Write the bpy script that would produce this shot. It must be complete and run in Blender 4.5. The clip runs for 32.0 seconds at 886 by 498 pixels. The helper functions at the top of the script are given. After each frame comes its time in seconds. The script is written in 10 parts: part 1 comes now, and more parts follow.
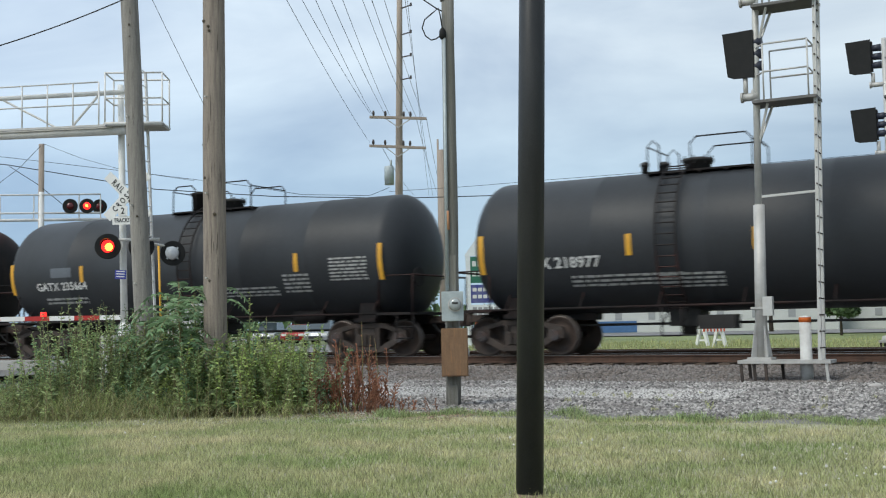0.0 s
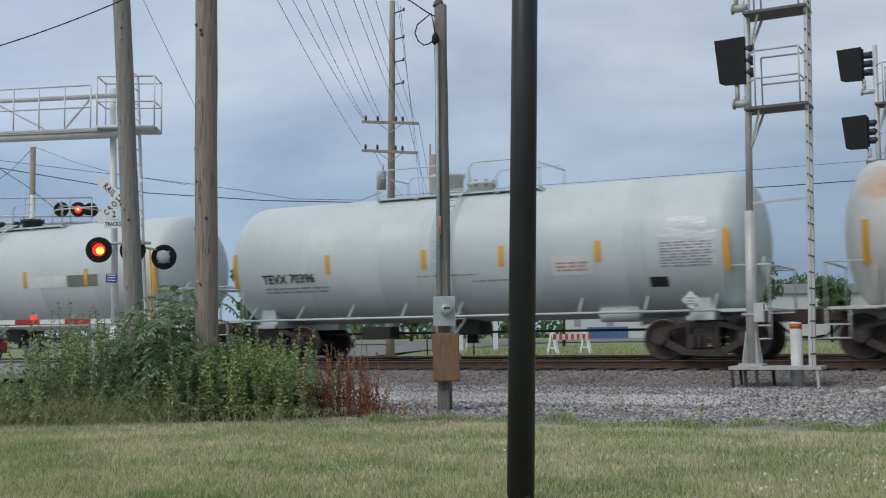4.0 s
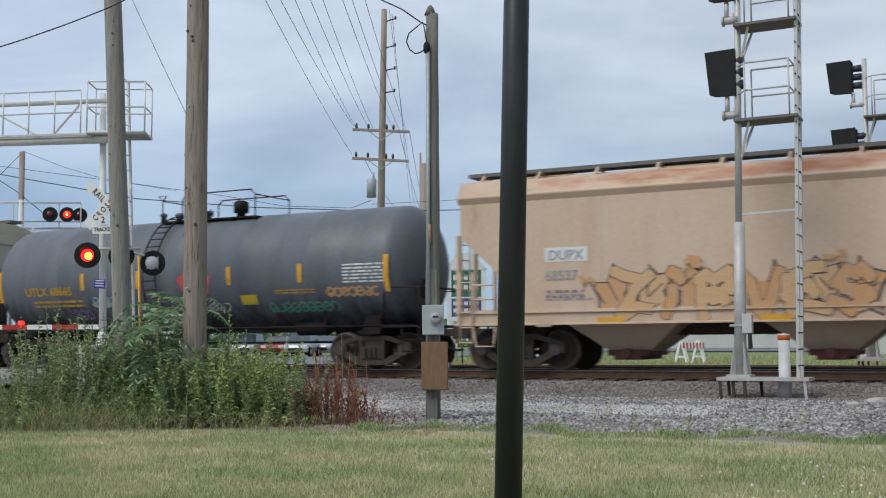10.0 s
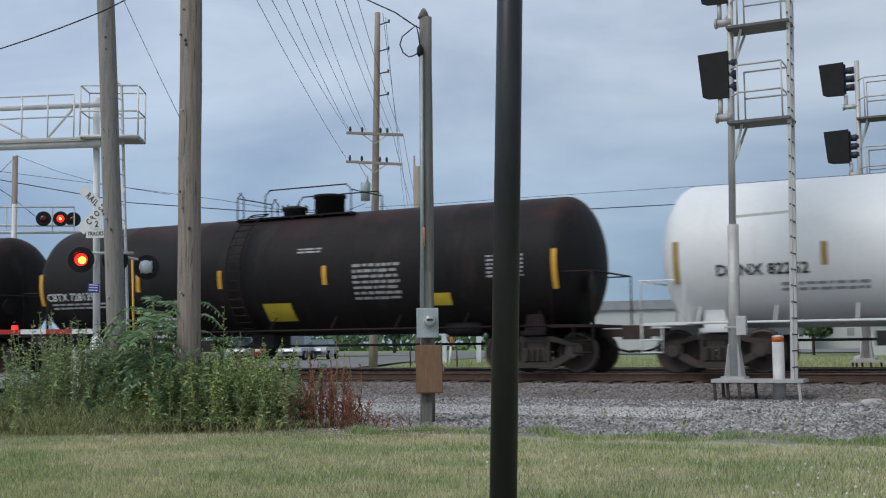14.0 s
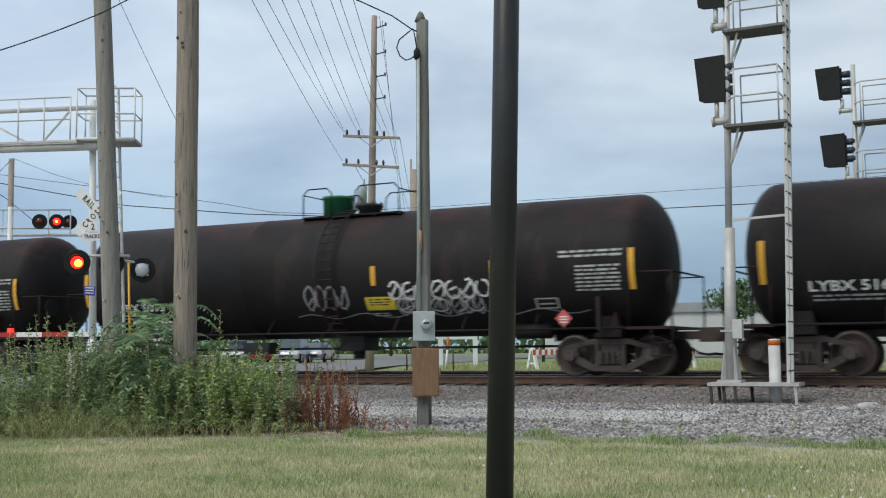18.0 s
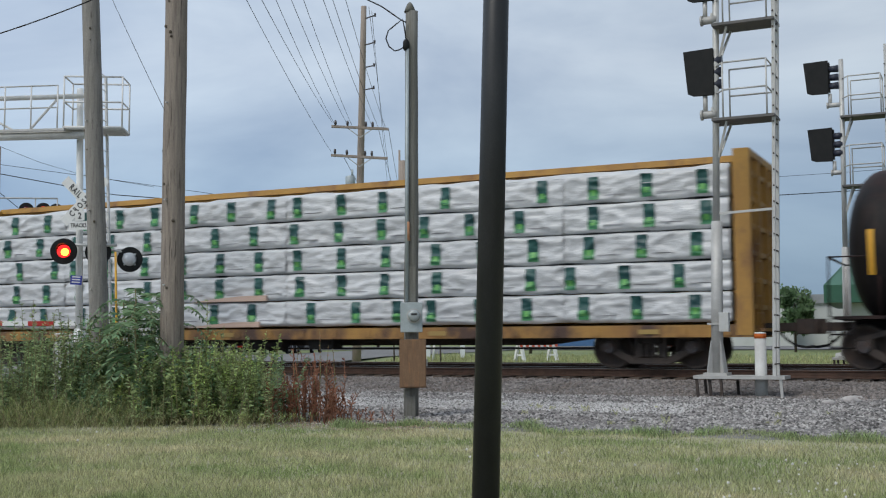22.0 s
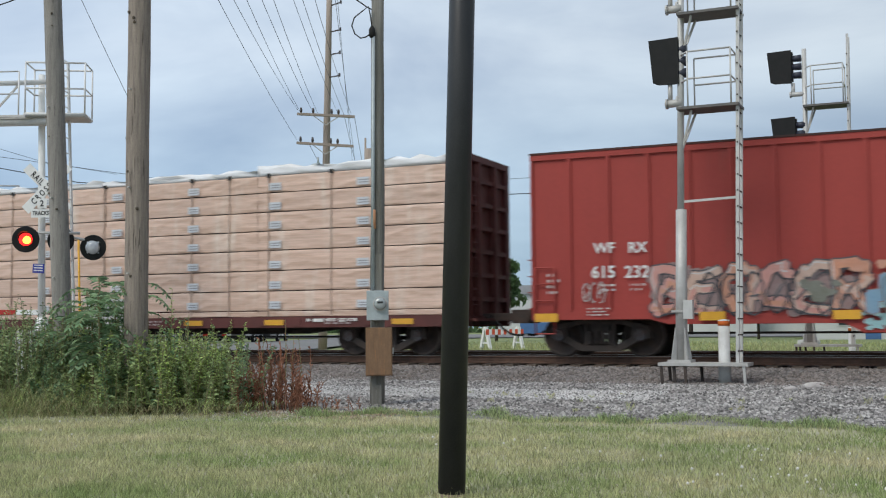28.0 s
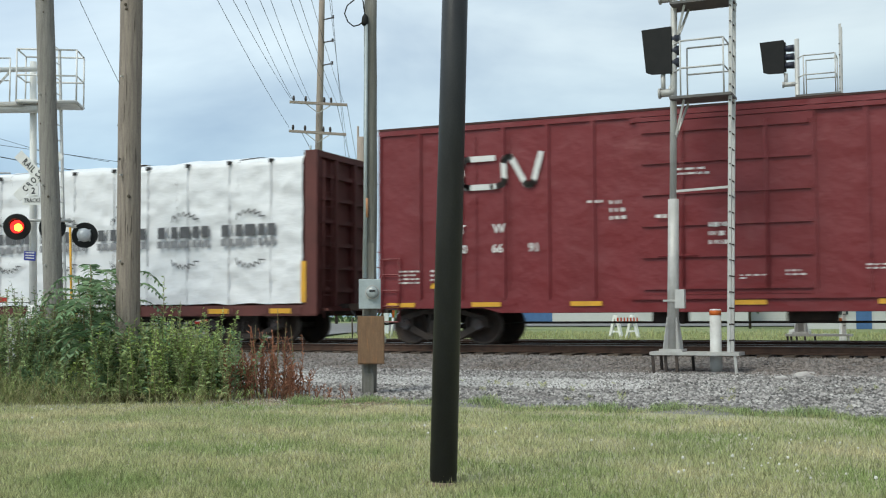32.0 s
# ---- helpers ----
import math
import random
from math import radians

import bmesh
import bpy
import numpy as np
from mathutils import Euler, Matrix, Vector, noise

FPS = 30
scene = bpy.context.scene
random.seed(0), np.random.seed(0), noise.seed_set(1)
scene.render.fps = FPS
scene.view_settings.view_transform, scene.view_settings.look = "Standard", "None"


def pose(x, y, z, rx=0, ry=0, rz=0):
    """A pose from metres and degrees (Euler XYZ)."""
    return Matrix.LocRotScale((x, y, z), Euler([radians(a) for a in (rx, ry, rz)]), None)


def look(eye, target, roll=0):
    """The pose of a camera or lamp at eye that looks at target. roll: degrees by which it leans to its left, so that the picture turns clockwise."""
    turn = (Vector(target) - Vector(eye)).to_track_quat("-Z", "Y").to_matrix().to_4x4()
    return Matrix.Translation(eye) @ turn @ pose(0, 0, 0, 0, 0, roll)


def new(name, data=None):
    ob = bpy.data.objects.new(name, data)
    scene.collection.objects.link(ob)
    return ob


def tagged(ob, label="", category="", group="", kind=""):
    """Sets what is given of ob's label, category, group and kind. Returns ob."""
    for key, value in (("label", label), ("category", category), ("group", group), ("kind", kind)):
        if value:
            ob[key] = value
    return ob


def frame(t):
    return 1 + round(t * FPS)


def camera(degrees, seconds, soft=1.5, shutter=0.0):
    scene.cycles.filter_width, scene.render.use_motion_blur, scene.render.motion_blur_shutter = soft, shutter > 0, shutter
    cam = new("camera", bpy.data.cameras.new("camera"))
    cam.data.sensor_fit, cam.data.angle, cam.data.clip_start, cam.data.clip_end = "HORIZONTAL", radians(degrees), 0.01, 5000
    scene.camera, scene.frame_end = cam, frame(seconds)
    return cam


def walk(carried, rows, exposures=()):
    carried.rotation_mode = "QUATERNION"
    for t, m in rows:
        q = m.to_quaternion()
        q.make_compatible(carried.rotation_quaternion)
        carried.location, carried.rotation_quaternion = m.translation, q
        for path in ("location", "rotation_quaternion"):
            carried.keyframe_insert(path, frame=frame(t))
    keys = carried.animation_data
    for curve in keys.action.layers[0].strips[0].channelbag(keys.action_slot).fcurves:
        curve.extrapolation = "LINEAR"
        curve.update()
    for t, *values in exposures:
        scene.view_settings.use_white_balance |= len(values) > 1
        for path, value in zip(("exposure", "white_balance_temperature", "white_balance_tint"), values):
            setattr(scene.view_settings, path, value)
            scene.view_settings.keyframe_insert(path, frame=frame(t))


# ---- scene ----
# the camera stands still and pans slowly: seconds, turn to the left, tilt up, lean, in degrees
cam = camera(42.81, 32.0, soft=1.15, shutter=0.2)
VIEW = [
    (0,28.020,4.057,-1.106), (0.5,27.953,4.081,-1.204), (1,27.915,4.101,-1.282), (1.5,27.851,4.118,-1.021),
    (2,27.705,4.179,-1.174), (2.5,27.632,4.209,-1.097), (3,27.603,4.221,-0.989), (3.5,27.605,4.255,-1.014),
    (5.5,27.522,4.489,-0.224), (6,27.466,4.579,-0.222), (6.5,27.386,4.679,-0.230), (7,27.420,4.708,-0.233),
    (7.5,27.387,4.752,-0.229), (8,27.337,4.813,-0.253), (8.5,27.277,4.828,-0.329), (9,27.260,4.770,-0.350),
    (9.5,27.100,4.739,-0.398), (10,27.065,4.729,-0.425), (10.5,27.009,4.715,-0.550), (11,26.969,4.700,-0.573),
    (11.5,26.922,4.733,-0.623), (12,26.866,4.770,-0.571), (12.5,26.804,4.794,-0.574), (13,26.756,4.831,-0.621),
    (13.5,26.760,4.845,-0.613), (14,26.767,4.879,-0.648), (14.5,26.693,4.945,-0.660), (16.5,26.650,5.002,-0.594),
    (17,26.619,5.020,-0.635), (17.5,26.613,5.026,-0.610), (18,26.589,5.039,-0.602), (18.5,26.493,5.048,-0.595),
    (19,26.483,5.005,-0.582), (19.5,26.410,4.951,-0.541), (20,26.285,4.897,-0.447), (20.5,26.193,4.835,-0.351),
    (21,26.085,4.763,-0.297), (21.5,26.012,4.691,-0.315), (22,25.980,4.600,-0.273), (22.5,25.917,4.495,-0.195),
    (23,25.624,4.272,-0.028), (23.5,25.390,4.272,-0.081), (24,25.223,4.265,-0.110), (24.5,25.129,4.291,-0.211),
    (25,25.021,4.306,-0.164), (25.5,24.883,4.305,-0.344), (27.5,24.375,4.038,-0.364), (28,24.263,3.984,-0.404),
    (28.5,24.132,3.876,-0.354), (29,24.092,3.779,-0.375), (29.5,24.012,3.717,-0.358), (30,23.951,3.667,-0.406),
    (30.5,23.848,3.651,-0.355), (31,23.876,3.589,-0.437), (31.5,23.858,3.453,-0.299), (32,23.880,3.412,-0.249),
]
EYE = Vector((0.0, 0.0, 1.25))


def aim(turn, tilt, lean):
    return Matrix.Translation(EYE) @ pose(0, 0, 0, 0, 0, turn) @ pose(0, 0, 0, 90 + tilt) @ pose(0, 0, 0, 0, 0, lean)


walk(cam, [(t, aim(a, b, c)) for t, a, b, c in VIEW], exposures=(
    (0, 0.33, 6750, 6), (1, 0.36, 6750, 6), (2, 0.28, 6750, 6), (3, -0.04, 6550, 10), (3.5, -0.1, 6550, 10), (6, -0.02, 6600, 10), (7, -0.03, 6600, 10), (8, 0.0, 6600, 10), (9, 0.06, 6650, 11),
    (10, 0.1, 6650, 10), (11, 0.18, 6700, 9), (12, 0.06, 6650, 11), (13, -0.3, 6400, 11), (14, -0.08, 6450, 10), (17, 0.2, 6750, 7), (18, 0.2, 6750, 7), (20, 0.22, 6750, 7), (21, 0.2, 6750, 7),
    (22, 0.0, 6600, 9), (23, 0.0, 6550, 10), (24, -0.24, 6500, 12), (25, -0.06, 6500, 11), (25.5, 0.1, 6550, 11), (27.5, 0.27, 6550, 10), (28, 0.2, 6700, 8), (29, 0.12, 6600, 9),
    (30, 0.32, 6750, 7), (31, 0.4, 6850, 3), (32, 0.4, 6850, 2)))

# ---- light: an overcast sky with a little soft sun ----
world = bpy.data.worlds.new("sky")
scene.world = world
world.use_nodes = True
wn, wl = world.node_tree.nodes, world.node_tree.links
wn.clear()
w_out = wn.new("ShaderNodeOutputWorld")
w_bg = wn.new("ShaderNodeBackground")
w_sky = wn.new("ShaderNodeTexSky")
w_sky.sky_type, w_sky.sun_disc = "NISHITA", False
w_sky.sun_elevation, w_sky.sun_rotation = radians(52), radians(200)
w_sky.air_density, w_sky.dust_density = 1.0, 2.0
w_scale = wn.new("ShaderNodeVectorMath")
w_scale.operation = "SCALE"
w_scale.inputs["Scale"].default_value = 0.085
wl.new(w_sky.outputs[0], w_scale.inputs[0])
w_co = wn.new("ShaderNodeTexCoord")
w_map = wn.new("ShaderNodeMapping")
w_map.inputs["Scale"].default_value = (1.0, 1.0, 3.2)
wl.new(w_co.outputs["Generated"], w_map.inputs[0])
w_noise = wn.new("ShaderNodeTexNoise")
w_noise.inputs["Scale"].default_value = 2.3
w_noise.inputs["Detail"].default_value = 6
w_noise.inputs["Roughness"].default_value = 0.52
w_noise.inputs["Distortion"].default_value = 0.4
wl.new(w_map.outputs[0], w_noise.inputs[0])
w_ramp = wn.new("ShaderNodeValToRGB")
w_ramp.color_ramp.elements[0].position, w_ramp.color_ramp.elements[0].color = 0.34, (0.365, 0.465, 0.63, 1)
w_ramp.color_ramp.elements[1].position, w_ramp.color_ramp.elements[1].color = 0.68, (0.69, 0.80, 0.93, 1)
wl.new(w_noise.outputs["Fac"], w_ramp.inputs[0])
w_mix = wn.new("ShaderNodeMixRGB")
w_mix.inputs[0].default_value = 0.88
wl.new(w_scale.outputs[0], w_mix.inputs[1])
wl.new(w_ramp.outputs[0], w_mix.inputs[2])
# the cloud deck is brighter towards the west
w_sep = wn.new("ShaderNodeVectorMath")
w_sep.operation = "DOT_PRODUCT"
w_sep.inputs[1].default_value = (-0.33, -0.17, 0.0)
wl.new(w_co.outputs["Generated"], w_sep.inputs[0])
w_add = wn.new("ShaderNodeMath")
w_add.operation = "ADD"
w_add.inputs[1].default_value = 1.0
wl.new(w_sep.outputs["Value"], w_add.inputs[0])
w_side = wn.new("ShaderNodeVectorMath")
w_side.operation = "SCALE"
wl.new(w_mix.outputs[0], w_side.inputs[0])
wl.new(w_add.outputs[0], w_side.inputs["Scale"])
# under the deck's far edge the air is bluer and deeper
w_xyz = wn.new("ShaderNodeSeparateXYZ")
wl.new(w_co.outputs["Generated"], w_xyz.inputs[0])
w_low = wn.new("ShaderNodeValToRGB")
w_low.color_ramp.elements[0].position, w_low.color_ramp.elements[0].color = 0.05, (0.64, 0.74, 0.79, 1)
w_low.color_ramp.elements[1].position, w_low.color_ramp.elements[1].color = 0.24, (1.02, 1.0, 0.98, 1)
w_band = w_low.color_ramp.elements.new(0.13)
w_band.color = (0.70, 0.78, 0.84, 1)
wl.new(w_xyz.outputs[2], w_low.inputs[0])
w_haze = wn.new("ShaderNodeMixRGB")
w_haze.blend_type = "MULTIPLY"
w_haze.inputs[0].default_value = 1.0
wl.new(w_side.outputs[0], w_haze.inputs[1])
wl.new(w_low.outputs[0], w_haze.inputs[2])
wl.new(w_haze.outputs[0], w_bg.inputs[0])
w_bg.inputs[1].default_value = 1.07
wl.new(w_bg.outputs[0], w_out.inputs[0])
sun = new("sun", bpy.data.lights.new("sun", "SUN"))
sun.data.energy, sun.data.angle, sun.data.color = 1.45, radians(25), (1.0, 0.96, 0.90)
sun.matrix_world = look((-20, -60, 70), (0, 0, 0))

RAIL = 0.60      # top of the rails
YC = 25.0        # centre line of the near track
YF = 29.4        # centre line of the far track


# ---- materials ----
def material(name, col, col2=None, rough=0.7, metal=0.0, scale=2.0, mix=(0.35, 0.7), grain=0.12, gscale=40.0, bump=0.15, bdist=0.004,
             stretch=(1, 1, 1), spec=0.4, emit=None, rnd=0.0, island=False, third=None, thirdpos=(0.6, 0.75), tscale=1.0, tstretch=(1, 1, 1), coat=0.0, thin=0.0,
             zones=(), zcol=(0.42, 0.17, 0.075), zcol2=(0.52, 0.28, 0.16), zscale=2.2, zstretch=(1, 1, 1), zpos=(0.50, 0.72), fold=None):
    m = bpy.data.materials.new(name)
    m.use_nodes = True
    n, l = m.node_tree.nodes, m.node_tree.links
    p = n["Principled BSDF"]
    p.inputs["Roughness"].default_value, p.inputs["Metallic"].default_value = rough, metal
    p.inputs["Specular IOR Level"].default_value = spec
    co = n.new("ShaderNodeTexCoord")
    mp = n.new("ShaderNodeMapping")
    mp.inputs["Scale"].default_value = stretch
    l.new(co.outputs["Object"], mp.inputs[0])
    big = n.new("ShaderNodeTexNoise")
    big.inputs["Scale"].default_value, big.inputs["Detail"].default_value, big.inputs["Roughness"].default_value = scale, 7, 0.6
    l.new(mp.outputs[0], big.inputs[0])
    ramp = n.new("ShaderNodeValToRGB")
    ramp.color_ramp.elements[0].position, ramp.color_ramp.elements[1].position = mix
    ramp.color_ramp.elements[0].color = (*col, 1)
    ramp.color_ramp.elements[1].color = (*(col2 or [c * 0.82 for c in col]), 1)
    l.new(big.outputs["Fac"], ramp.inputs[0])
    colour = ramp.outputs[0]
    if third:
        mp3 = n.new("ShaderNodeMapping")
        mp3.inputs["Scale"].default_value = tstretch
        mp3.inputs["Location"].default_value = (3.1, 1.7, 0.4)
        l.new(co.outputs["Object"], mp3.inputs[0])
        n3 = n.new("ShaderNodeTexNoise")
        n3.inputs["Scale"].default_value, n3.inputs["Detail"].default_value, n3.inputs["Roughness"].default_value = tscale, 8, 0.65
        l.new(mp3.outputs[0], n3.inputs[0])
        r3 = n.new("ShaderNodeValToRGB")
        r3.color_ramp.elements[0].position, r3.color_ramp.elements[1].position = thirdpos
        l.new(n3.outputs["Fac"], r3.inputs[0])
        m3 = n.new("ShaderNodeMixRGB")
        m3.inputs[2].default_value = (*third, 1)
        l.new(r3.outputs[0], m3.inputs[0])
        l.new(colour, m3.inputs[1])
        colour = m3.outputs[0]
    if zones:
        # stains and darker bands with a place of their own: (x, z, half-width, half-height, edge, strength)
        sep = n.new("ShaderNodeSeparateXYZ")
        l.new(co.outputs["Object"], sep.inputs[0])

        def calc(op, a, b=None, clamp=False):
            q = n.new("ShaderNodeMath")
            q.operation, q.use_clamp = op, clamp
            for k, v in enumerate((a, b)):
                if v is None:
                    continue
                if isinstance(v, (int, float)):
                    q.inputs[k].default_value = v
                else:
                    l.new(v, q.inputs[k])
            return q.outputs[0]
        field = None
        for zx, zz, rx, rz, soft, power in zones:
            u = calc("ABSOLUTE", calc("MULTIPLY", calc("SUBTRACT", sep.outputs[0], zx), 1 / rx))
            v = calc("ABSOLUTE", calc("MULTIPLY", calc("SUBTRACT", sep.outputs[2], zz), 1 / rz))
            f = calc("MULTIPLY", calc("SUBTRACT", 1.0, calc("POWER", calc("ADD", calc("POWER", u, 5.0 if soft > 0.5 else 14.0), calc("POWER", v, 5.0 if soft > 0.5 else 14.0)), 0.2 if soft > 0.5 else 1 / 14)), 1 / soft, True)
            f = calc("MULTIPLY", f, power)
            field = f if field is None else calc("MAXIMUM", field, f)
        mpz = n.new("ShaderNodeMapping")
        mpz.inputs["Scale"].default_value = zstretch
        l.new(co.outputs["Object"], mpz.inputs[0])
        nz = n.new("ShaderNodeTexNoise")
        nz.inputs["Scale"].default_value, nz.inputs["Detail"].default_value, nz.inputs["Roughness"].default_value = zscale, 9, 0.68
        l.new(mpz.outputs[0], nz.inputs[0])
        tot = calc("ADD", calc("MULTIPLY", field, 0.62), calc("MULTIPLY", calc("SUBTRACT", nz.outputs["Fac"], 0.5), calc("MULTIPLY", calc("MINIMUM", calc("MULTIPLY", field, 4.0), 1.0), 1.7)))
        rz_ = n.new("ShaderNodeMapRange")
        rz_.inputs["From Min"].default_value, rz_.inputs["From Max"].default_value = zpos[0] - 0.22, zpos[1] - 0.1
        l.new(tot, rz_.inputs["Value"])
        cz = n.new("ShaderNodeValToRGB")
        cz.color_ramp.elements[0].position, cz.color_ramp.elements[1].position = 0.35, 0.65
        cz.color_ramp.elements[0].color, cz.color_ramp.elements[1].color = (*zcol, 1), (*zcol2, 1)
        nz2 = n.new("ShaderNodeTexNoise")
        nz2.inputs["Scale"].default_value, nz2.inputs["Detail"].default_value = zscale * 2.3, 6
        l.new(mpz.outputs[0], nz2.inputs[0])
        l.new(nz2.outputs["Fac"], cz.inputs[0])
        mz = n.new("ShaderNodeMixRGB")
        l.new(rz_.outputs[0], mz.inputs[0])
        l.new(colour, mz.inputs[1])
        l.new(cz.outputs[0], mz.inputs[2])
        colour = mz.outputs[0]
    fine = n.new("ShaderNodeTexNoise")
    fine.inputs["Scale"].default_value, fine.inputs["Detail"].default_value = gscale, 4
    if fold:
        mpf = n.new("ShaderNodeMapping")
        mpf.inputs["Scale"].default_value, mpf.inputs["Rotation"].default_value = fold, (0, 0.35, 0)
        l.new(co.outputs["Object"], mpf.inputs[0])
        l.new(mpf.outputs[0], fine.inputs[0])
    else:
        l.new(co.outputs["Object"], fine.inputs[0])
    fr = n.new("ShaderNodeMapRange")
    fr.inputs["To Min"].default_value, fr.inputs["To Max"].default_value = 1 - grain * 1.6, 1 + grain * 1.6
    l.new(fine.outputs["Fac"], fr.inputs["Value"])
    mul = n.new("ShaderNodeVectorMath")
    mul.operation = "SCALE"
    l.new(colour, mul.inputs[0])
    l.new(fr.outputs[0], mul.inputs["Scale"])
    colour = mul.outputs[0]
    if rnd or island:
        src = n.new("ShaderNodeNewGeometry").outputs["Random Per Island"] if island else n.new("ShaderNodeObjectInfo").outputs["Random"]
        rr = n.new("ShaderNodeMapRange")
        rr.inputs["To Min"].default_value, rr.inputs["To Max"].default_value = 1 - rnd, 1 + rnd
        l.new(src, rr.inputs["Value"])
        m2 = n.new("ShaderNodeVectorMath")
        m2.operation = "SCALE"
        l.new(colour, m2.inputs[0])
        l.new(rr.outputs[0], m2.inputs["Scale"])
        colour = m2.outputs[0]
    l.new(colour, p.inputs["Base Color"])
    rm = n.new("ShaderNodeMapRange")
    rm.inputs["To Min"].default_value, rm.inputs["To Max"].default_value = max(0.03, rough - 0.12), min(1, rough + 0.12)
    l.new(big.outputs["Fac"], rm.inputs["Value"])
    l.new(rm.outputs[0], p.inputs["Roughness"])
    if bump:
        b = n.new("ShaderNodeBump")
        b.inputs["Strength"].default_value, b.inputs["Distance"].default_value = bump, bdist
        l.new(fine.outputs["Fac"], b.inputs["Height"])
        l.new(b.outputs[0], p.inputs["Normal"])
    if emit:
        p.inputs["Emission Color"].default_value = (*emit[:3], 1)
        p.inputs["Emission Strength"].default_value = emit[3]
    p.inputs["Coat Weight"].default_value = coat
    if thin:
        tl = n.new("ShaderNodeBsdfTranslucent")
        l.new(colour, tl.inputs["Color"])
        ms = n.new("ShaderNodeMixShader")
        ms.inputs[0].default_value = thin
        l.new(p.outputs[0], ms.inputs[1])
        l.new(tl.outputs[0], ms.inputs[2])
        l.new(ms.outputs[0], n["Material Output"].inputs["Surface"])
    return m


def spray(name, col):
    """Sprayed paint: uneven, thin in places."""
    return material(name, col, tuple(0.75 * c + 0.25 * 0.4 for c in col), 0.65, scale=2.5, grain=0.14, gscale=25, bump=0.05,
                    third=tuple(0.55 * c + 0.45 * 0.42 for c in col), thirdpos=(0.60, 0.78), tscale=4.0)


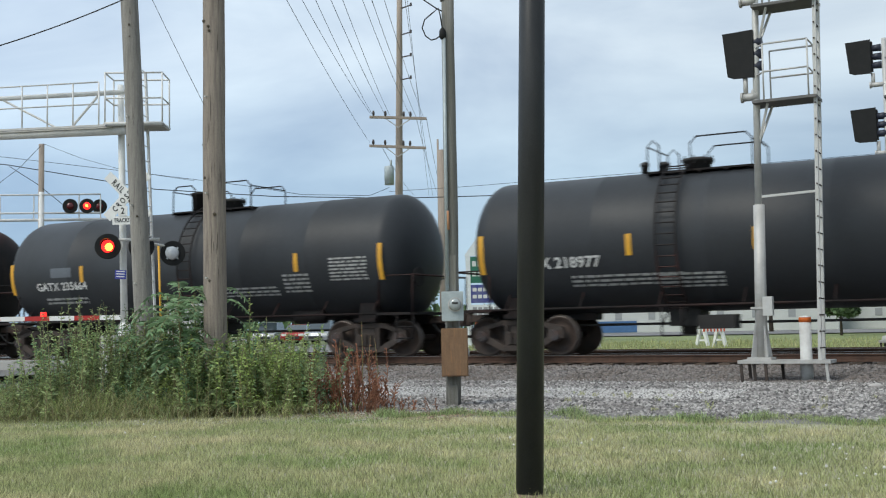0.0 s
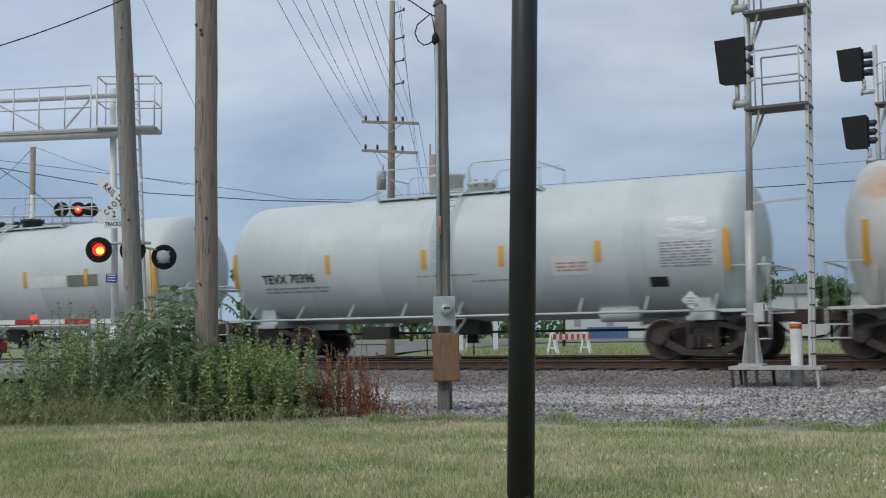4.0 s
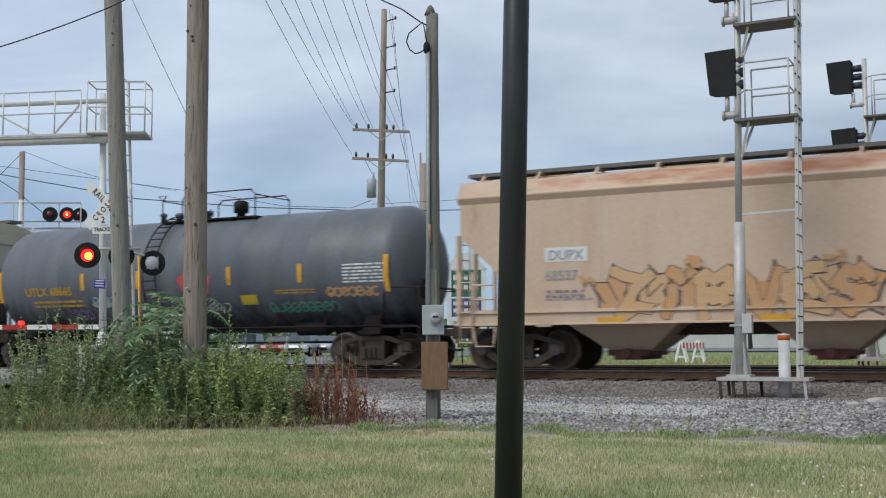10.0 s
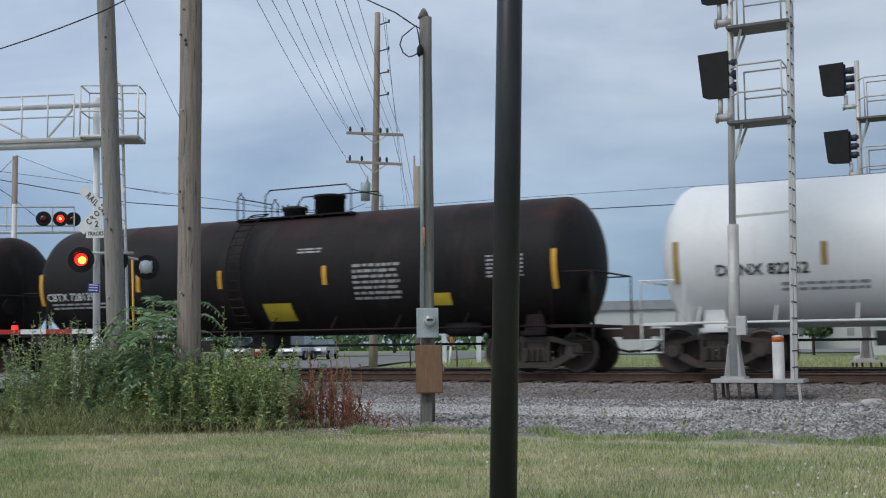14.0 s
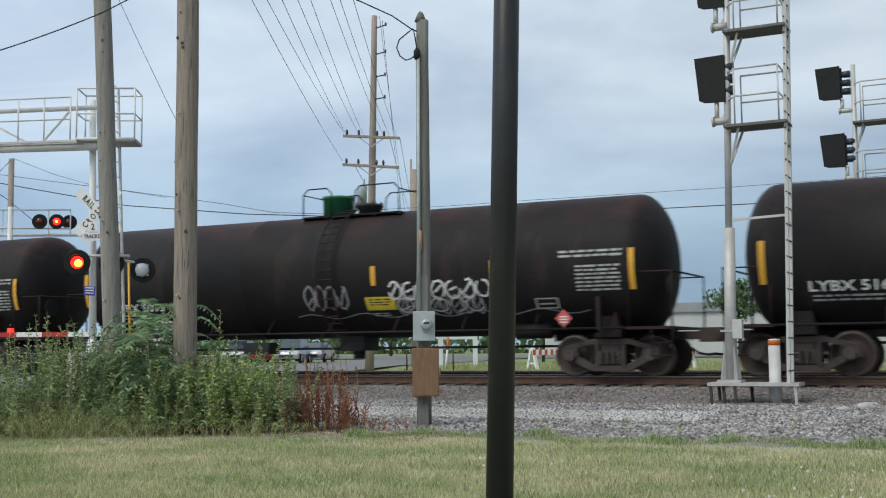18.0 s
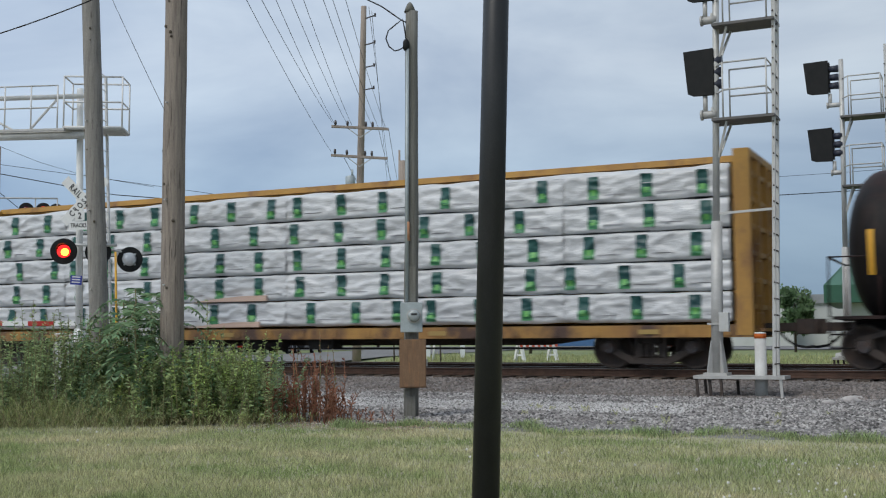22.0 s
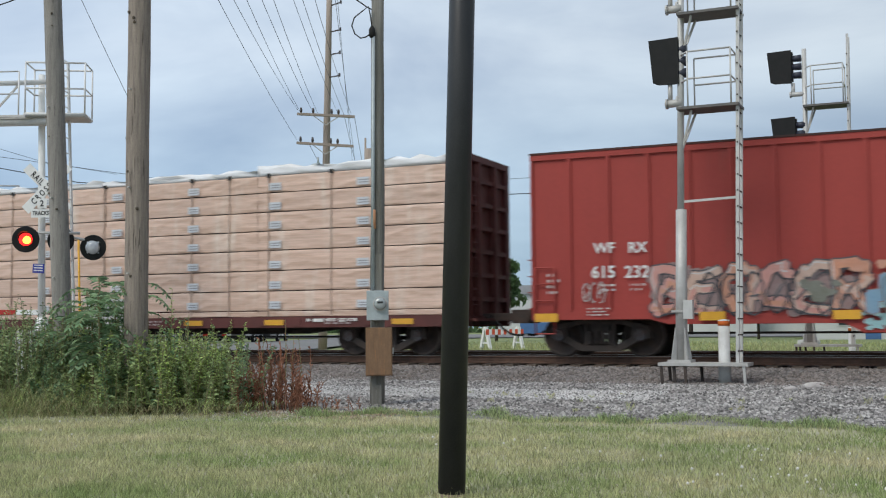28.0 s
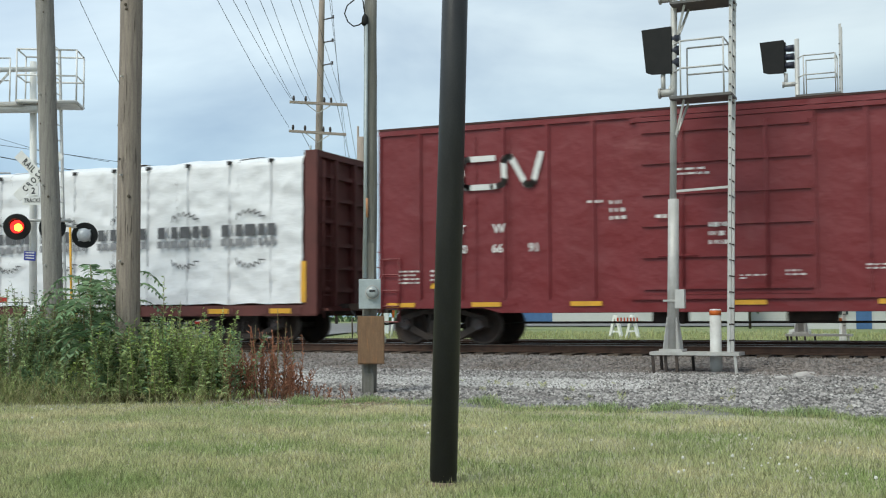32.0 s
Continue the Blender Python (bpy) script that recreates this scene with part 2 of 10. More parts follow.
RUST = (0.30, 0.125, 0.06)
MAT = {
    "lawn_soil": material("lawn_soil", (0.33, 0.32, 0.20), (0.46, 0.43, 0.32), 0.95, scale=0.7, grain=0.3, gscale=60, bump=0.6, bdist=0.02),
    "blade": material("grass_blade", (0.285, 0.35, 0.145), (0.58, 0.525, 0.32), 0.7, scale=0.62, mix=(0.38, 0.66), grain=0.1, bump=0, island=True, rnd=0.5, spec=0.25, thin=0.35),
    "weed": material("grass_weed", (0.31, 0.36, 0.15), (0.48, 0.44, 0.24), 0.7, scale=1.2, grain=0.1, bump=0, island=True, rnd=0.35, spec=0.25, thin=0.35),
    "straw": material("dry_straw", (0.50, 0.49, 0.27), (0.58, 0.53, 0.34), 0.8, scale=1.2, grain=0.1, bump=0, island=True, rnd=0.4, spec=0.2, thin=0.35),
    "gravel": material("gravel", (0.25, 0.237, 0.228), (0.165, 0.152, 0.146), 0.95, scale=1.1, grain=0.35, gscale=26, bump=0.9, bdist=0.03),
    "stone": material("gravel_stone", (0.33, 0.315, 0.30), (0.17, 0.155, 0.148), 0.9, scale=1.5, grain=0.1, bump=0.2, island=True, rnd=0.75),
    "stone_pale": material("fine_pale_gravel", (0.52, 0.505, 0.49), (0.40, 0.385, 0.37), 0.9, scale=0.8, grain=0.1, bump=0.2, island=True, rnd=0.35),
    "debris": material("dry_debris", (0.22, 0.15, 0.105), (0.33, 0.26, 0.19), 0.95, scale=2, grain=0.1, bump=0, island=True, rnd=0.5),
    "grit": material("grey_grit", (0.42, 0.41, 0.35), (0.31, 0.295, 0.24), 0.95, scale=2, grain=0.1, bump=0, island=True, rnd=0.5),
    "grating": material("steel_grating", (0.11, 0.11, 0.11), (0.16, 0.15, 0.14), 0.8, scale=6),
    "ballast": material("ballast_stone", (0.215, 0.195, 0.185), (0.15, 0.125, 0.11), 0.95, scale=0.8, grain=0.1, bump=0.2, island=True, rnd=0.4),
    "tie": material("sleeper_wood", (0.085, 0.065, 0.05), (0.13, 0.10, 0.08), 0.9, scale=6, rnd=0.2, bump=0.5, bdist=0.01),
    "rail_rust": material("rail_rust", (0.105, 0.058, 0.04), (0.065, 0.04, 0.03), 0.85, scale=5, bump=0.3),
    "rail_top": material("rail_top", (0.42, 0.40, 0.38), None, 0.35, 1.0, scale=8),
    "asphalt": material("asphalt", (0.20, 0.195, 0.19), (0.15, 0.145, 0.14), 0.9, scale=0.4, grain=0.2, gscale=80, bump=0.3),
    "concrete": material("concrete", (0.42, 0.41, 0.39), (0.33, 0.32, 0.30), 0.9, scale=1.5, bump=0.3),
    "field": material("field_grass", (0.16, 0.205, 0.075), (0.235, 0.25, 0.11), 0.95, scale=0.25, grain=0.25, gscale=12, bump=0.5, bdist=0.03),
    "wood_pole": material("pole_wood", (0.31, 0.262, 0.222), (0.18, 0.15, 0.13), 0.9, scale=3, stretch=(8, 8, 0.5), grain=0.2, gscale=60, bump=0.8, bdist=0.012,
                          third=(0.085, 0.07, 0.06), thirdpos=(0.58, 0.66), tscale=5, tstretch=(6, 6, 0.35)),
    "wood_pole_grey": material("pole_wood_grey", (0.29, 0.272, 0.25), (0.19, 0.178, 0.165), 0.9, scale=3, stretch=(8, 8, 0.5), grain=0.2, gscale=60, bump=0.8, bdist=0.012,
                               third=(0.10, 0.09, 0.08), thirdpos=(0.60, 0.68), tscale=5, tstretch=(6, 6, 0.35)),
    "wood_pole_pale": material("pole_wood_pale", (0.36, 0.30, 0.25), (0.26, 0.215, 0.18), 0.9, scale=3, stretch=(8, 8, 0.5), bump=0.5),
    "meter_wood": material("meter_pole_wood", (0.21, 0.205, 0.185), (0.13, 0.125, 0.105), 0.9, scale=3, stretch=(8, 8, 0.4), bump=0.7, bdist=0.01,
                           third=(0.12, 0.11, 0.09), thirdpos=(0.58, 0.7), tscale=4, tstretch=(6, 6, 0.3)),
    "black_paint": material("black_pole_paint", (0.015, 0.016, 0.018), (0.027, 0.028, 0.03), 0.45, scale=6, grain=0.25, gscale=90, bump=0.35, bdist=0.003, stretch=(1, 1, 0.3)),
    "pale_steel": material("pale_painted_steel", (0.74, 0.735, 0.72), (0.60, 0.595, 0.58), 0.5, 0.0, scale=3, grain=0.08, bump=0.08),
    "galv": material("galvanised_steel", (0.50, 0.49, 0.47), (0.40, 0.39, 0.37), 0.55, 0.25, scale=4, grain=0.08, bump=0.1),
    "alu": material("aluminium_paint", (0.55, 0.545, 0.525), (0.45, 0.445, 0.425), 0.5, 0.2, scale=3, grain=0.06, bump=0.08),
    "white": material("white_paint", (0.76, 0.76, 0.74), (0.66, 0.66, 0.63), 0.5, scale=3, grain=0.05, bump=0.08),
    "dirty_white": material("dirty_white", (0.62, 0.62, 0.60), (0.45, 0.44, 0.42), 0.6, scale=2.5),
    "signal_black": material("signal_black", (0.012, 0.013, 0.013), (0.02, 0.02, 0.02), 0.6, scale=4, bump=0.1, spec=0.18),
    "signal_rim": material("signal_rim", (0.035, 0.04, 0.06), None, 0.4, scale=4),
    "red_lit": material("lamp_red_lit", (0.6, 0.02, 0.01), None, 0.3, emit=(1.0, 0.02, 0.02, 2.2), bump=0),
    "amber_lit": material("lamp_amber_lit", (0.8, 0.2, 0.02), None, 0.3, emit=(1.0, 0.34, 0.03, 7.0), bump=0),
    "red_dark": material("lamp_red_dark", (0.10, 0.008, 0.01), None, 0.15, bump=0, spec=0.6),
    "lamp_grey": material("lamp_grey", (0.62, 0.64, 0.66), None, 0.3, 0.1),
    "red_paint": material("red_paint", (0.45, 0.03, 0.025), None, 0.5),
    "red_orange": material("red_orange_sheeting", (0.62, 0.085, 0.03), None, 0.5), "orange_paint": material("orange_paint", (0.72, 0.16, 0.03), None, 0.5),
    "yellow": material("yellow_stripe", (0.72, 0.38, 0.035), (0.6, 0.31, 0.04), 0.5, scale=3),
    "blue_sign": material("blue_sign", (0.03, 0.045, 0.30), None, 0.4),
    "box_grey": material("meter_box", (0.42, 0.47, 0.48), (0.35, 0.39, 0.40), 0.5, 0.2, scale=6),
    "box_brown": material("brown_box", (0.23, 0.135, 0.075), (0.17, 0.10, 0.06), 0.75, scale=5, stretch=(4, 4, 0.7), third=(0.30, 0.15, 0.07), thirdpos=(0.55, 0.7), tscale=5, tstretch=(5, 5, 0.6)),
    "glass": material("meter_glass", (0.36, 0.39, 0.39), None, 0.08, spec=0.8, bump=0),
    "wire": material("wire_black", (0.012, 0.012, 0.013), None, 0.6, bump=0),
    "insul": material("insulator", (0.06, 0.05, 0.05), None, 0.3),
    "leaf": material("weed_leaf", (0.25, 0.34, 0.14), (0.38, 0.43, 0.22), 0.6, scale=1.3, grain=0.1, bump=0, island=True, rnd=0.65, spec=0.35, thin=0.35),
    "leaf_dark": material("sumac_leaf", (0.15, 0.255, 0.13), (0.235, 0.33, 0.175), 0.55, scale=1.3, grain=0.1, bump=0, island=True, rnd=0.6, spec=0.35, thin=0.3),
    "leaf_lime": material("lime_leaf", (0.34, 0.455, 0.14), (0.44, 0.52, 0.20), 0.6, scale=1.3, grain=0.1, bump=0, island=True, rnd=0.55, spec=0.3, thin=0.4),
    "leaf_red": material("dead_red_leaf", (0.30, 0.125, 0.075), (0.23, 0.125, 0.085), 0.8, scale=1.4, grain=0.1, bump=0, island=True, rnd=0.5, spec=0.2, thin=0.2),
    "stem": material("stem", (0.18, 0.20, 0.08), (0.26, 0.20, 0.12), 0.8, island=True, rnd=0.3),
    "bark": material("bark", (0.10, 0.08, 0.06), None, 0.9, scale=5),
    "tree_leaf": material("tree_leaf", (0.10, 0.165, 0.08), (0.16, 0.225, 0.115), 0.7, scale=0.3, grain=0.1, bump=0, island=True, rnd=0.45, spec=0.2, thin=0.3),
    "flower": material("clover_flower", (0.75, 0.73, 0.68), None, 0.8, bump=0),
    "green_roof": material("green_metal_roof", (0.07, 0.165, 0.125), (0.06, 0.14, 0.105), 0.5, 0.1, scale=0.3),
    "green_dark": material("green_fascia", (0.035, 0.11, 0.07), None, 0.5),
    "wall_white": material("white_wall", (0.52, 0.53, 0.52), (0.46, 0.47, 0.46), 0.8, scale=0.4),
    "wall_tan": material("tan_wall", (0.50, 0.45, 0.36), None, 0.8, scale=0.5),
    "roof_torn": material("bleached_roof", (0.42, 0.42, 0.42), (0.16, 0.12, 0.11), 0.7, scale=2.5, mix=(0.45, 0.6), grain=0.1, gscale=12, bump=0.1),
    "roof_grey": material("grey_roof", (0.30, 0.31, 0.32), None, 0.7, scale=0.5),
    "blue_wall": material("blue_band", (0.06, 0.14, 0.30), None, 0.6),
    "dark_glass": material("dark_glass", (0.04, 0.055, 0.065), None, 0.1, spec=0.8, bump=0),
    "sign_green": material("sign_green", (0.03, 0.16, 0.10), None, 0.5),
    "sign_white": material("sign_white", (0.72, 0.75, 0.76), None, 0.5),
    "letter_white": material("letter_white", (0.70, 0.70, 0.68), None, 0.6),
    "letter_bright": material("letter_bright", (0.85, 0.85, 0.83), None, 0.6), "letter_black": material("letter_black", (0.03, 0.03, 0.032), None, 0.6),
    "stencil_worn": material("stencil_worn", (0.42, 0.36, 0.35), (0.30, 0.20, 0.19), 0.7, scale=5),
    "letter_dim": material("letter_dim", (0.13, 0.13, 0.135), None, 0.6),
    "letter_grey": material("letter_grey", (0.30, 0.30, 0.31), None, 0.6),
    "letter_ochre": material("letter_ochre", (0.55, 0.33, 0.04), None, 0.6),
    "car_red": material("car_red", (0.35, 0.02, 0.02), None, 0.25, 0.2, coat=0.6),
    "car_silver": material("car_silver", (0.45, 0.46, 0.48), None, 0.25, 0.5, coat=0.6),
    "car_dark": material("car_dark", (0.06, 0.07, 0.085), None, 0.25, 0.3, coat=0.6),
    "tyre": material("tyre", (0.02, 0.02, 0.02), None, 0.9),
    # rolling stock
    "wheel": material("wheel_steel", (0.045, 0.036, 0.032), (0.085, 0.056, 0.044), 0.65, 0.2, scale=4),
    "wheel_rim": material("wheel_rim", (0.14, 0.125, 0.115), (0.10, 0.08, 0.07), 0.45, 0.5, scale=5),
    "bogie": material("bogie_iron", (0.044, 0.037, 0.034), (0.085, 0.064, 0.053), 0.8, 0.1, scale=4),
    # dark brown for shade and grime in the end recesses, also on roofs
    "end_grime": material("end_grime", (0.040, 0.020, 0.017), (0.075, 0.030, 0.025), 0.8, scale=1.6, stretch=(1, 1, 0.4)),
    "stencil": material("stencil_dull", (0.40, 0.40, 0.39), (0.30, 0.30, 0.29), 0.6, scale=6, rnd=0.12), "print_dark": material("print_dark", (0.075, 0.075, 0.08), (0.11, 0.11, 0.115), 0.5, scale=5), "print_grey": material("print_grey", (0.20, 0.20, 0.21), (0.26, 0.26, 0.27), 0.5, scale=5),
    "cap": material("bearing_cap", (0.085, 0.085, 0.09), (0.10, 0.055, 0.04), 0.5, 0.4, scale=8),
    "tank_black": material("tank_black", (0.0135, 0.0122, 0.0128), (0.021, 0.018, 0.0175), 0.6, spec=0.16, scale=0.7, stretch=(1, 1, 0.5), grain=0.2, gscale=12, bump=0.05,
                           third=(0.045, 0.03, 0.025), thirdpos=(0.55, 0.8), tscale=1.2, tstretch=(1.2, 1, 0.35),
                           zones=((0, 1.75, 20, 1.05, 1.0, 1.1),), zcol=(0.075, 0.030, 0.026), zcol2=(0.042, 0.023, 0.021), zscale=1.0, zstretch=(0.6, 1, 1), zpos=(0.36, 0.95)),
    "tank_slate": material("tank_slate", (0.035, 0.038, 0.043), (0.026, 0.028, 0.031), 0.5, spec=0.3, scale=0.6, stretch=(1, 1, 0.5), grain=0.1, gscale=12, bump=0.05),
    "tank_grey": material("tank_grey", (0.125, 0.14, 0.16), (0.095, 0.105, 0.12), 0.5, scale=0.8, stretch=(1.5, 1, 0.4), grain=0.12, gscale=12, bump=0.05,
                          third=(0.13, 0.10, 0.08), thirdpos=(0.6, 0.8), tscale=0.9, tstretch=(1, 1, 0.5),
                          # darker towards the bottom of the shell, broken into upright streaks
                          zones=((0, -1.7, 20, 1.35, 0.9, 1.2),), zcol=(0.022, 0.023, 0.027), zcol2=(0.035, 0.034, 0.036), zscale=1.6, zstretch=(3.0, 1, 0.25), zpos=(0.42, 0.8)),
    "tank_white": material("tank_white", (0.78, 0.78, 0.77), (0.72, 0.72, 0.71), 0.45, scale=0.6, grain=0.03, gscale=10, bump=0.03,
                           third=(0.60, 0.59, 0.57), thirdpos=(0.6, 0.85), tscale=0.9, tstretch=(1.2, 1, 0.3)),
    "tank_cream": material("tank_cream", (0.62, 0.61, 0.575), (0.54, 0.53, 0.50), 0.5, scale=0.7, grain=0.05, gscale=10, bump=0.04,
                           third=(0.42, 0.40, 0.37), thirdpos=(0.58, 0.8), tscale=0.9, tstretch=(1.4, 1, 0.25)),
    "cream_rusty": material("tank_cream_rusty", (0.62, 0.60, 0.555), (0.54, 0.525, 0.48), 0.5, scale=0.7, grain=0.05, gscale=10, bump=0.04,
                            third=(0.45, 0.42, 0.37), thirdpos=(0.58, 0.8), tscale=0.9, tstretch=(1.4, 1, 0.25),
                            zones=((-4.9, 1.05, 1.9, 0.5, 1.0, 1.2), (-4.3, 0.85, 0.8, 0.55, 1.0, 1.6), (-2.0, 1.25, 1.6, 0.3, 1.0, 1.0), (1.2, 0.9, 1.0, 0.5, 1.0, 1.6), (2.3, 1.05, 1.0, 0.45, 1.0, 1.2), (4.0, 1.0, 1.4, 0.48, 1.0, 1.6), (5.6, 1.05, 1.2, 0.5, 1.0, 1.5), (0.0, 1.45, 7.0, 0.2, 1.0, 1.0)),
                            zcol=(0.47, 0.18, 0.07), zcol2=(0.58, 0.34, 0.18), zscale=1.3, zstretch=(1.1, 1, 0.8), zpos=(0.42, 0.88)),
    "tank_mint": material("tank_mint", (0.56, 0.60, 0.585), (0.50, 0.535, 0.52), 0.45, scale=0.7, grain=0.04, gscale=10, bump=0.03,
                          third=(0.42, 0.44, 0.43), thirdpos=(0.6, 0.85), tscale=0.9, tstretch=(1.4, 1, 0.25)),
    "rust_patch": material("rust_patch", (0.50, 0.22, 0.10), (0.55, 0.36, 0.24), 0.8, scale=3, grain=0.2, gscale=20),
    "hop_grey": material("hopper_grey", (0.50, 0.51, 0.49), (0.44, 0.45, 0.435), 0.6, scale=0.5, stretch=(1.5, 1, 0.25), grain=0.05, gscale=15, bump=0.06,
                         third=(0.36, 0.355, 0.335), thirdpos=(0.6, 0.85), tscale=1.2, tstretch=(1.6, 1, 0.2)),
    "hop_white": material("hopper_white", (0.57, 0.585, 0.55), (0.49, 0.50, 0.475), 0.6, scale=0.5, stretch=(1.5, 1, 0.25), grain=0.05, gscale=15, bump=0.06,
                          third=(0.42, 0.37, 0.32), thirdpos=(0.64, 0.85), tscale=1.2, tstretch=(1.6, 1, 0.2)),
    "hop_beige": material("hopper_beige", (0.55, 0.40, 0.285), (0.58, 0.455, 0.35), 0.7, scale=0.6, stretch=(1.5, 1, 0.3), grain=0.08, gscale=15, bump=0.08,
                          third=(0.50, 0.31, 0.20), thirdpos=(0.56, 0.8), tscale=1.1, tstretch=(1.4, 1, 0.25),
                          zones=((9.9, 3.2, 0.75, 1.3, 0.8, 1.1), (7.15, 3.3, 0.45, 0.5, 1.0, 1.0), (0, 4.1, 12, 0.75, 1.0, 0.75), (0, 1.25, 12, 0.45, 1.0, 0.85), (-9.8, 3.5, 0.5, 1.0, 1.0, 0.9), (-5.2, 3.3, 0.6, 0.7, 1.0, 0.7)),
                          zcol=(0.42, 0.18, 0.09), zcol2=(0.50, 0.29, 0.18), zscale=1.3, zstretch=(1.8, 1, 0.45), zpos=(0.52, 1.0)),
    "hop_grey_top": material("hopper_roof_grey", (0.52, 0.53, 0.51), (0.45, 0.46, 0.445), 0.6, scale=0.8, grain=0.05, gscale=15, bump=0.06,
                             zones=((0, 4.2, 12, 0.30, 0.6, 0.42),), zcol=(0.33, 0.13, 0.07), zcol2=(0.42, 0.24, 0.16), zscale=0.7, zstretch=(0.8, 1, 4), zpos=(0.52, 0.75)),
    "hop_white_top": material("hopper_roof_white", (0.60, 0.61, 0.58), (0.50, 0.51, 0.49), 0.6, scale=0.8, grain=0.05, gscale=15, bump=0.06,
                              zones=((0, 4.24, 12, 0.26, 0.6, 0.72),), zcol=(0.36, 0.14, 0.075), zcol2=(0.44, 0.25, 0.17), zscale=0.8, zstretch=(0.8, 1, 4), zpos=(0.52, 0.75)),
    "hop_beige_top": material("hopper_roof_beige", (0.56, 0.42, 0.31), (0.52, 0.37, 0.26), 0.65, scale=0.8, grain=0.06, gscale=15, bump=0.08,
                              zones=((0, 4.2, 12, 0.30, 0.6, 0.95),), zcol=(0.38, 0.15, 0.08), zcol2=(0.46, 0.26, 0.17), zscale=0.8, zstretch=(0.8, 1, 4), zpos=(0.52, 0.8)),
    "hop_rusty": material("hopper_rusty", (0.53, 0.51, 0.455), (0.47, 0.44, 0.385), 0.7, scale=0.6, stretch=(1.5, 1, 0.3), grain=0.08, gscale=15, bump=0.08,
                          third=(0.44, 0.39, 0.32), thirdpos=(0.55, 0.8), tscale=1.0, tstretch=(1.4, 1, 0.25),
                          zones=((-0.9, 3.45, 3.25, 0.85, 0.12, 1.12), (-0.6, 2.4, 2.95, 1.1, 0.25, 0.92), (-5.1, 3.55, 1.75, 0.42, 0.35, 1.25), (-8.3, 3.45, 1.9, 0.5, 0.5, 1.35), (-6.4, 2.75, 0.6, 0.6, 0.9, 0.7), (-2.4, 2.2, 1.0, 0.8, 0.7, 1.0), (-4.5, 1.75, 4.5, 0.5, 0.9, 0.8), (-6.0, 4.05, 4.5, 0.35, 0.6, 0.9), (1.9, 1.9, 0.5, 1.0, 0.6, 0.75), (-8.9, 2.1, 0.9, 1.2, 0.9, 1.1), (-1.5, 1.6, 2.8, 0.5, 0.8, 0.55), (4.5, 4.2, 1.5, 0.2, 0.8, 0.8)),
                          zcol=(0.42, 0.145, 0.055), zcol2=(0.52, 0.27, 0.15), zscale=1.1, zstretch=(0.8, 1, 1.5), zpos=(0.46, 0.88)),
    "hop_cream": material("hopper_cream", (0.55, 0.52, 0.455), (0.47, 0.43, 0.36), 0.65, scale=0.6, stretch=(1.5, 1, 0.3), grain=0.06, gscale=15, bump=0.06, third=(0.42, 0.31, 0.22), thirdpos=(0.56, 0.75), tscale=1.3, tstretch=(1.2, 1, 0.3)),
    "hop_rusty_top": material("hopper_roof_rusty", (0.56, 0.51, 0.43), (0.48, 0.42, 0.34), 0.65, scale=0.8, grain=0.06, gscale=15, bump=0.08,
                              zones=((-4.0, 4.15, 8.0, 0.34, 0.6, 1.0), (7.0, 4.2, 4.0, 0.25, 0.6, 0.55)), zcol=(0.38, 0.14, 0.065), zcol2=(0.48, 0.25, 0.14), zscale=0.8, zstretch=(0.8, 1, 4), zpos=(0.48, 0.78)),
    "box_red": material("boxcar_red", (0.345, 0.046, 0.036), (0.29, 0.041, 0.033), 0.65, scale=0.6, stretch=(1.2, 1, 0.3), grain=0.07, gscale=15, bump=0.06,
                        third=(0.22, 0.06, 0.045), thirdpos=(0.6, 0.85), tscale=1.2, tstretch=(1.4, 1, 0.25)),
    "box_rose": material("boxcar_rose", (0.325, 0.072, 0.074), (0.28, 0.06, 0.062), 0.7, scale=0.6, stretch=(1.2, 1, 0.3), grain=0.07, gscale=15, bump=0.06,
                         third=(0.25, 0.10, 0.085), thirdpos=(0.58, 0.85), tscale=1.2, tstretch=(1.4, 1, 0.25)),
    "box_brown_red": material("boxcar_oxide", (0.195, 0.040, 0.036), (0.225, 0.047, 0.039), 0.7, scale=0.5, stretch=(1.2, 1, 0.3), grain=0.08, gscale=15, bump=0.06,
                              third=(0.13, 0.05, 0.04), thirdpos=(0.55, 0.8), tscale=1.2, tstretch=(1.4, 1, 0.25),
                              zones=((3.3, 2.85, 1.0, 1.0, 0.25, 1.2), (5.2, 2.75, 1.0, 1.2, 0.25, 1.3), (-3.4, 3.0, 0.9, 1.2, 0.25, 1.0), (-6.2, 3.0, 1.2, 1.1, 0.3, 1.2)), zcol=(0.30, 0.052, 0.038), zcol2=(0.25, 0.046, 0.036), zscale=0.8, zstretch=(0.8, 1, 0.8), zpos=(0.45, 0.85)),
    "box_maroon": material("boxcar_maroon", (0.185, 0.024, 0.028), (0.155, 0.022, 0.025), 0.42, scale=0.6, stretch=(1.2, 1, 0.3), grain=0.03, gscale=1.3, bump=0.9, bdist=0.10,
                           third=(0.21, 0.05, 0.05), thirdpos=(0.58, 0.8), tscale=0.9, tstretch=(1, 1, 0.6)),
    "beam_yellow": material("beam_yellow", (0.46, 0.255, 0.06), (0.36, 0.19, 0.055), 0.6, scale=1.2, third=(0.17, 0.085, 0.05), thirdpos=(0.52, 0.70), tscale=1.6, tstretch=(1, 1, 0.5)),
    "sill_yellow": material("sill_yellow", (0.40, 0.22, 0.06), (0.27, 0.135, 0.05), 0.7, scale=1.6, stretch=(1, 1, 0.5), third=(0.085, 0.05, 0.038), thirdpos=(0.44, 0.60), tscale=1.1, tstretch=(1, 1, 0.6)),
    # darker oxide, painting the shade in the recesses between end ribs
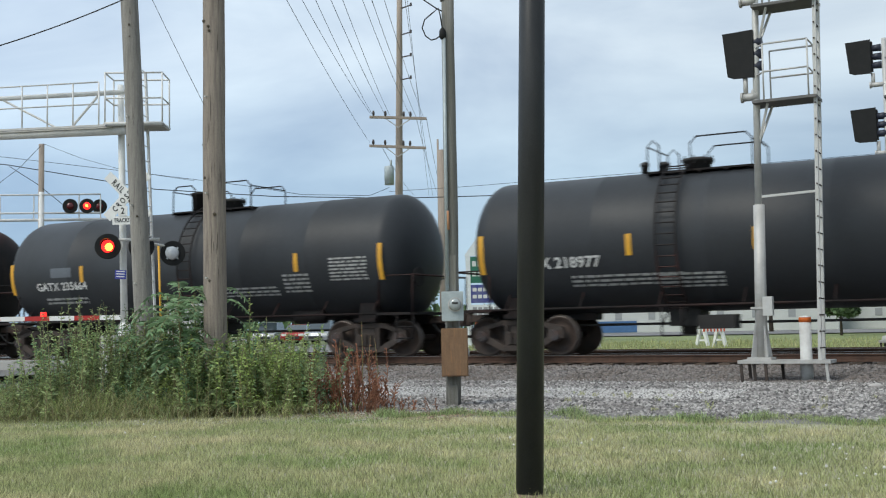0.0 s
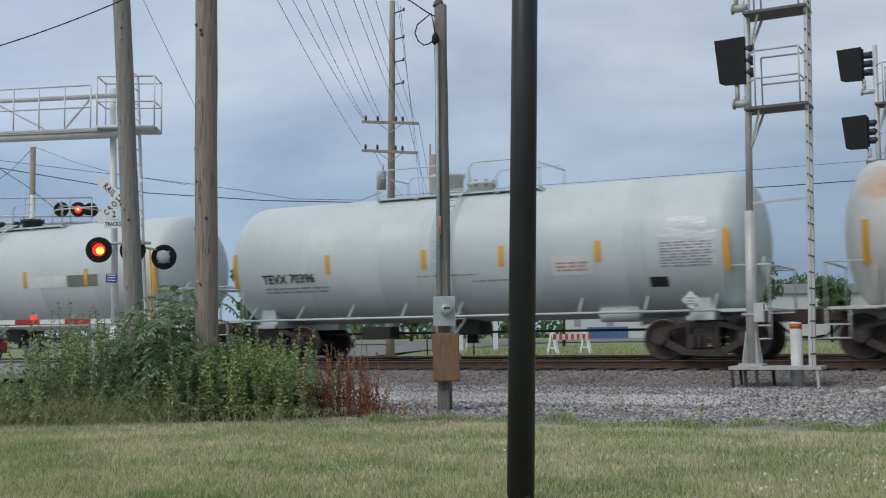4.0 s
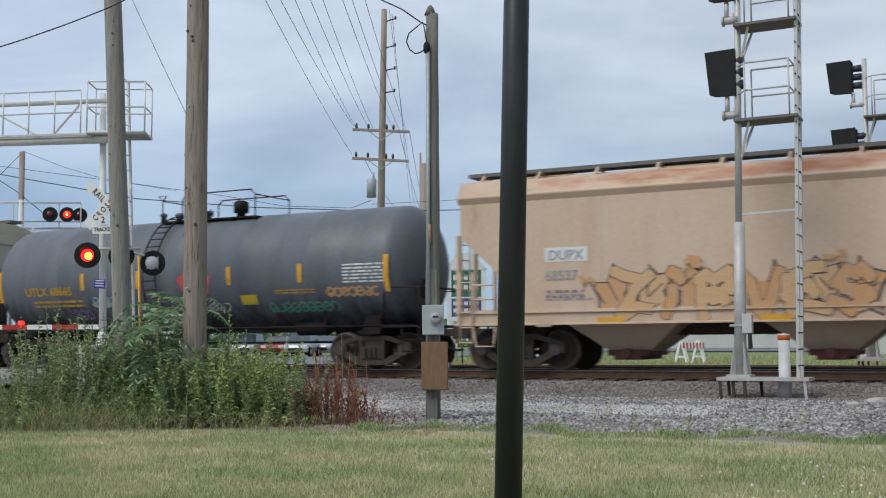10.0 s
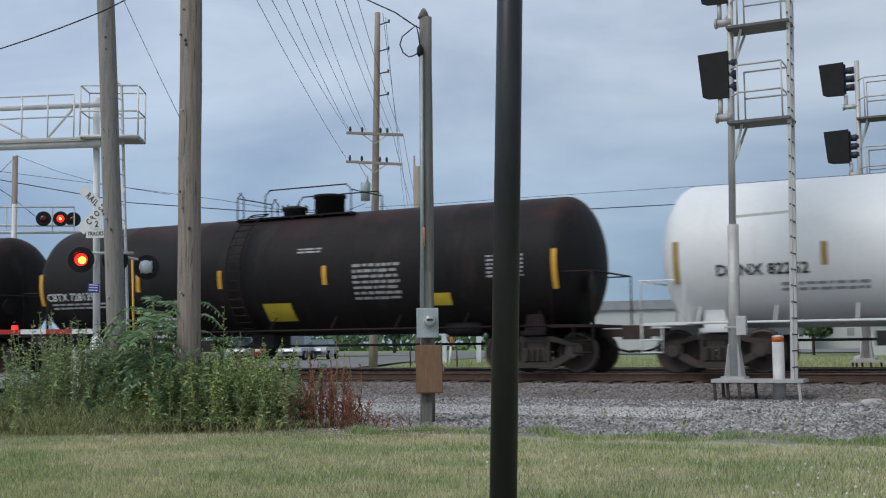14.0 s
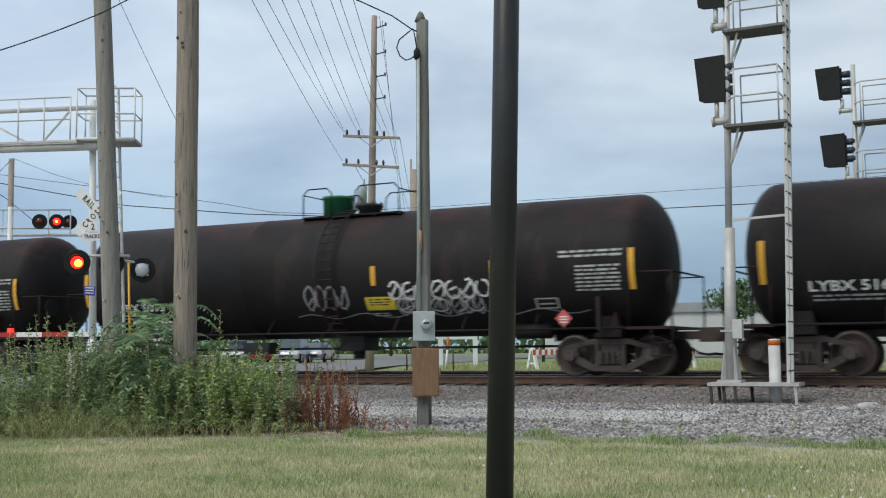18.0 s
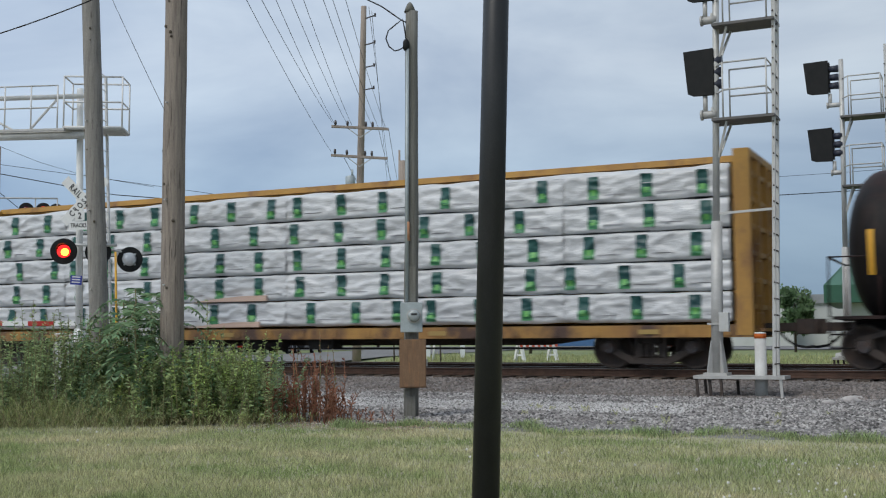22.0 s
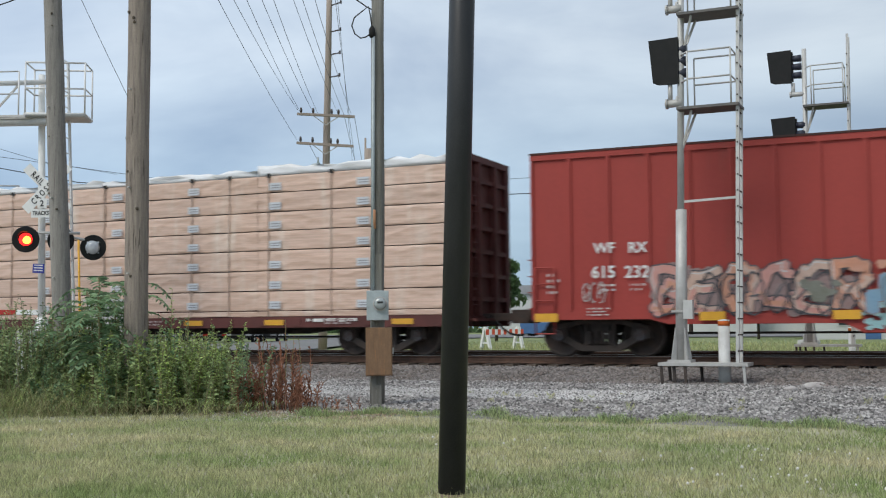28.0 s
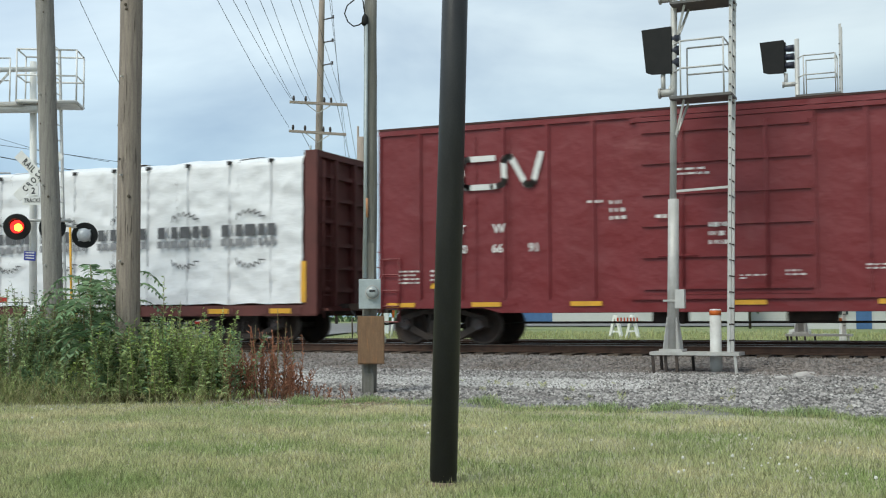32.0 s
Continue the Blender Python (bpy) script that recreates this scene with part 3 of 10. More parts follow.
    "end_oxide": material("end_oxide", (0.085, 0.026, 0.023), (0.13, 0.034, 0.029), 0.8, scale=1.6, stretch=(1, 1, 0.4)),
    "end_worn": material("end_worn", (0.20, 0.045, 0.038), (0.16, 0.040, 0.034), 0.7, scale=1.5, third=(0.46, 0.40, 0.38), thirdpos=(0.54, 0.60), tscale=2.2, tstretch=(1, 1, 2.5)),
    "end_pale": material("end_pale", (0.50, 0.51, 0.51), (0.34, 0.33, 0.33), 0.6, scale=2.0, stretch=(1, 1, 0.7)),
    "beam_black": material("beam_black", (0.022, 0.019, 0.018), (0.04, 0.03, 0.026), 0.7, scale=1.5),
    "beam_brown": material("beam_brown", (0.12, 0.035, 0.03), (0.085, 0.03, 0.026), 0.7, scale=1.5),
    "wrap_white": material("wrap_white", (0.60, 0.605, 0.61), (0.50, 0.51, 0.52), 0.36, scale=1.5, stretch=(1, 1, 1.6), grain=0.08, gscale=2.6, bump=0.9, bdist=0.05, rnd=0.06, fold=(0.8, 1, 2.2)),
    "wrap_tarp": material("wrap_tarp", (0.78, 0.785, 0.795), (0.71, 0.72, 0.735), 0.38, scale=1.4, stretch=(1, 1, 1.6), grain=0.03, gscale=1.6, bump=0.8, bdist=0.045, fold=(0.9, 1, 2.0)),
    "wrap_teal": material("wrap_teal", (0.018, 0.062, 0.065), (0.022, 0.10, 0.085), 0.45, scale=1.6), "wrap_lime": material("wrap_lime", (0.16, 0.45, 0.12), None, 0.45),
    "wrap_green": material("wrap_green", (0.06, 0.24, 0.085), (0.035, 0.17, 0.09), 0.45, scale=1.6, grain=0.1, gscale=8, bump=0.5, bdist=0.02),
    # third tone paints the clear film's glare as whitish upright streaks
    "lumber": material("lumber", (0.64, 0.445, 0.345), (0.535, 0.37, 0.285), 0.38, scale=2.0, stretch=(0.25, 1, 14), mix=(0.38, 0.66), grain=0.06, gscale=1.8, bump=0.6, bdist=0.04, rnd=0.05, coat=0.5, fold=(0.9, 1, 2.4),
                       third=(0.66, 0.545, 0.455), thirdpos=(0.52, 0.72), tscale=1.3, tstretch=(2.2, 1, 0.35)),
    "steel_dark": material("steel_dark", (0.03, 0.028, 0.027), None, 0.7, scale=4),
    "spray_green": spray("spray_green", (0.10, 0.27, 0.13)), "spray_yellow": spray("spray_yellow", (0.52, 0.50, 0.18)),
    "spray_blush": spray("spray_blush", (0.52, 0.25, 0.21)), "spray_amber": spray("spray_amber", (0.58, 0.36, 0.17)), "spray_salmon": spray("spray_salmon", (0.52, 0.24, 0.15)), "spray_mint": spray("spray_mint", (0.06, 0.34, 0.22)), "printed_dark": spray("printed_dark", (0.10, 0.10, 0.105)), "printed_grey": spray("printed_grey", (0.27, 0.27, 0.28)),
    "spray_sky": spray("spray_sky", (0.16, 0.30, 0.42)), "spray_purple": spray("spray_purple", (0.17, 0.13, 0.34)), "spray_teal": spray("spray_teal", (0.16, 0.36, 0.40)),
    "spray_pink": spray("spray_pink", (0.45, 0.075, 0.24)), "spray_olive": spray("spray_olive", (0.15, 0.155, 0.12)),
    "spray_orange": spray("spray_orange", (0.55, 0.29, 0.12)), "spray_dark": spray("spray_dark", (0.04, 0.04, 0.05)),
    "spray_red": spray("spray_red", (0.50, 0.05, 0.045)), "spray_blue": spray("spray_blue", (0.03, 0.04, 0.22)),
    "spray_pale": spray("spray_pale", (0.50, 0.47, 0.45)), "spray_ice": spray("spray_ice", (0.27, 0.46, 0.47)),
    "spray_tan": spray("spray_tan", (0.50, 0.34, 0.27)), "spray_dirty": spray("spray_dirty", (0.24, 0.15, 0.14)),
    "navy": material("navy_patch", (0.025, 0.045, 0.09), None, 0.7), "label_blue": material("label_pale", (0.60, 0.62, 0.65), None, 0.5), "strap_grey": material("strap_grey", (0.62, 0.62, 0.63), None, 0.5), "stripe_dull": material("stripe_dull", (0.40, 0.27, 0.09), None, 0.6), "strap_tan": material("strap_tan", (0.50, 0.38, 0.31), None, 0.5),
    "flange_green": material("housing_green", (0.03, 0.16, 0.075), None, 0.5, scale=3), "flange_lime": material("housing_lime", (0.17, 0.32, 0.09), None, 0.5, scale=3),
    "placard": material("placard_red", (0.60, 0.10, 0.10), None, 0.5),
    "placard_white": material("placard_white", (0.70, 0.70, 0.68), None, 0.5),
    "sticker_yellow": material("sticker_yellow", (0.66, 0.50, 0.05), None, 0.5),
}


# ---- building helpers ----
def face(bm, pts):
    return bm.faces.new([bm.verts.new(p) for p in pts])


def box(bm, x0, x1, y0, y1, z0, z1, m=None):
    c = [(x, y, z) for x in (x0, x1) for y in (y0, y1) for z in (z0, z1)]
    if m is not None:
        c = [m @ Vector(p) for p in c]
    v = [bm.verts.new(p) for p in c]
    for f in ((0, 1, 3, 2), (4, 6, 7, 5), (0, 4, 5, 1), (2, 3, 7, 6), (0, 2, 6, 4), (1, 5, 7, 3)):
        bm.faces.new([v[i] for i in f])


def tube(bm, a, b, r0, r1=None, n=8, caps=True):
    a, b = Vector(a), Vector(b)
    r1 = r0 if r1 is None else r1
    d = (b - a).normalized()
    u = d.orthogonal().normalized()
    w = d.cross(u)
    ring = []
    for p, r in ((a, r0), (b, r1)):
        ring.append([bm.verts.new(p + r * (math.cos(2 * math.pi * i / n) * u + math.sin(2 * math.pi * i / n) * w)) for i in range(n)])
    for i in range(n):
        f = bm.faces.new((ring[0][i], ring[0][(i + 1) % n], ring[1][(i + 1) % n], ring[1][i]))
        f.smooth = n > 6
    if caps:
        bm.faces.new(ring[0][::-1])
        bm.faces.new(ring[1])


def pipe(bm, pts, r, n=6):
    """One bent tube along pts."""
    pts = [Vector(p) for p in pts]
    rings = []
    u = None
    for i, p in enumerate(pts):
        d = ((pts[min(i + 1, len(pts) - 1)] - p).normalized() + (p - pts[max(i - 1, 0)]).normalized()).normalized()
        if u is None:
            u = d.orthogonal().normalized()
        else:
            u = (u - d * u.dot(d))
            u = u.normalized() if u.length > 1e-4 else d.orthogonal().normalized()
        w = d.cross(u)
        rings.append([bm.verts.new(p + r * (math.cos(2 * math.pi * k / n) * u + math.sin(2 * math.pi * k / n) * w)) for k in range(n)])
    for a, b in zip(rings, rings[1:]):
        for k in range(n):
            bm.faces.new((a[k], a[(k + 1) % n], b[(k + 1) % n], b[k])).smooth = True
    bm.faces.new(rings[0][::-1])
    bm.faces.new(rings[-1])


def lathe(bm, profile, axis="x", n=40, smooth=True):
    """profile: (along, radius) from end to end, closed at the ends."""
    rings = []
    for s, r in profile:
        ring = []
        for i in range(n):
            a = 2 * math.pi * i / n
            c, k = r * math.cos(a), r * math.sin(a)
            ring.append(bm.verts.new({"x": (s, c, k), "y": (c, s, k), "z": (c, k, s)}[axis]))
        rings.append(ring)
    for p, q in zip(rings, rings[1:]):
        for i in range(n):
            f = bm.faces.new((p[i], q[i], q[(i + 1) % n], p[(i + 1) % n]))
            f.smooth = smooth
    bm.faces.new(rings[0])
    bm.faces.new(rings[-1][::-1])


def prism(bm, poly, y0, y1):
    """A plate with the outline poly (x, z) from y0 to y1."""
    a = [bm.verts.new((x, y0, z)) for x, z in poly]
    b = [bm.verts.new((x, y1, z)) for x, z in poly]
    bm.faces.new(a)
    bm.faces.new(b[::-1])
    for i in range(len(poly)):
        j = (i + 1) % len(poly)
        bm.faces.new((a[j], a[i], b[i], b[j]))


def beam(bm, a, b, w, h=None):
    """A square bar from a to b."""
    tube(bm, a, b, (w if h is None else (w + h) / 2) * 0.7071, n=4)


def finish(bm, name, mats, bevel=0.0):
    if bevel:
        bmesh.ops.bevel(bm, geom=bm.edges[:], offset=bevel, segments=1, affect="EDGES")
    bmesh.ops.recalc_face_normals(bm, faces=bm.faces)
    me = bpy.data.meshes.new(name)
    bm.to_mesh(me)
    bm.free()
    for m in (mats if isinstance(mats, (list, tuple)) else [mats]):
        me.materials.append(MAT[m] if isinstance(m, str) else m)
    return me


def part(name, bm, mats, parent, label="", m=None, bevel=0.0, kind=""):
    ob = new(name, bm if isinstance(bm, bpy.types.Mesh) else finish(bm, name, mats, bevel))
    ob.parent = parent
    if m is not None:
        ob.matrix_basis = m
    return tagged(ob, label, kind=kind)


def thing(name, label, category, m, group="", bm=None, mats=None, kind=""):
    ob = new(name, finish(bm, name, mats) if bm else None)
    ob.matrix_basis = m
    return tagged(ob, label, category, group, kind)


def letters(text, size, name="lettering", mat="letter_white", extrude=0.0, spacing=1.0, squash=1.0):
    cu = bpy.data.curves.new(name, "FONT")
    cu.body, cu.size, cu.extrude, cu.space_character = text, size, extrude, spacing
    cu.offset = size * 0.022
    cu.resolution_u = 2
    ob = bpy.data.objects.new(name, cu)
    scene.collection.objects.link(ob)
    me = bpy.data.meshes.new_from_object(ob)
    bpy.data.objects.remove(ob)
    me.transform(Matrix.Diagonal((squash, 1, 1, 1)))
    me.materials.clear()
    me.materials.append(MAT[mat])
    return me


def outline(bm, pts, w, y=0.0):
    """A painted stroke of width w along pts (x, z) on the plane y."""
    for (x0, z0), (x1, z1) in zip(pts, pts[1:]):
        d = Vector((x1 - x0, z1 - z0))
        if d.length < 1e-6:
            continue
        k = Vector((-d.y, d.x)).normalized() * w / 2
        d = d.normalized() * w * 0.3
        face(bm, [(x0 - d.x + k.x, y, z0 - d.y + k.y), (x0 - d.x - k.x, y, z0 - d.y - k.y), (x1 + d.x - k.x, y, z1 + d.y - k.y), (x1 + d.x + k.x, y, z1 + d.y + k.y)])


# ---- ground ----
def height(x, y):
    """Height of the ground: lawn, gravel, the track bed, and the grass beyond."""
    keys = [(-200, 0.0), (13.5, 0.0), (15.5, 0.06), (20.8, 0.14), (22.0, 0.17), (23.3, 0.36), (31.4, 0.36), (33.0, 0.12), (40, 0.15), (60, 0.25), (4000, 0.3)]
    for (a, p), (b, q) in zip(keys, keys[1:]):
        if a <= y <= b:
            return p + (q - p) * (y - a) / (b - a)
    return keys[0][1]


def ground_sheet():
    ys = [-1500, -300, -60, -10, 4, 8, 11, 13.5, 14.2, 14.8, 15.5, 17, 19, 20.8, 21.4, 22.0, 22.6, 23.3, 25, 27.2, 29.4, 31.4, 32.2, 33, 36, 40, 46, 52, 60, 75, 110, 200, 500, 2500]
    xs = [-2500, -600, -200, -90, -60, -45] + [-40 + 2 * i for i in range(31)] + [30, 45, 90, 250, 700, 2500]
    bm = bmesh.new()
    grid = [[bm.verts.new((x, y, height(x, y))) for x in xs] for y in ys]
    for j in range(len(ys) - 1):
        for i in range(len(xs) - 1):
            f = bm.faces.new((grid[j][i], grid[j][i + 1], grid[j + 1][i + 1], grid[j + 1][i]))
            ym = (ys[j] + ys[j + 1]) / 2
            f.material_index = 0 if ym < 14.5 else 1 if ym < 32.6 else 2
            f.smooth = True
    return tagged(new("ground", finish(bm, "ground", ["lawn_soil", "gravel", "field"])), "mown lawn, gravel strip and grass beyond the tracks", "ground", kind="structure")


ground = ground_sheet()


def rails(yc, label):
    top = thing("railway_track", label, "railway track", pose(0, yc, 0), kind="structure")
    prof = [(-0.065, -0.17), (0.065, -0.17), (0.065, -0.155), (0.012, -0.13), (0.012, -0.045), (0.035, -0.035), (0.035, -0.006), (-0.035, -0.006), (-0.035, -0.035), (-0.012, -0.045), (-0.012, -0.13), (-0.065, -0.155)]
    for s in (-1, 1):
        bm = bmesh.new()
        a = [bm.verts.new((-900, s * 0.755 + u, RAIL + v)) for u, v in prof]
        b = [bm.verts.new((900, s * 0.755 + u, RAIL + v)) for u, v in prof]
        for i in range(len(prof)):
            j = (i + 1) % len(prof)
            bm.faces.new((a[i], a[j], b[j], b[i]))
        part("rail", bm, "rail_rust", top)
        bm = bmesh.new()
        box(bm, -900, 900, s * 0.755 - 0.03, s * 0.755 + 0.03, RAIL - 0.0055, RAIL)
        part("rail_head", bm, "rail_top", top, "polished running surface")
    bm = bmesh.new()
    box(bm, -0.115, 0.115, -1.3, 1.3, -0.17, 0)
    me = finish(bm, "sleeper", "tie")
    for i in range(110):
        part("sleeper", me, None, top, m=pose(-45 + 0.52 * i + random.uniform(-0.02, 0.02), random.uniform(-0.04, 0.04), RAIL - 0.175, 0, 0, random.uniform(-1, 1)))
    return top


rails(YC, "rusty steel railway track on wooden sleepers")
rails(YF, "second rusty railway track behind the train")

# ---- rolling stock: shared pieces ----
def shared_pieces():
    out = {}
    bm = bmesh.new()
    for s in (-1, 1):
        r = bmesh.new()
        lathe(r, [(s * 0.690, 0.30), (s * 0.690, 0.475), (s * 0.718, 0.482), (s * 0.728, 0.457), (s * 0.825, 0.452), (s * 0.835, 0.43), (s * 0.815, 0.38), (s * 0.775, 0.34), (s * 0.785, 0.16), (s * 0.85, 0.13), (s * 0.85, 0.05)], "y", 28)
        me = bpy.data.meshes.new("t")
        r.to_mesh(me)
        r.free()
        bm.from_mesh(me)
        bpy.data.meshes.remove(me)
    lathe(bm, [(-1.08, 0.075), (1.08, 0.075)], "y", 10)
    for f in bm.faces:
        if all(math.hypot(v.co.x, v.co.z) > 0.425 for v in f.verts):
            f.material_index = 1
    out["wheelset"] = finish(bm, "wheelset", ["wheel", "wheel_rim"])
    bm = bmesh.new()
    pieces = [[(-0.44, 0.70), (0.44, 0.70), (0.40, 0.83), (-0.40, 0.83)], [(-0.45, 0.11), (0.45, 0.11), (0.40, 0.25), (-0.40, 0.25)]]
    for k in (-1, 1):
        pieces += [[(k * 1.12, 0.52), (k * 1.10, 0.65), (k * 0.40, 0.825), (k * 0.42, 0.71)], [(k * 1.00, 0.40), (k * 0.80, 0.47), (k * 0.36, 0.25), (k * 0.45, 0.115)],
                   [(k * 0.26, 0.2), (k * 0.35, 0.2), (k * 0.35, 0.75), (k * 0.26, 0.75)], [(k * 1.13, 0.39), (k * 0.72, 0.40), (k * 0.74, 0.62), (k * 1.11, 0.62)]]
    for i, poly in enumerate(pieces):
        prism(bm, poly, -0.07 - 0.003 * i, 0.07 + 0.003 * i)
    out["frame"] = finish(bm, "side_frame", "bogie", 0.010)
    bm = bmesh.new()
    lathe(bm, [(0.26 + 0.03 * k, 0.064 if k % 2 else 0.05) for k in range(11)], "z", 8)
    out["spring"] = finish(bm, "spring", "bogie")
    bm = bmesh.new()
    lathe(bm, [(-0.10, 0.12), (-0.02, 0.145), (0.05, 0.145)], "y", 12)
    for i in range(3):
        a = 2 * math.pi * i / 3
        tube(bm, (0.07 * math.cos(a), -0.13, 0.07 * math.sin(a)), (0.07 * math.cos(a), -0.09, 0.07 * math.sin(a)), 0.025, n=6)
    out["cap"] = finish(bm, "bearing_cap", "cap")
    bm = bmesh.new()
    box(bm, -0.22, 0.22, -1.05, 1.05, 0.50, 0.76)
    box(bm, -0.35, 0.35, -0.35, 0.35, 0.72, 0.86)
    box(bm, -0.95, 0.95, -0.06, 0.06, 0.36, 0.46)
    out["bolster"] = finish(bm, "bogie", "bogie", 0.01)
    bm = bmesh.new()
    box(bm, -0.75, 0.02, -0.11, 0.11, 0.80, 0.98)
    box(bm, 0.0, 0.30, -0.16, 0.10, 0.74, 1.06)
    box(bm, 0.22, 0.40, -0.17, -0.05, 0.74, 1.06)
    tube(bm, (0.16, 0.13, 0.74), (0.16, 0.13, 1.06), 0.06, n=8)
    out["coupler"] = finish(bm, "coupler", "wheel", 0.012)
    bm = bmesh.new()
    pipe(bm, [(0, 0, 0.80), (0.16, 0.02, 0.62), (0.34, 0.03, 0.50), (0.55, 0.02, 0.46), (0.70, 0.0, 0.48)], 0.03, 6)
    out["hose"] = finish(bm, "brake_hose", "tyre")
    bm = bmesh.new()
    tube(bm, (0, 0, 0.12), (0, 0, 0.30), 0.02, n=6)
    out["bolt"] = finish(bm, "bolt", "steel_dark")
    return out


SP = shared_pieces()
CARS = []
WB = 0.915


def bogies(car, off, half):
    for s in (-1, 1):
        b = part("bogie", SP["bolster"], None, car, m=pose(s * off, 0, 0))
        for k in (-1, 1):
            part("wheelset", SP["wheelset"], None, b, "worn steel wheels on their axle", pose(k * WB, 0, 0.457))
            part("side_frame", SP["frame"], None, b, m=pose(0, k * 1.0, 0))
            for j in (-0.21, -0.07, 0.07, 0.21):
                part("spring", SP["spring"], None, b, m=pose(j, k * 1.06, 0))
            for j in (-1, 1):
                part("bearing_cap", SP["cap"], None, b, m=pose(j * WB, k * 1.06, 0.47, 0, 0, 0 if k < 0 else 180))
        c = part("coupler", SP["coupler"], None, car, m=pose(s * (half - 0.30), 0, 0, 0, 0, 0 if s > 0 else 180))
        part("brake_hose", SP["hose"], None, car, "black rubber hose", m=pose(s * (half - 0.62), -s * 0.32, 0, 0, 0, 0 if s > 0 else 180))


def freight_car(name, label, category, front, back):
    car = thing(name, label, category, pose((front + back) / 2, YC, RAIL), "cars of the freight train")
    CARS.append((car, (front + back) / 2))
    return car, (front - back) / 2


def flat_paint(car, name, bm, mat, y, label="", wrap=False):
    """Paint on a flat side, or wrapped on a tank's shell."""
    if wrap:
        bmesh.ops.subdivide_edges(bm, edges=[e for e in bm.edges if e.calc_length() > 0.3], cuts=1)
        for v in bm.verts:
            v.co.y += TR + 0.008 - math.sqrt(max(0.2, (TR + 0.008) ** 2 - (v.co.z - TZ) ** 2))
    return part(name, bm, mat, car, label, pose(0, y, 0), kind="stuff" if name == "graffiti" else "")


def bars(bm, x, z, w, h, rows, seed=0, gaps=True):
    """Rows of small bars that stand for writing too small to read."""
    rng = random.Random(seed)
    rh = h / rows
    for i in range(rows):
        z1 = z + h - i * rh
        u = x
        while u < x + w - 0.05:
            k = rng.uniform(0.07, 0.26) * (w if not gaps else min(w, 1.2))
            e = min(x + w, u + k)
            low = rh * rng.uniform(0.42, 0.52)
            face(bm, [(u, 0, z1 - low), (e, 0, z1 - low), (e, 0, z1), (u, 0, z1)])
            u = e + rng.uniform(0.04, 0.08)
            if rng.random() < 0.12:
                break


TR, TZ = 1.585, 2.525      # radius and axis height of the tank shells
MARK = -11.0               # tank marks sit below the middle of the flank

# bare letter skeletons on a unit box, for spray-painted shapes
GLYPH = {
    "A": [[(0, 0), (0.42, 1), (0.58, 1), (1, 0)], [(0.2, 0.38), (0.8, 0.38)]], "B": [[(0, 0), (0, 1), (0.8, 0.9), (0.75, 0.6), (0.1, 0.52)], [(0.5, 0.52), (0.95, 0.35), (0.85, 0.05), (0, 0)]],
    "C": [[(0.95, 0.8), (0.6, 1), (0.15, 0.85), (0, 0.45), (0.2, 0.08), (0.6, 0), (0.95, 0.2)]], "D": [[(0, 0), (0, 1), (0.7, 0.92), (1, 0.5), (0.7, 0.06), (0, 0)]],
    "E": [[(0.95, 0.98), (0.1, 0.95), (0, 0.5), (0.05, 0.03), (0.95, 0)], [(0.05, 0.5), (0.75, 0.52)]], "H": [[(0.05, 0), (0, 1)], [(1, 0), (0.95, 1)], [(0, 0.5), (1, 0.5)]],
    "I": [[(0.4, 0), (0.5, 0.66)], [(0.45, 0.88), (0.6, 0.96)]], "K": [[(0, 0), (0.02, 1)], [(0.9, 1), (0.1, 0.45), (1, 0)]], "L": [[(0.1, 1), (0.05, 0.05), (0.95, 0.02)]],
    "M": [[(0, 0), (0.08, 1), (0.5, 0.4), (0.92, 1), (1, 0)]], "N": [[(0, 0), (0.05, 1), (0.9, 0.05), (1, 1)]], "O": [[(0.5, 1), (0.08, 0.8), (0, 0.4), (0.3, 0), (0.75, 0.03), (1, 0.5), (0.9, 0.85), (0.5, 1)]],
    "P": [[(0.05, 0), (0, 1), (0.8, 0.95), (0.95, 0.68), (0.7, 0.42), (0.05, 0.45)]], "R": [[(0.05, 0), (0, 1), (0.8, 0.95), (0.9, 0.68), (0.6, 0.48), (0.05, 0.5)], [(0.45, 0.48), (1, 0)]],
    "S": [[(0.95, 0.85), (0.55, 1), (0.1, 0.85), (0.2, 0.6), (0.8, 0.42), (0.95, 0.18), (0.5, 0), (0, 0.12)]], "T": [[(0, 0.95), (1, 1)], [(0.5, 0.95), (0.45, 0)]],
    "U": [[(0, 1), (0.05, 0.25), (0.4, 0), (0.85, 0.15), (1, 1)]], "V": [[(0, 1), (0.45, 0), (0.6, 0), (1, 1)]], "W": [[(0, 1), (0.25, 0), (0.5, 0.6), (0.75, 0), (1, 1)]],
    "Z": [[(0, 1), (0.95, 0.95), (0.05, 0.05), (1, 0)]], "Y": [[(0, 1), (0.5, 0.5), (1, 1)], [(0.5, 0.5), (0.5, 0)]],
}


def dab(bm, x, z, r, y, n=9):
    face(bm, [(x + r * math.cos(2 * math.pi * k / n), y, z + r * math.sin(2 * math.pi * k / n)) for k in range(n)])


def brush(bm, pts, w, y):
    """A spray stroke with round ends and joints; each piece a hair above the last."""
    for i, (p, q) in enumerate(zip(pts, pts[1:])):
        outline(bm, [p, q], w, y - 0.00006 * i)
    for i, p in enumerate(pts):
        dab(bm, p[0], p[1], w / 2, y - 0.0004 - 0.00003 * i)


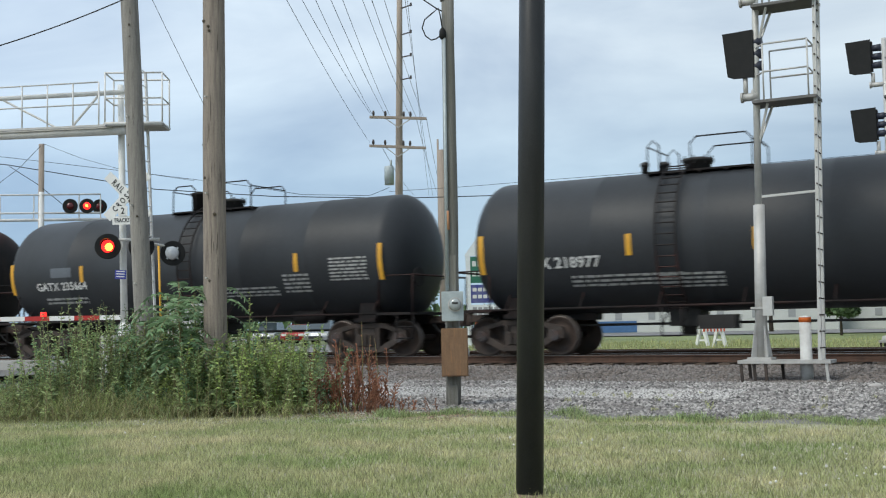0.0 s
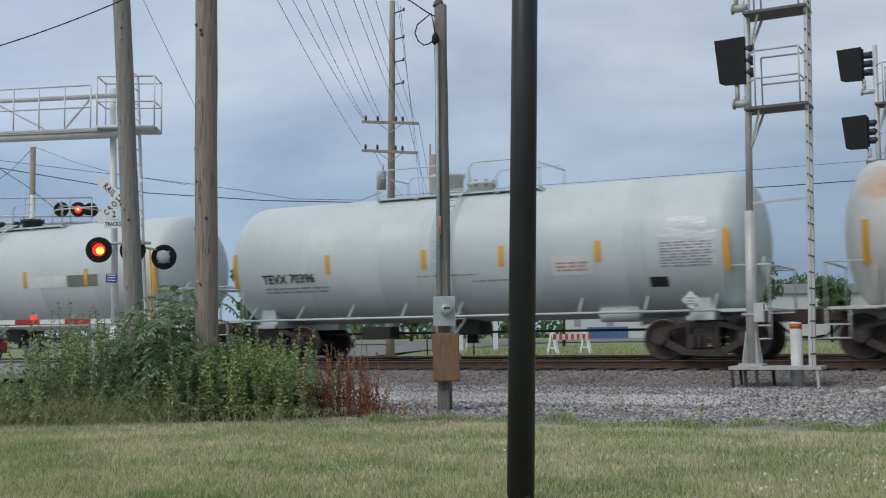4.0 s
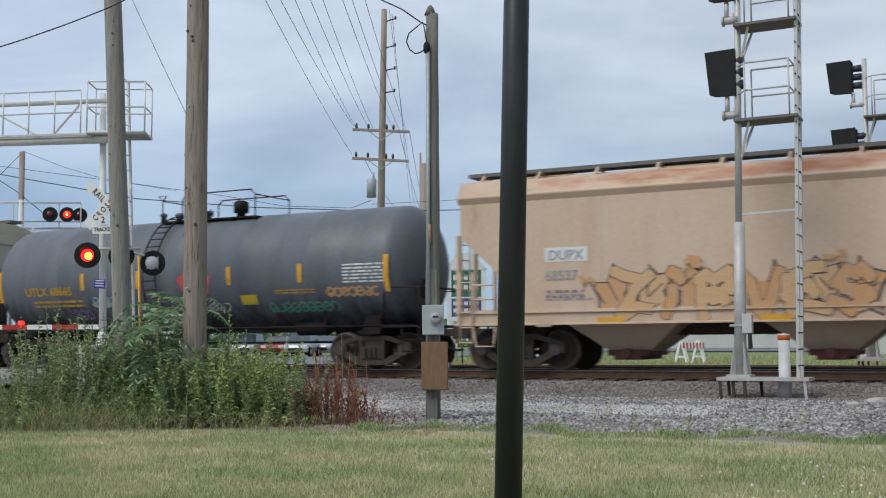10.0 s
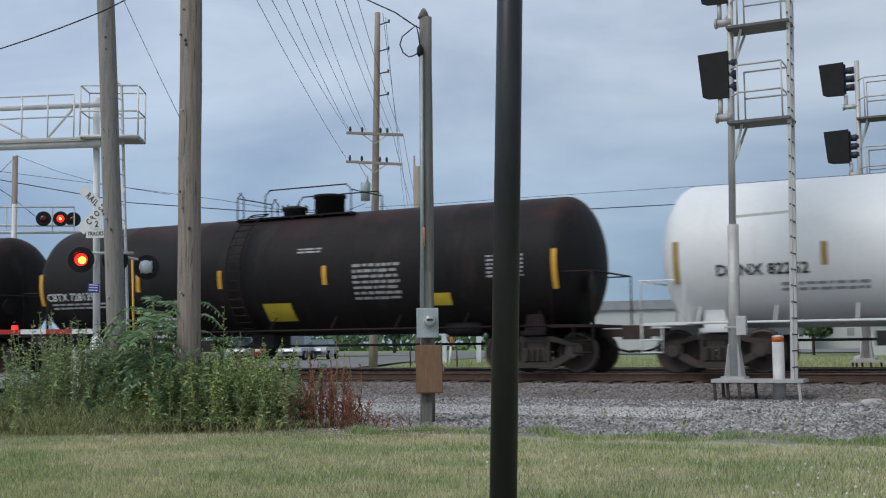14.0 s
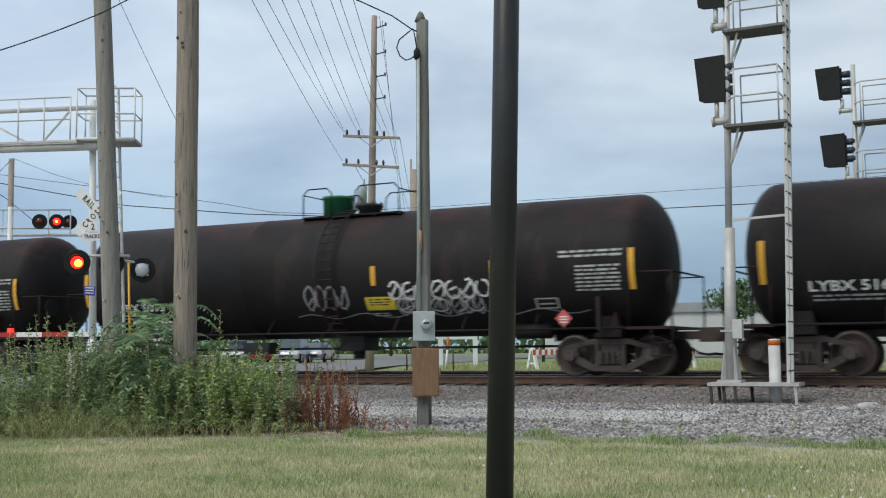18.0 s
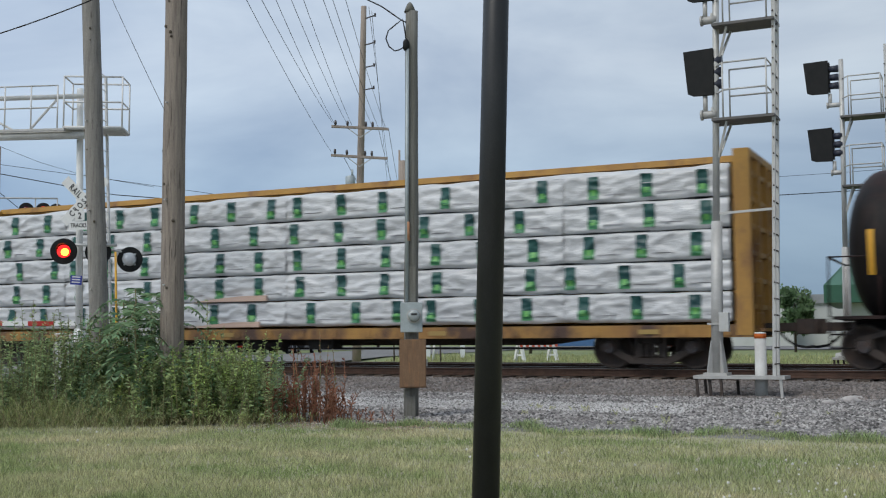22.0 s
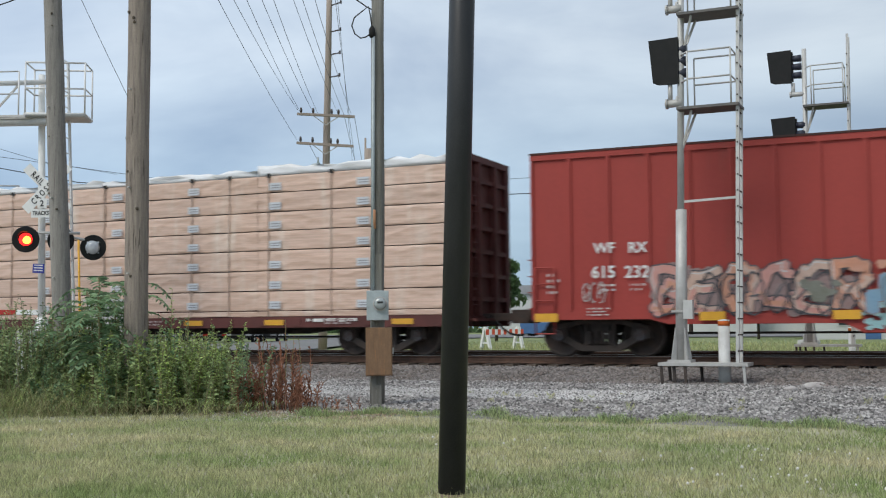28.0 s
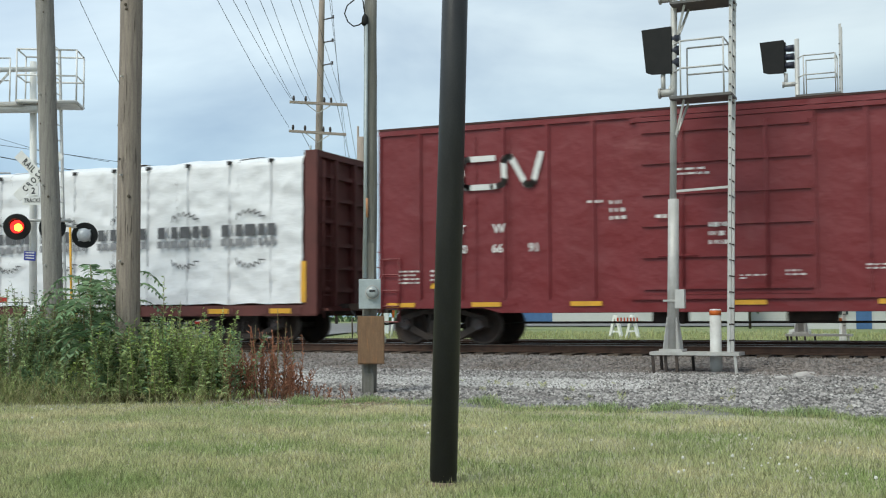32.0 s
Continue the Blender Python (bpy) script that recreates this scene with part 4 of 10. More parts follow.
def graffiti(car, x, z, w, h, word, fills, edge, y, seed, stroke=0.05, body=0.28, shine=None, slant=0.0, wild=0.02, drop=None, wrap=False):
    """Spray-painted block shapes on letter skeletons: dark edge, fill, and a thin shine, one letter over the last."""
    rng = random.Random(seed)
    ew = w / len(word)
    layers = {}

    def bm_for(mat):
        return layers.setdefault(mat, bmesh.new())
    for i, ch in enumerate(word):
        bw = ew * body
        x0, z0 = x + ew * i + bw * 0.5, z + bw * 0.5 + rng.uniform(-0.04, 0.06) * h
        gw, gh = ew * 1.06 - bw, h - bw + rng.uniform(-0.06, 0.05) * h
        lines = []
        for line in GLYPH[ch]:
            fine = []
            for p, q in zip(line, line[1:]):
                for k in range(3):
                    fine.append((p[0] + (q[0] - p[0]) * k / 3, p[1] + (q[1] - p[1]) * k / 3))
            fine.append(line[-1])
            lines.append([(x0 + gw * (a + slant * b) + rng.uniform(-wild, wild) * gw, z0 + gh * b + rng.uniform(-wild, wild) * gh) for a, b in fine])
        lift = -0.0032 * i
        fill = fills[i % len(fills)]
        for n, line in enumerate(lines):
            if drop:
                brush(bm_for(drop), [(a - 0.07, b - 0.06) for a, b in line], bw + stroke, lift + 0.0006 - 0.0002 * n)
            brush(bm_for(edge), line, bw + stroke * 2, lift - 0.0002 * n)
        for n, line in enumerate(lines):
            brush(bm_for(fill), line, bw, lift - 0.0012 - 0.0002 * n)
            if len(fills) > 1:
                cut = len(line) // 2
                brush(bm_for(fills[(i + 2) % len(fills)]), [(a + bw * 0.12, b - bw * 0.14) for a, b in line[cut:]], bw * 0.55, lift - 0.0021)
            if shine:
                brush(bm_for(shine), [(a - bw * 0.3, b + bw * 0.28) for a, b in line[:4]], 0.03, lift - 0.0025)
    for mat, bm in layers.items():
        flat_paint(car, "graffiti", bm, mat, y, "spray-painted graffiti", wrap)


def cloud(car, spots, mat, y, seed, wrap=False):
    """Loose sprayed patches: (x, z, half-width, half-height)."""
    rng = random.Random(seed)
    bm = bmesh.new()
    for x, z, w, h in spots:
        for k in range(int(10 + 8 * w)):
            cx, cz = x + rng.uniform(-1, 1) * w, z + rng.uniform(-1, 1) * h
            r = rng.uniform(0.25, 0.6) * min(w, h)
            face(bm, [(cx + r * 1.5 * math.cos(a) * rng.uniform(0.7, 1.15), -0.00005 * k, cz + r * math.sin(a) * rng.uniform(0.7, 1.15)) for a in [0.57 * q for q in range(11)]])
    flat_paint(car, "graffiti", bm, mat, y, "sprayed patch of paint", wrap)


def spiky(car, x, z, w, h, count, fills, edge, y, seed, stroke=0.03, wrap=False):
    """Sharp, interlocked sprayed shapes with broken dark edges."""
    rng = random.Random(seed)
    layers = {}
    ew = w / count
    for i in range(count):
        cx, cz = x + ew * (i + 0.5), z + h * rng.uniform(0.42, 0.58)
        n = 11
        pts = []
        for k in range(n):
            a = 2 * math.pi * (k + rng.uniform(-0.25, 0.25)) / n
            r = rng.uniform(0.85, 1.25) if k % 2 else rng.uniform(0.45, 0.8)
            pts.append((cx + r * 0.58 * ew * math.cos(a), min(z + h, max(z, cz + r * 0.52 * h * math.sin(a)))))
        bf = layers.setdefault(fills[i % len(fills)], bmesh.new())
        lift = -0.0016 * i
        for p, q in zip(pts, pts[1:] + pts[:1]):
            face(bf, [(cx, lift, cz), (p[0], lift, p[1]), (q[0], lift, q[1])])
        be = layers.setdefault(edge, bmesh.new())
        for p, q in zip(pts, pts[1:] + pts[:1]):
            if rng.random() < 0.72:
                outline(be, [p, q], stroke * rng.uniform(0.6, 1.6), lift - 0.0007)
        for k in range(3):
            p = rng.choice(pts)
            q = (cx + rng.uniform(-0.25, 0.25) * ew, cz + rng.uniform(-0.25, 0.25) * h)
            outline(be, [((p[0] + q[0]) / 2, (p[1] + q[1]) / 2), q], stroke * 0.9, lift - 0.0009)
    for mat, bm in layers.items():
        flat_paint(car, "graffiti", bm, mat, y, "spray-painted graffiti", wrap)


def scrawl(car, x, z, w, h, count, mat, y, seed, stroke=0.05, wrap=False):
    """Spray-painted line writing with no fill, letter-like but not readable."""
    rng = random.Random(seed)
    bm = bmesh.new()
    ew = w / count
    for i in range(count):
        cx = x + ew * (i + 0.5)
        pts = []
        a0, turn = rng.uniform(0, 6.28), rng.choice((-1, 1)) * rng.uniform(4.0, 6.5)
        for k in range(13):
            a = a0 + turn * k / 12
            pts.append((cx + 0.46 * ew * math.cos(a) * rng.uniform(0.85, 1.1), z + h / 2 + 0.47 * h * math.sin(a) * rng.uniform(0.85, 1.1)))
        outline(bm, pts, stroke, 0)
        if rng.random() < 0.6:
            outline(bm, [(cx - 0.2 * ew, z + h * rng.uniform(0.2, 0.5)), (cx + 0.25 * ew, z + h * rng.uniform(0.4, 0.9))], stroke, 0)
    flat_paint(car, "graffiti", bm, mat, y, "spray-painted line graffiti", wrap)


# ---- tank cars ----

def on_shell(x, phi, r=TR + 0.008):
    """The pose of a flat mark on the near flank: phi degrees above the middle."""
    a = radians(phi)
    return pose(x, -r * math.cos(a), TZ + r * math.sin(a), 90 - phi)


def shell_patch(bm, x0, x1, p0, p1, r=TR + 0.006, n=8):
    rows = []
    for i in range(n + 1):
        a = radians(p0 + (p1 - p0) * i / n)
        rows.append([bm.verts.new((x, -r * math.cos(a), TZ + r * math.sin(a))) for x in (x0, x1)])
    for p, q in zip(rows, rows[1:]):
        bm.faces.new((p[0], p[1], q[1], q[0])).smooth = True


def shell_bars(car, x, phi, w, h, rows, mat, seed=0):
    """Rows of bars that follow the shell."""
    rng = random.Random(seed)
    bm = bmesh.new()
    phi += MARK
    dp = math.degrees(h / TR) / rows
    for i in range(rows):
        p1 = phi - i * dp
        u = x
        while u < x + w - 0.04:
            e = min(x + w, u + rng.uniform(0.08, 0.30))
            shell_patch(bm, u, e, p1 - dp * rng.uniform(0.46, 0.56), p1, TR + 0.007, 1)
            u = e + rng.uniform(0.03, 0.06)
    return part("stencilling", bm, "stencil" if mat == "letter_white" else mat, car, "rows of small stencilled writing", kind="stuff")


def shell_text(car, text, x, phi, size, mat, squash=1.0):
    return part("lettering", letters(text, size, "lettering", mat, squash=squash), None, car, "stencilled reporting mark", on_shell(x, phi + MARK - math.degrees(size * 0.35 / TR), TR + 0.016))


def blotches(car, spots, mat, seed):
    """Rust blooms on the shell: (x, phi, width, height in degrees)."""
    rng = random.Random(seed)
    bm = bmesh.new()
    for x, phi, w, h in spots:
        for k in range(16):
            cx, cp = x + rng.gauss(0, 0.30) * w, phi + rng.gauss(0, 0.28) * h
            pw, ph = w * rng.uniform(0.05, 0.22), h * rng.uniform(0.06, 0.3)
            pts = [(cx + pw * math.cos(a) * rng.uniform(0.6, 1.1), cp + ph * math.sin(a) * rng.uniform(0.6, 1.1)) for a in [0.63 * i for i in range(10)]]
            r = TR + 0.004 + 0.0004 * (k % 5)
            face(bm, [(p, -r * math.cos(radians(q)), TZ + r * math.sin(radians(q))) for p, q in pts])
    part("rust_stain", bm, mat, car, "rust blooms on the paint")


def tank_car(label, front, back, shell, trim, rail, stripes=True, housing=None, dome=0.0, cage=(-1.15, 1.55), stripe_mat="yellow", valve="steel_dark", fittings=(0.32, -0.62), marks=None):
    """The coupler faces are at front and back. dome: where the manway stands along the car."""
    car, half = freight_car("tank_car", label, "tank car", front, back)
    th = half - 0.80                       # half-length of the shell
    bm = bmesh.new()
    hd = 0.74
    prof = [(-th + hd * (1 - math.cos(math.pi / 2 * i / 12)), max(0.02, TR * math.sin(math.pi / 2 * i / 12))) for i in range(13)]
    seams = [(-th + hd + (2 * th - 2 * hd) * k / 6, TR) for k in range(1, 6)]
    body = []
    for s, r in seams:
        body += [(s - 0.03, r), (s - 0.015, r + 0.006), (s + 0.015, r + 0.006), (s + 0.03, r)]
    lathe(bm, prof + body + [(-s, r) for s, r in prof[::-1]], "x", 56)
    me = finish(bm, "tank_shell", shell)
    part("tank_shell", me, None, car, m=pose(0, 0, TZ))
    off = half - 2.05
    bogies(car, off, half)
    zt = 2.26 if shell == "tank_black" else 1.98
    # stub sills, saddles, end platforms
    for s in (-1, 1):
        bm = bmesh.new()
        x0, x1 = sorted((s * (off - 1.6), s * (half - 0.85)))
        box(bm, x0, x1, -0.20, 0.20, 0.80, 1.10)
        part("stub_sill", bm, trim, car)
        bm = bmesh.new()
        for y in (-1, 1):
            prism(bm, [(s * off - 0.28, 0.88), (s * off + 0.28, 0.88), (s * off + 0.16, 1.55), (s * off - 0.16, 1.55)], y * 0.55, y * 1.05)
        box(bm, s * off - 0.3, s * off + 0.3, -1.2, 1.2, 0.86, 0.96)
        part("saddle", bm, trim, car)
        bm = bmesh.new()
        xe = s * (half - 0.95)
        box(bm, min(xe + s * 0.35, xe - s * 0.6), max(xe + s * 0.35, xe - s * 0.6), -1.45, 1.45, 1.02, 1.08)
        part("end_platform", bm, trim, car)
        bm = bmesh.new()
        xi, xo = xe - s * 0.55, xe + s * 0.40
        for y in (-1.42, 1.42):
            pipe(bm, [(xi, y, 1.06), (xi, y, zt), (xo, y, zt), (xo, y, 1.06)], 0.025)
        pipe(bm, [(xo, -1.42, zt), (xo, 1.42, zt)], 0.025)
        for z in (0.45, 0.72):
            pipe(bm, [(xo, -1.42, z), (xo - s * 0.45, -1.42, z)], 0.018)
        pipe(bm, [(xo, -1.42, 1.05), (xo, -1.42, 0.43)], 0.018)
        pipe(bm, [(xo - s * 0.45, -1.42, 1.05), (xo - s * 0.45, -1.42, 0.43)], 0.018)
        part("end_handrail", bm, rail, car)
        if s > 0:
            bm = bmesh.new()
            lathe(bm, [(-0.02, 0.24), (0.02, 0.24)], "x", 18)
            part("brake_wheel", bm, trim, car, m=pose(half - 0.75, -0.75, 1.95))
            bm = bmesh.new()
            lathe(bm, [(-0.5, 0.05), (-0.44, 0.2), (0.44, 0.2), (0.5, 0.05)], "x", 14)
            part("air_reservoir", bm, trim, car, m=pose(off - 1.9, -0.75, 1.05))
    # long side rail on brackets
    for y in (-1.42, 1.42):
        bm = bmesh.new()
        pipe(bm, [(-half + 0.95, y, 1.06), (half - 0.95, y, 1.06)], 0.028)
        sr = part("side_rail", bm, rail, car)
        for k in range(-4, 5):
            bm = bmesh.new()
            x = k * th / 4.6
            tube(bm, (x, y, 1.06), (x, y * 0.775, 1.42), 0.02, n=6)
            part("rail_bracket", bm, rail, sr)
    # underside gear
    bm = bmesh.new()
    box(bm, dome - 0.35, dome + 0.35, -0.4, 0.4, 0.62, 1.0)
    tube(bm, (dome, 0, 0.42), (dome, 0, 0.75), 0.16, n=12)
    pipe(bm, [(-off + 1.2, -0.25, 0.68), (off - 1.2, -0.25, 0.68)], 0.03)
    box(bm, -2.9, -2.1, -0.95, -0.45, 0.55, 0.85)
    part("outlet_valve", bm, "steel_dark", car)
    # ladder on the near side, following the shell
    bm = bmesh.new()
    lad = []
    for p in range(-62, 81, 8):
        a = radians(p)
        lad.append((-(TR + 0.13) * math.cos(a), TZ + (TR + 0.13) * math.sin(a)))
    lad = [(-1.42, 0.62)] + lad
    for x in (dome - 0.22, dome + 0.22):
        pipe(bm, [(x, y, z) for y, z in lad], 0.025, 5)
    for y, z in lad[1:]:
        tube(bm, (dome - 0.22, y, z), (dome + 0.22, y, z), 0.016, n=5)
    for x in (dome - 0.22, dome + 0.22):
        pipe(bm, [(x, -1.42, 1.06), (x, -1.42, 0.42)], 0.02)
    pipe(bm, [(dome - 0.22, -1.42, 0.42), (dome + 0.22, -1.42, 0.42)], 0.02)
    part("ladder", bm, rail, car)
    # platform, cage and fittings on top
    top = TZ + TR
    x0, x1 = dome + cage[0], dome + cage[1]
    for y0, y1 in ((-0.75, -0.35), (0.35, 0.75)):
        bm = bmesh.new()
        box(bm, x0, x1, y0, y1, top - 0.10, top - 0.06)
        plank = part("top_platform", bm, trim, car)
    for k in range(5):
        bm = bmesh.new()
        x = x0 + (x1 - x0) * k / 4
        box(bm, x - 0.03, x + 0.03, -0.8, 0.8, top - 0.14, top - 0.10)
        part("platform_bearer", bm, trim, plank)
    bm = bmesh.new()
    for y in (-0.78, 0.78):
        for (a, b) in ((x0, dome - 0.35), (dome + 0.35, x1)):
            zt = top + 0.64
            sl = 0.14
            pipe(bm, [(a, y, top - 0.1), (a, y, zt - sl), (a + sl, y, zt), (b - sl, y, zt), (b, y, zt - sl), (b, y, top - 0.1)], 0.019)
            part("top_handrail", bm, rail, car)
            bm = bmesh.new()
    for x in (x0, x1):
        pipe(bm, [(x, -0.78, top + 0.5), (x, 0.78, top + 0.5)], 0.017)
        part("top_handrail", bm, rail, car)
        bm = bmesh.new()
    bm.free()
    bm = bmesh.new()
    lathe(bm, [(top - 0.1, 0.30), (top + 0.17, 0.30), (top + 0.18, 0.36), (top + 0.24, 0.36), (top + 0.28, 0.20)], "z", 18)
    way = part("manway", bm, valve, car, m=pose(dome + fittings[0], 0, 0))
    for k in range(8):
        a = k * math.pi / 4
        part("bolt", SP["bolt"], None, way, m=pose(0.33 * math.cos(a), 0.33 * math.sin(a), top))
    if housing:
        bm = bmesh.new()
        lathe(bm, [(top - 0.1, 0.40), (top + 0.42, 0.40), (top + 0.43, 0.44), (top + 0.50, 0.44), (top + 0.52, 0.3)], "z", 22)
        part("valve_housing", bm, housing, car, "protective valve housing", m=pose(dome + fittings[1], 0, 0))
    else:
        for x, y, r in ((-0.5, 0.1, 0.1), (-0.9, -0.1, 0.08)):
            bm = bmesh.new()
            lathe(bm, [(top - 0.05, r), (top + 0.16, r), (top + 0.17, r * 1.3), (top + 0.23, r * 1.3), (top + 0.27, r * 0.5)], "z", 12)
            part("safety_valve", bm, valve, car, m=pose(dome + x, y, 0))
    if stripes:
        span = half - 1.37
        for x, p0, p1 in ((-span, -24, 9), (span, -24, 9), *((x, -13, 4) for x in (marks or (-half * 0.46, -half * 0.16, half * 0.19, half * 0.50)))):
            bm = bmesh.new()
            shell_patch(bm, x - 0.065, x + 0.065, p0, p1, TR + 0.011 if abs(x) < span else TR * 0.985 + 0.02)
            part("reflective_stripe", bm, stripe_mat, car, "yellow reflective stripe")
    return car, half, th


# coupler faces between the cars, along the train at the clip's start
def cream_marks(c, text, seed):
    """The writing that the cream and mint tank cars carry on the near flank."""
    shell_text(c, text, -5.5, -4.5, 0.33, "letter_black", 0.93)
    shell_bars(c, -5.45, -13, 1.9, 0.2, 2, "letter_grey", seed)
    shell_bars(c, -1.0, -7, 1.6, 0.07, 1, "letter_grey", seed + 50)
    shell_bars(c, 0.45, -13, 1.0, 0.07, 1, "letter_grey", seed + 51)
    shell_bars(c, 4.95, 11, 1.1, 0.56, 9, "letter_grey", seed + 52)
    bm = bmesh.new()
    shell_patch(bm, 4.66, 5.06, -36, -27)
    part("label_panel", bm, "letter_black", c, "black data panel")
    bm = bmesh.new()
    shell_patch(bm, 2.45, 3.4, -23, -7, TR + 0.004)
    part("label_panel", bm, "placard_white", c, "white panel with rows of writing")
    shell_bars(c, 2.55, -1, 0.75, 0.24, 3, "spray_blush", seed + 53)
    placard(c, 5.55, "placard_white", "letter_grey")


def placard(car, x, mat="placard", ink="placard_white"):
    """A diamond placard in its holder, on a post over the side rail."""
    bm = bmesh.new()
    box(bm, x - 0.03, x + 0.03, -1.445, -1.425, 1.05, 1.32)
    box(bm, x - 0.13, x + 0.13, -1.447, -1.43, 1.15, 1.42)
    holder = part("placard_holder", bm, "steel_dark", car)
    bm = bmesh.new()
    face(bm, [(-0.2, 0, 0), (0, 0, -0.2), (0.2, 0, 0), (0, 0, 0.2)])
    part("placard", bm, mat, holder, "red and white diamond placard", pose(x, -1.452, 1.29))
    bm = bmesh.new()
    for k in range(3):
        face(bm, [(-0.09, 0, 0.06 - 0.06 * k), (-0.09, 0, 0.03 - 0.06 * k), (0.09, 0, 0.03 - 0.06 * k), (0.09, 0, 0.06 - 0.06 * k)])
    part("placard_print", bm, ink, holder, "", pose(x, -1.456, 1.28))


def tanks():
    # dark slate tank with white stencils
    c, h, th = tank_car("dark slate tank car with white stencilled marks", 5.4, -12.85, "tank_slate", "tank_black", "tank_black", dome=-3.34, cage=(-0.62, 1.7), fittings=(0.3, 0))
    shell_text(c, "X 218977", -6.3, -5, 0.36, "letter_white")
    shell_bars(c, -5.6, -17, 2.6, 0.34, 3, "letter_white", 1)
    shell_bars(c, -3.6, -18, 1.4, 0.42, 4, "letter_white", 2)
    shell_bars(c, 1.9, -10, 1.8, 0.3, 3, "letter_white", 3)
    shell_bars(c, 4.6, -5, 2.2, 0.45, 4, "letter_white", 4)
    c, h, th = tank_car("short dark slate tank car with white stencilled marks", -12.85, -28.25, "tank_slate", "tank_black", "tank_black", dome=0.3, housing="tank_black")
    shell_text(c, "GATX 235664", -5.35, -5, 0.33, "letter_white")
    shell_bars(c, -5.1, -18, 1.6, 0.26, 2, "letter_white", 5)
    shell_bars(c, 1.3, -15, 1.9, 0.32, 3, "letter_white", 6)
    shell_bars(c, 3.4, -4, 0.8, 0.55, 5, "letter_white", 7)
    shell_bars(c, 4.85, 9, 1.1, 0.62, 7, "letter_white", 8)
    bm = bmesh.new()
    shell_patch(bm, -4.75, -3.95, -7, 3)
    part("faded_panel", bm, "tank_grey", c, "faded grey patch of paint")
    # long black tank, spray tagged
    c, h, th = tank_car("black tank car with white tags and diamond placards", -28.25, -46.9, "tank_black", "tank_black", "tank_black", dome=0.0, housing="tank_black", cage=(-2.4, 2.6))
    shell_text(c, "TILX 251034", -6.9, -1, 0.34, "letter_white")
    shell_bars(c, -6.8, -14, 1.6, 0.2, 2, "letter_white", 9)
    scrawl(c, -4.35, 1.70, 1.75, 0.72, 6, "letter_white", -TR - 0.008, 4, 0.035, True)
    scrawl(c, -4.3, 1.85, 1.3, 0.4, 4, "letter_grey", -TR - 0.012, 5, 0.03, True)
    shell_bars(c, 1.2, 6, 0.6, 0.22, 3, "letter_white", 10)
    shell_bars(c, 2.6, -4, 0.9, 0.4, 4, "letter_white", 11)
    shell_bars(c, 6.0, 2, 1.3, 0.5, 6, "letter_white", 12)
    bm = bmesh.new()
    shell_patch(bm, 4.4, 4.75, -18, -9)
    part("warning_panel", bm, "placard", c, "red and white warning panel")
    # cream tank with rust along the top
    c, h, th = tank_car("cream white tank car with rust blooms along its top", -46.9, -62.1, "cream_rusty", "tank_cream", "tank_cream", dome=-0.2, valve="tank_cream", cage=(-1.98, 1.04), fittings=(0.24, -0.7), marks=(-3.46, -1.57, 1.1, 3.58))
    cream_marks(c, "TEVX 70328", 13)
    # two pale tanks
    c, h, th = tank_car("pale grey-white tank car with a white platform", -62.1, -77.55, "tank_mint", "tank_mint", "tank_mint", dome=-0.3, valve="tank_cream", housing="tank_cream", cage=(-2.2, 2.2), marks=(-3.5, -0.79, 1.23, 3.55))
    cream_marks(c, "TEVX 70396", 16)
    bm = bmesh.new()
    shell_patch(bm, 4.9, 6.15, -20, 8, TR + 0.003)
    shell_patch(bm, 5.1, 5.95, 8, 20, TR + 0.003)
    part("repainted_patch", bm, "wrap_white", c, "whiter repainted patch")
    c, h, th = tank_car("pale mint-white tank car with a railed top platform", -77.55, -93.0, "tank_mint", "tank_mint", "tank_mint", dome=-0.3, cage=(-2.6, 2.4))
    shell_text(c, "TEVX 70371", -5.5, -1, 0.33, "letter_grey")
    shell_bars(c, -5.4, -12, 2.0, 0.28, 3, "letter_grey", 18)
    shell_bars(c, -2.7, 6, 1.3, 0.4, 4, "letter_grey", 19)
    bm = bmesh.new()
    shell_patch(bm, 1.6, 3.1, -14, -2)
    part("label_panel", bm, "placard_white", c, "white data panel")
    bm = bmesh.new()
    shell_patch(bm, 3.14, 4.3, -14, -2)
    part("label_panel", bm, "spray_olive", c, "weathered data panel")
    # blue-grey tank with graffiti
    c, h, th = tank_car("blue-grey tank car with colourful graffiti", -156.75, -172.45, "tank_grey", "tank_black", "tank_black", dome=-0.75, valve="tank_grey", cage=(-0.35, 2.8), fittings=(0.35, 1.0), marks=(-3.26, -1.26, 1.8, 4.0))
    shell_text(c, "UTLX 68665", -5.46, -2, 0.34, "letter_ochre")
    shell_bars(c, -2.13, 28, 0.62, 0.26, 4, "letter_ochre", 20)
    shell_bars(c, -5.2, -12, 1.9, 0.26, 2, "letter_ochre", 21)
    shell_bars(c, 5.26, 13, 1.15, 0.50, 6, "placard_white", 22)
    shell_bars(c, 3.2, -8, 1.2, 0.14, 2, "letter_ochre", 23)
    bm = bmesh.new()
    lathe(bm, [(TZ + TR - 0.1, 0.12), (TZ + TR + 0.12, 0.12), (TZ + TR + 0.14, 0.21), (TZ + TR + 0.42, 0.21), (TZ + TR + 0.47, 0.12)], "z", 14)
    part("vent", bm, "tank_black", c, "dark round vent", pose(1.0, 0, 0))
    spiky(c, 0.15, 1.95, 1.1, 0.7, 2, ["spray_red"], "spray_red", -TR - 0.010, 33, 0.05, True)
    cloud(c, [(0.75, 1.64, 1.0, 0.08)], "spray_blue", -TR - 0.008, 35, True)
    scrawl(c, 0.6, 1.52, 1.1, 0.2, 5, "spray_pale", -TR - 0.013, 36, 0.03, True)
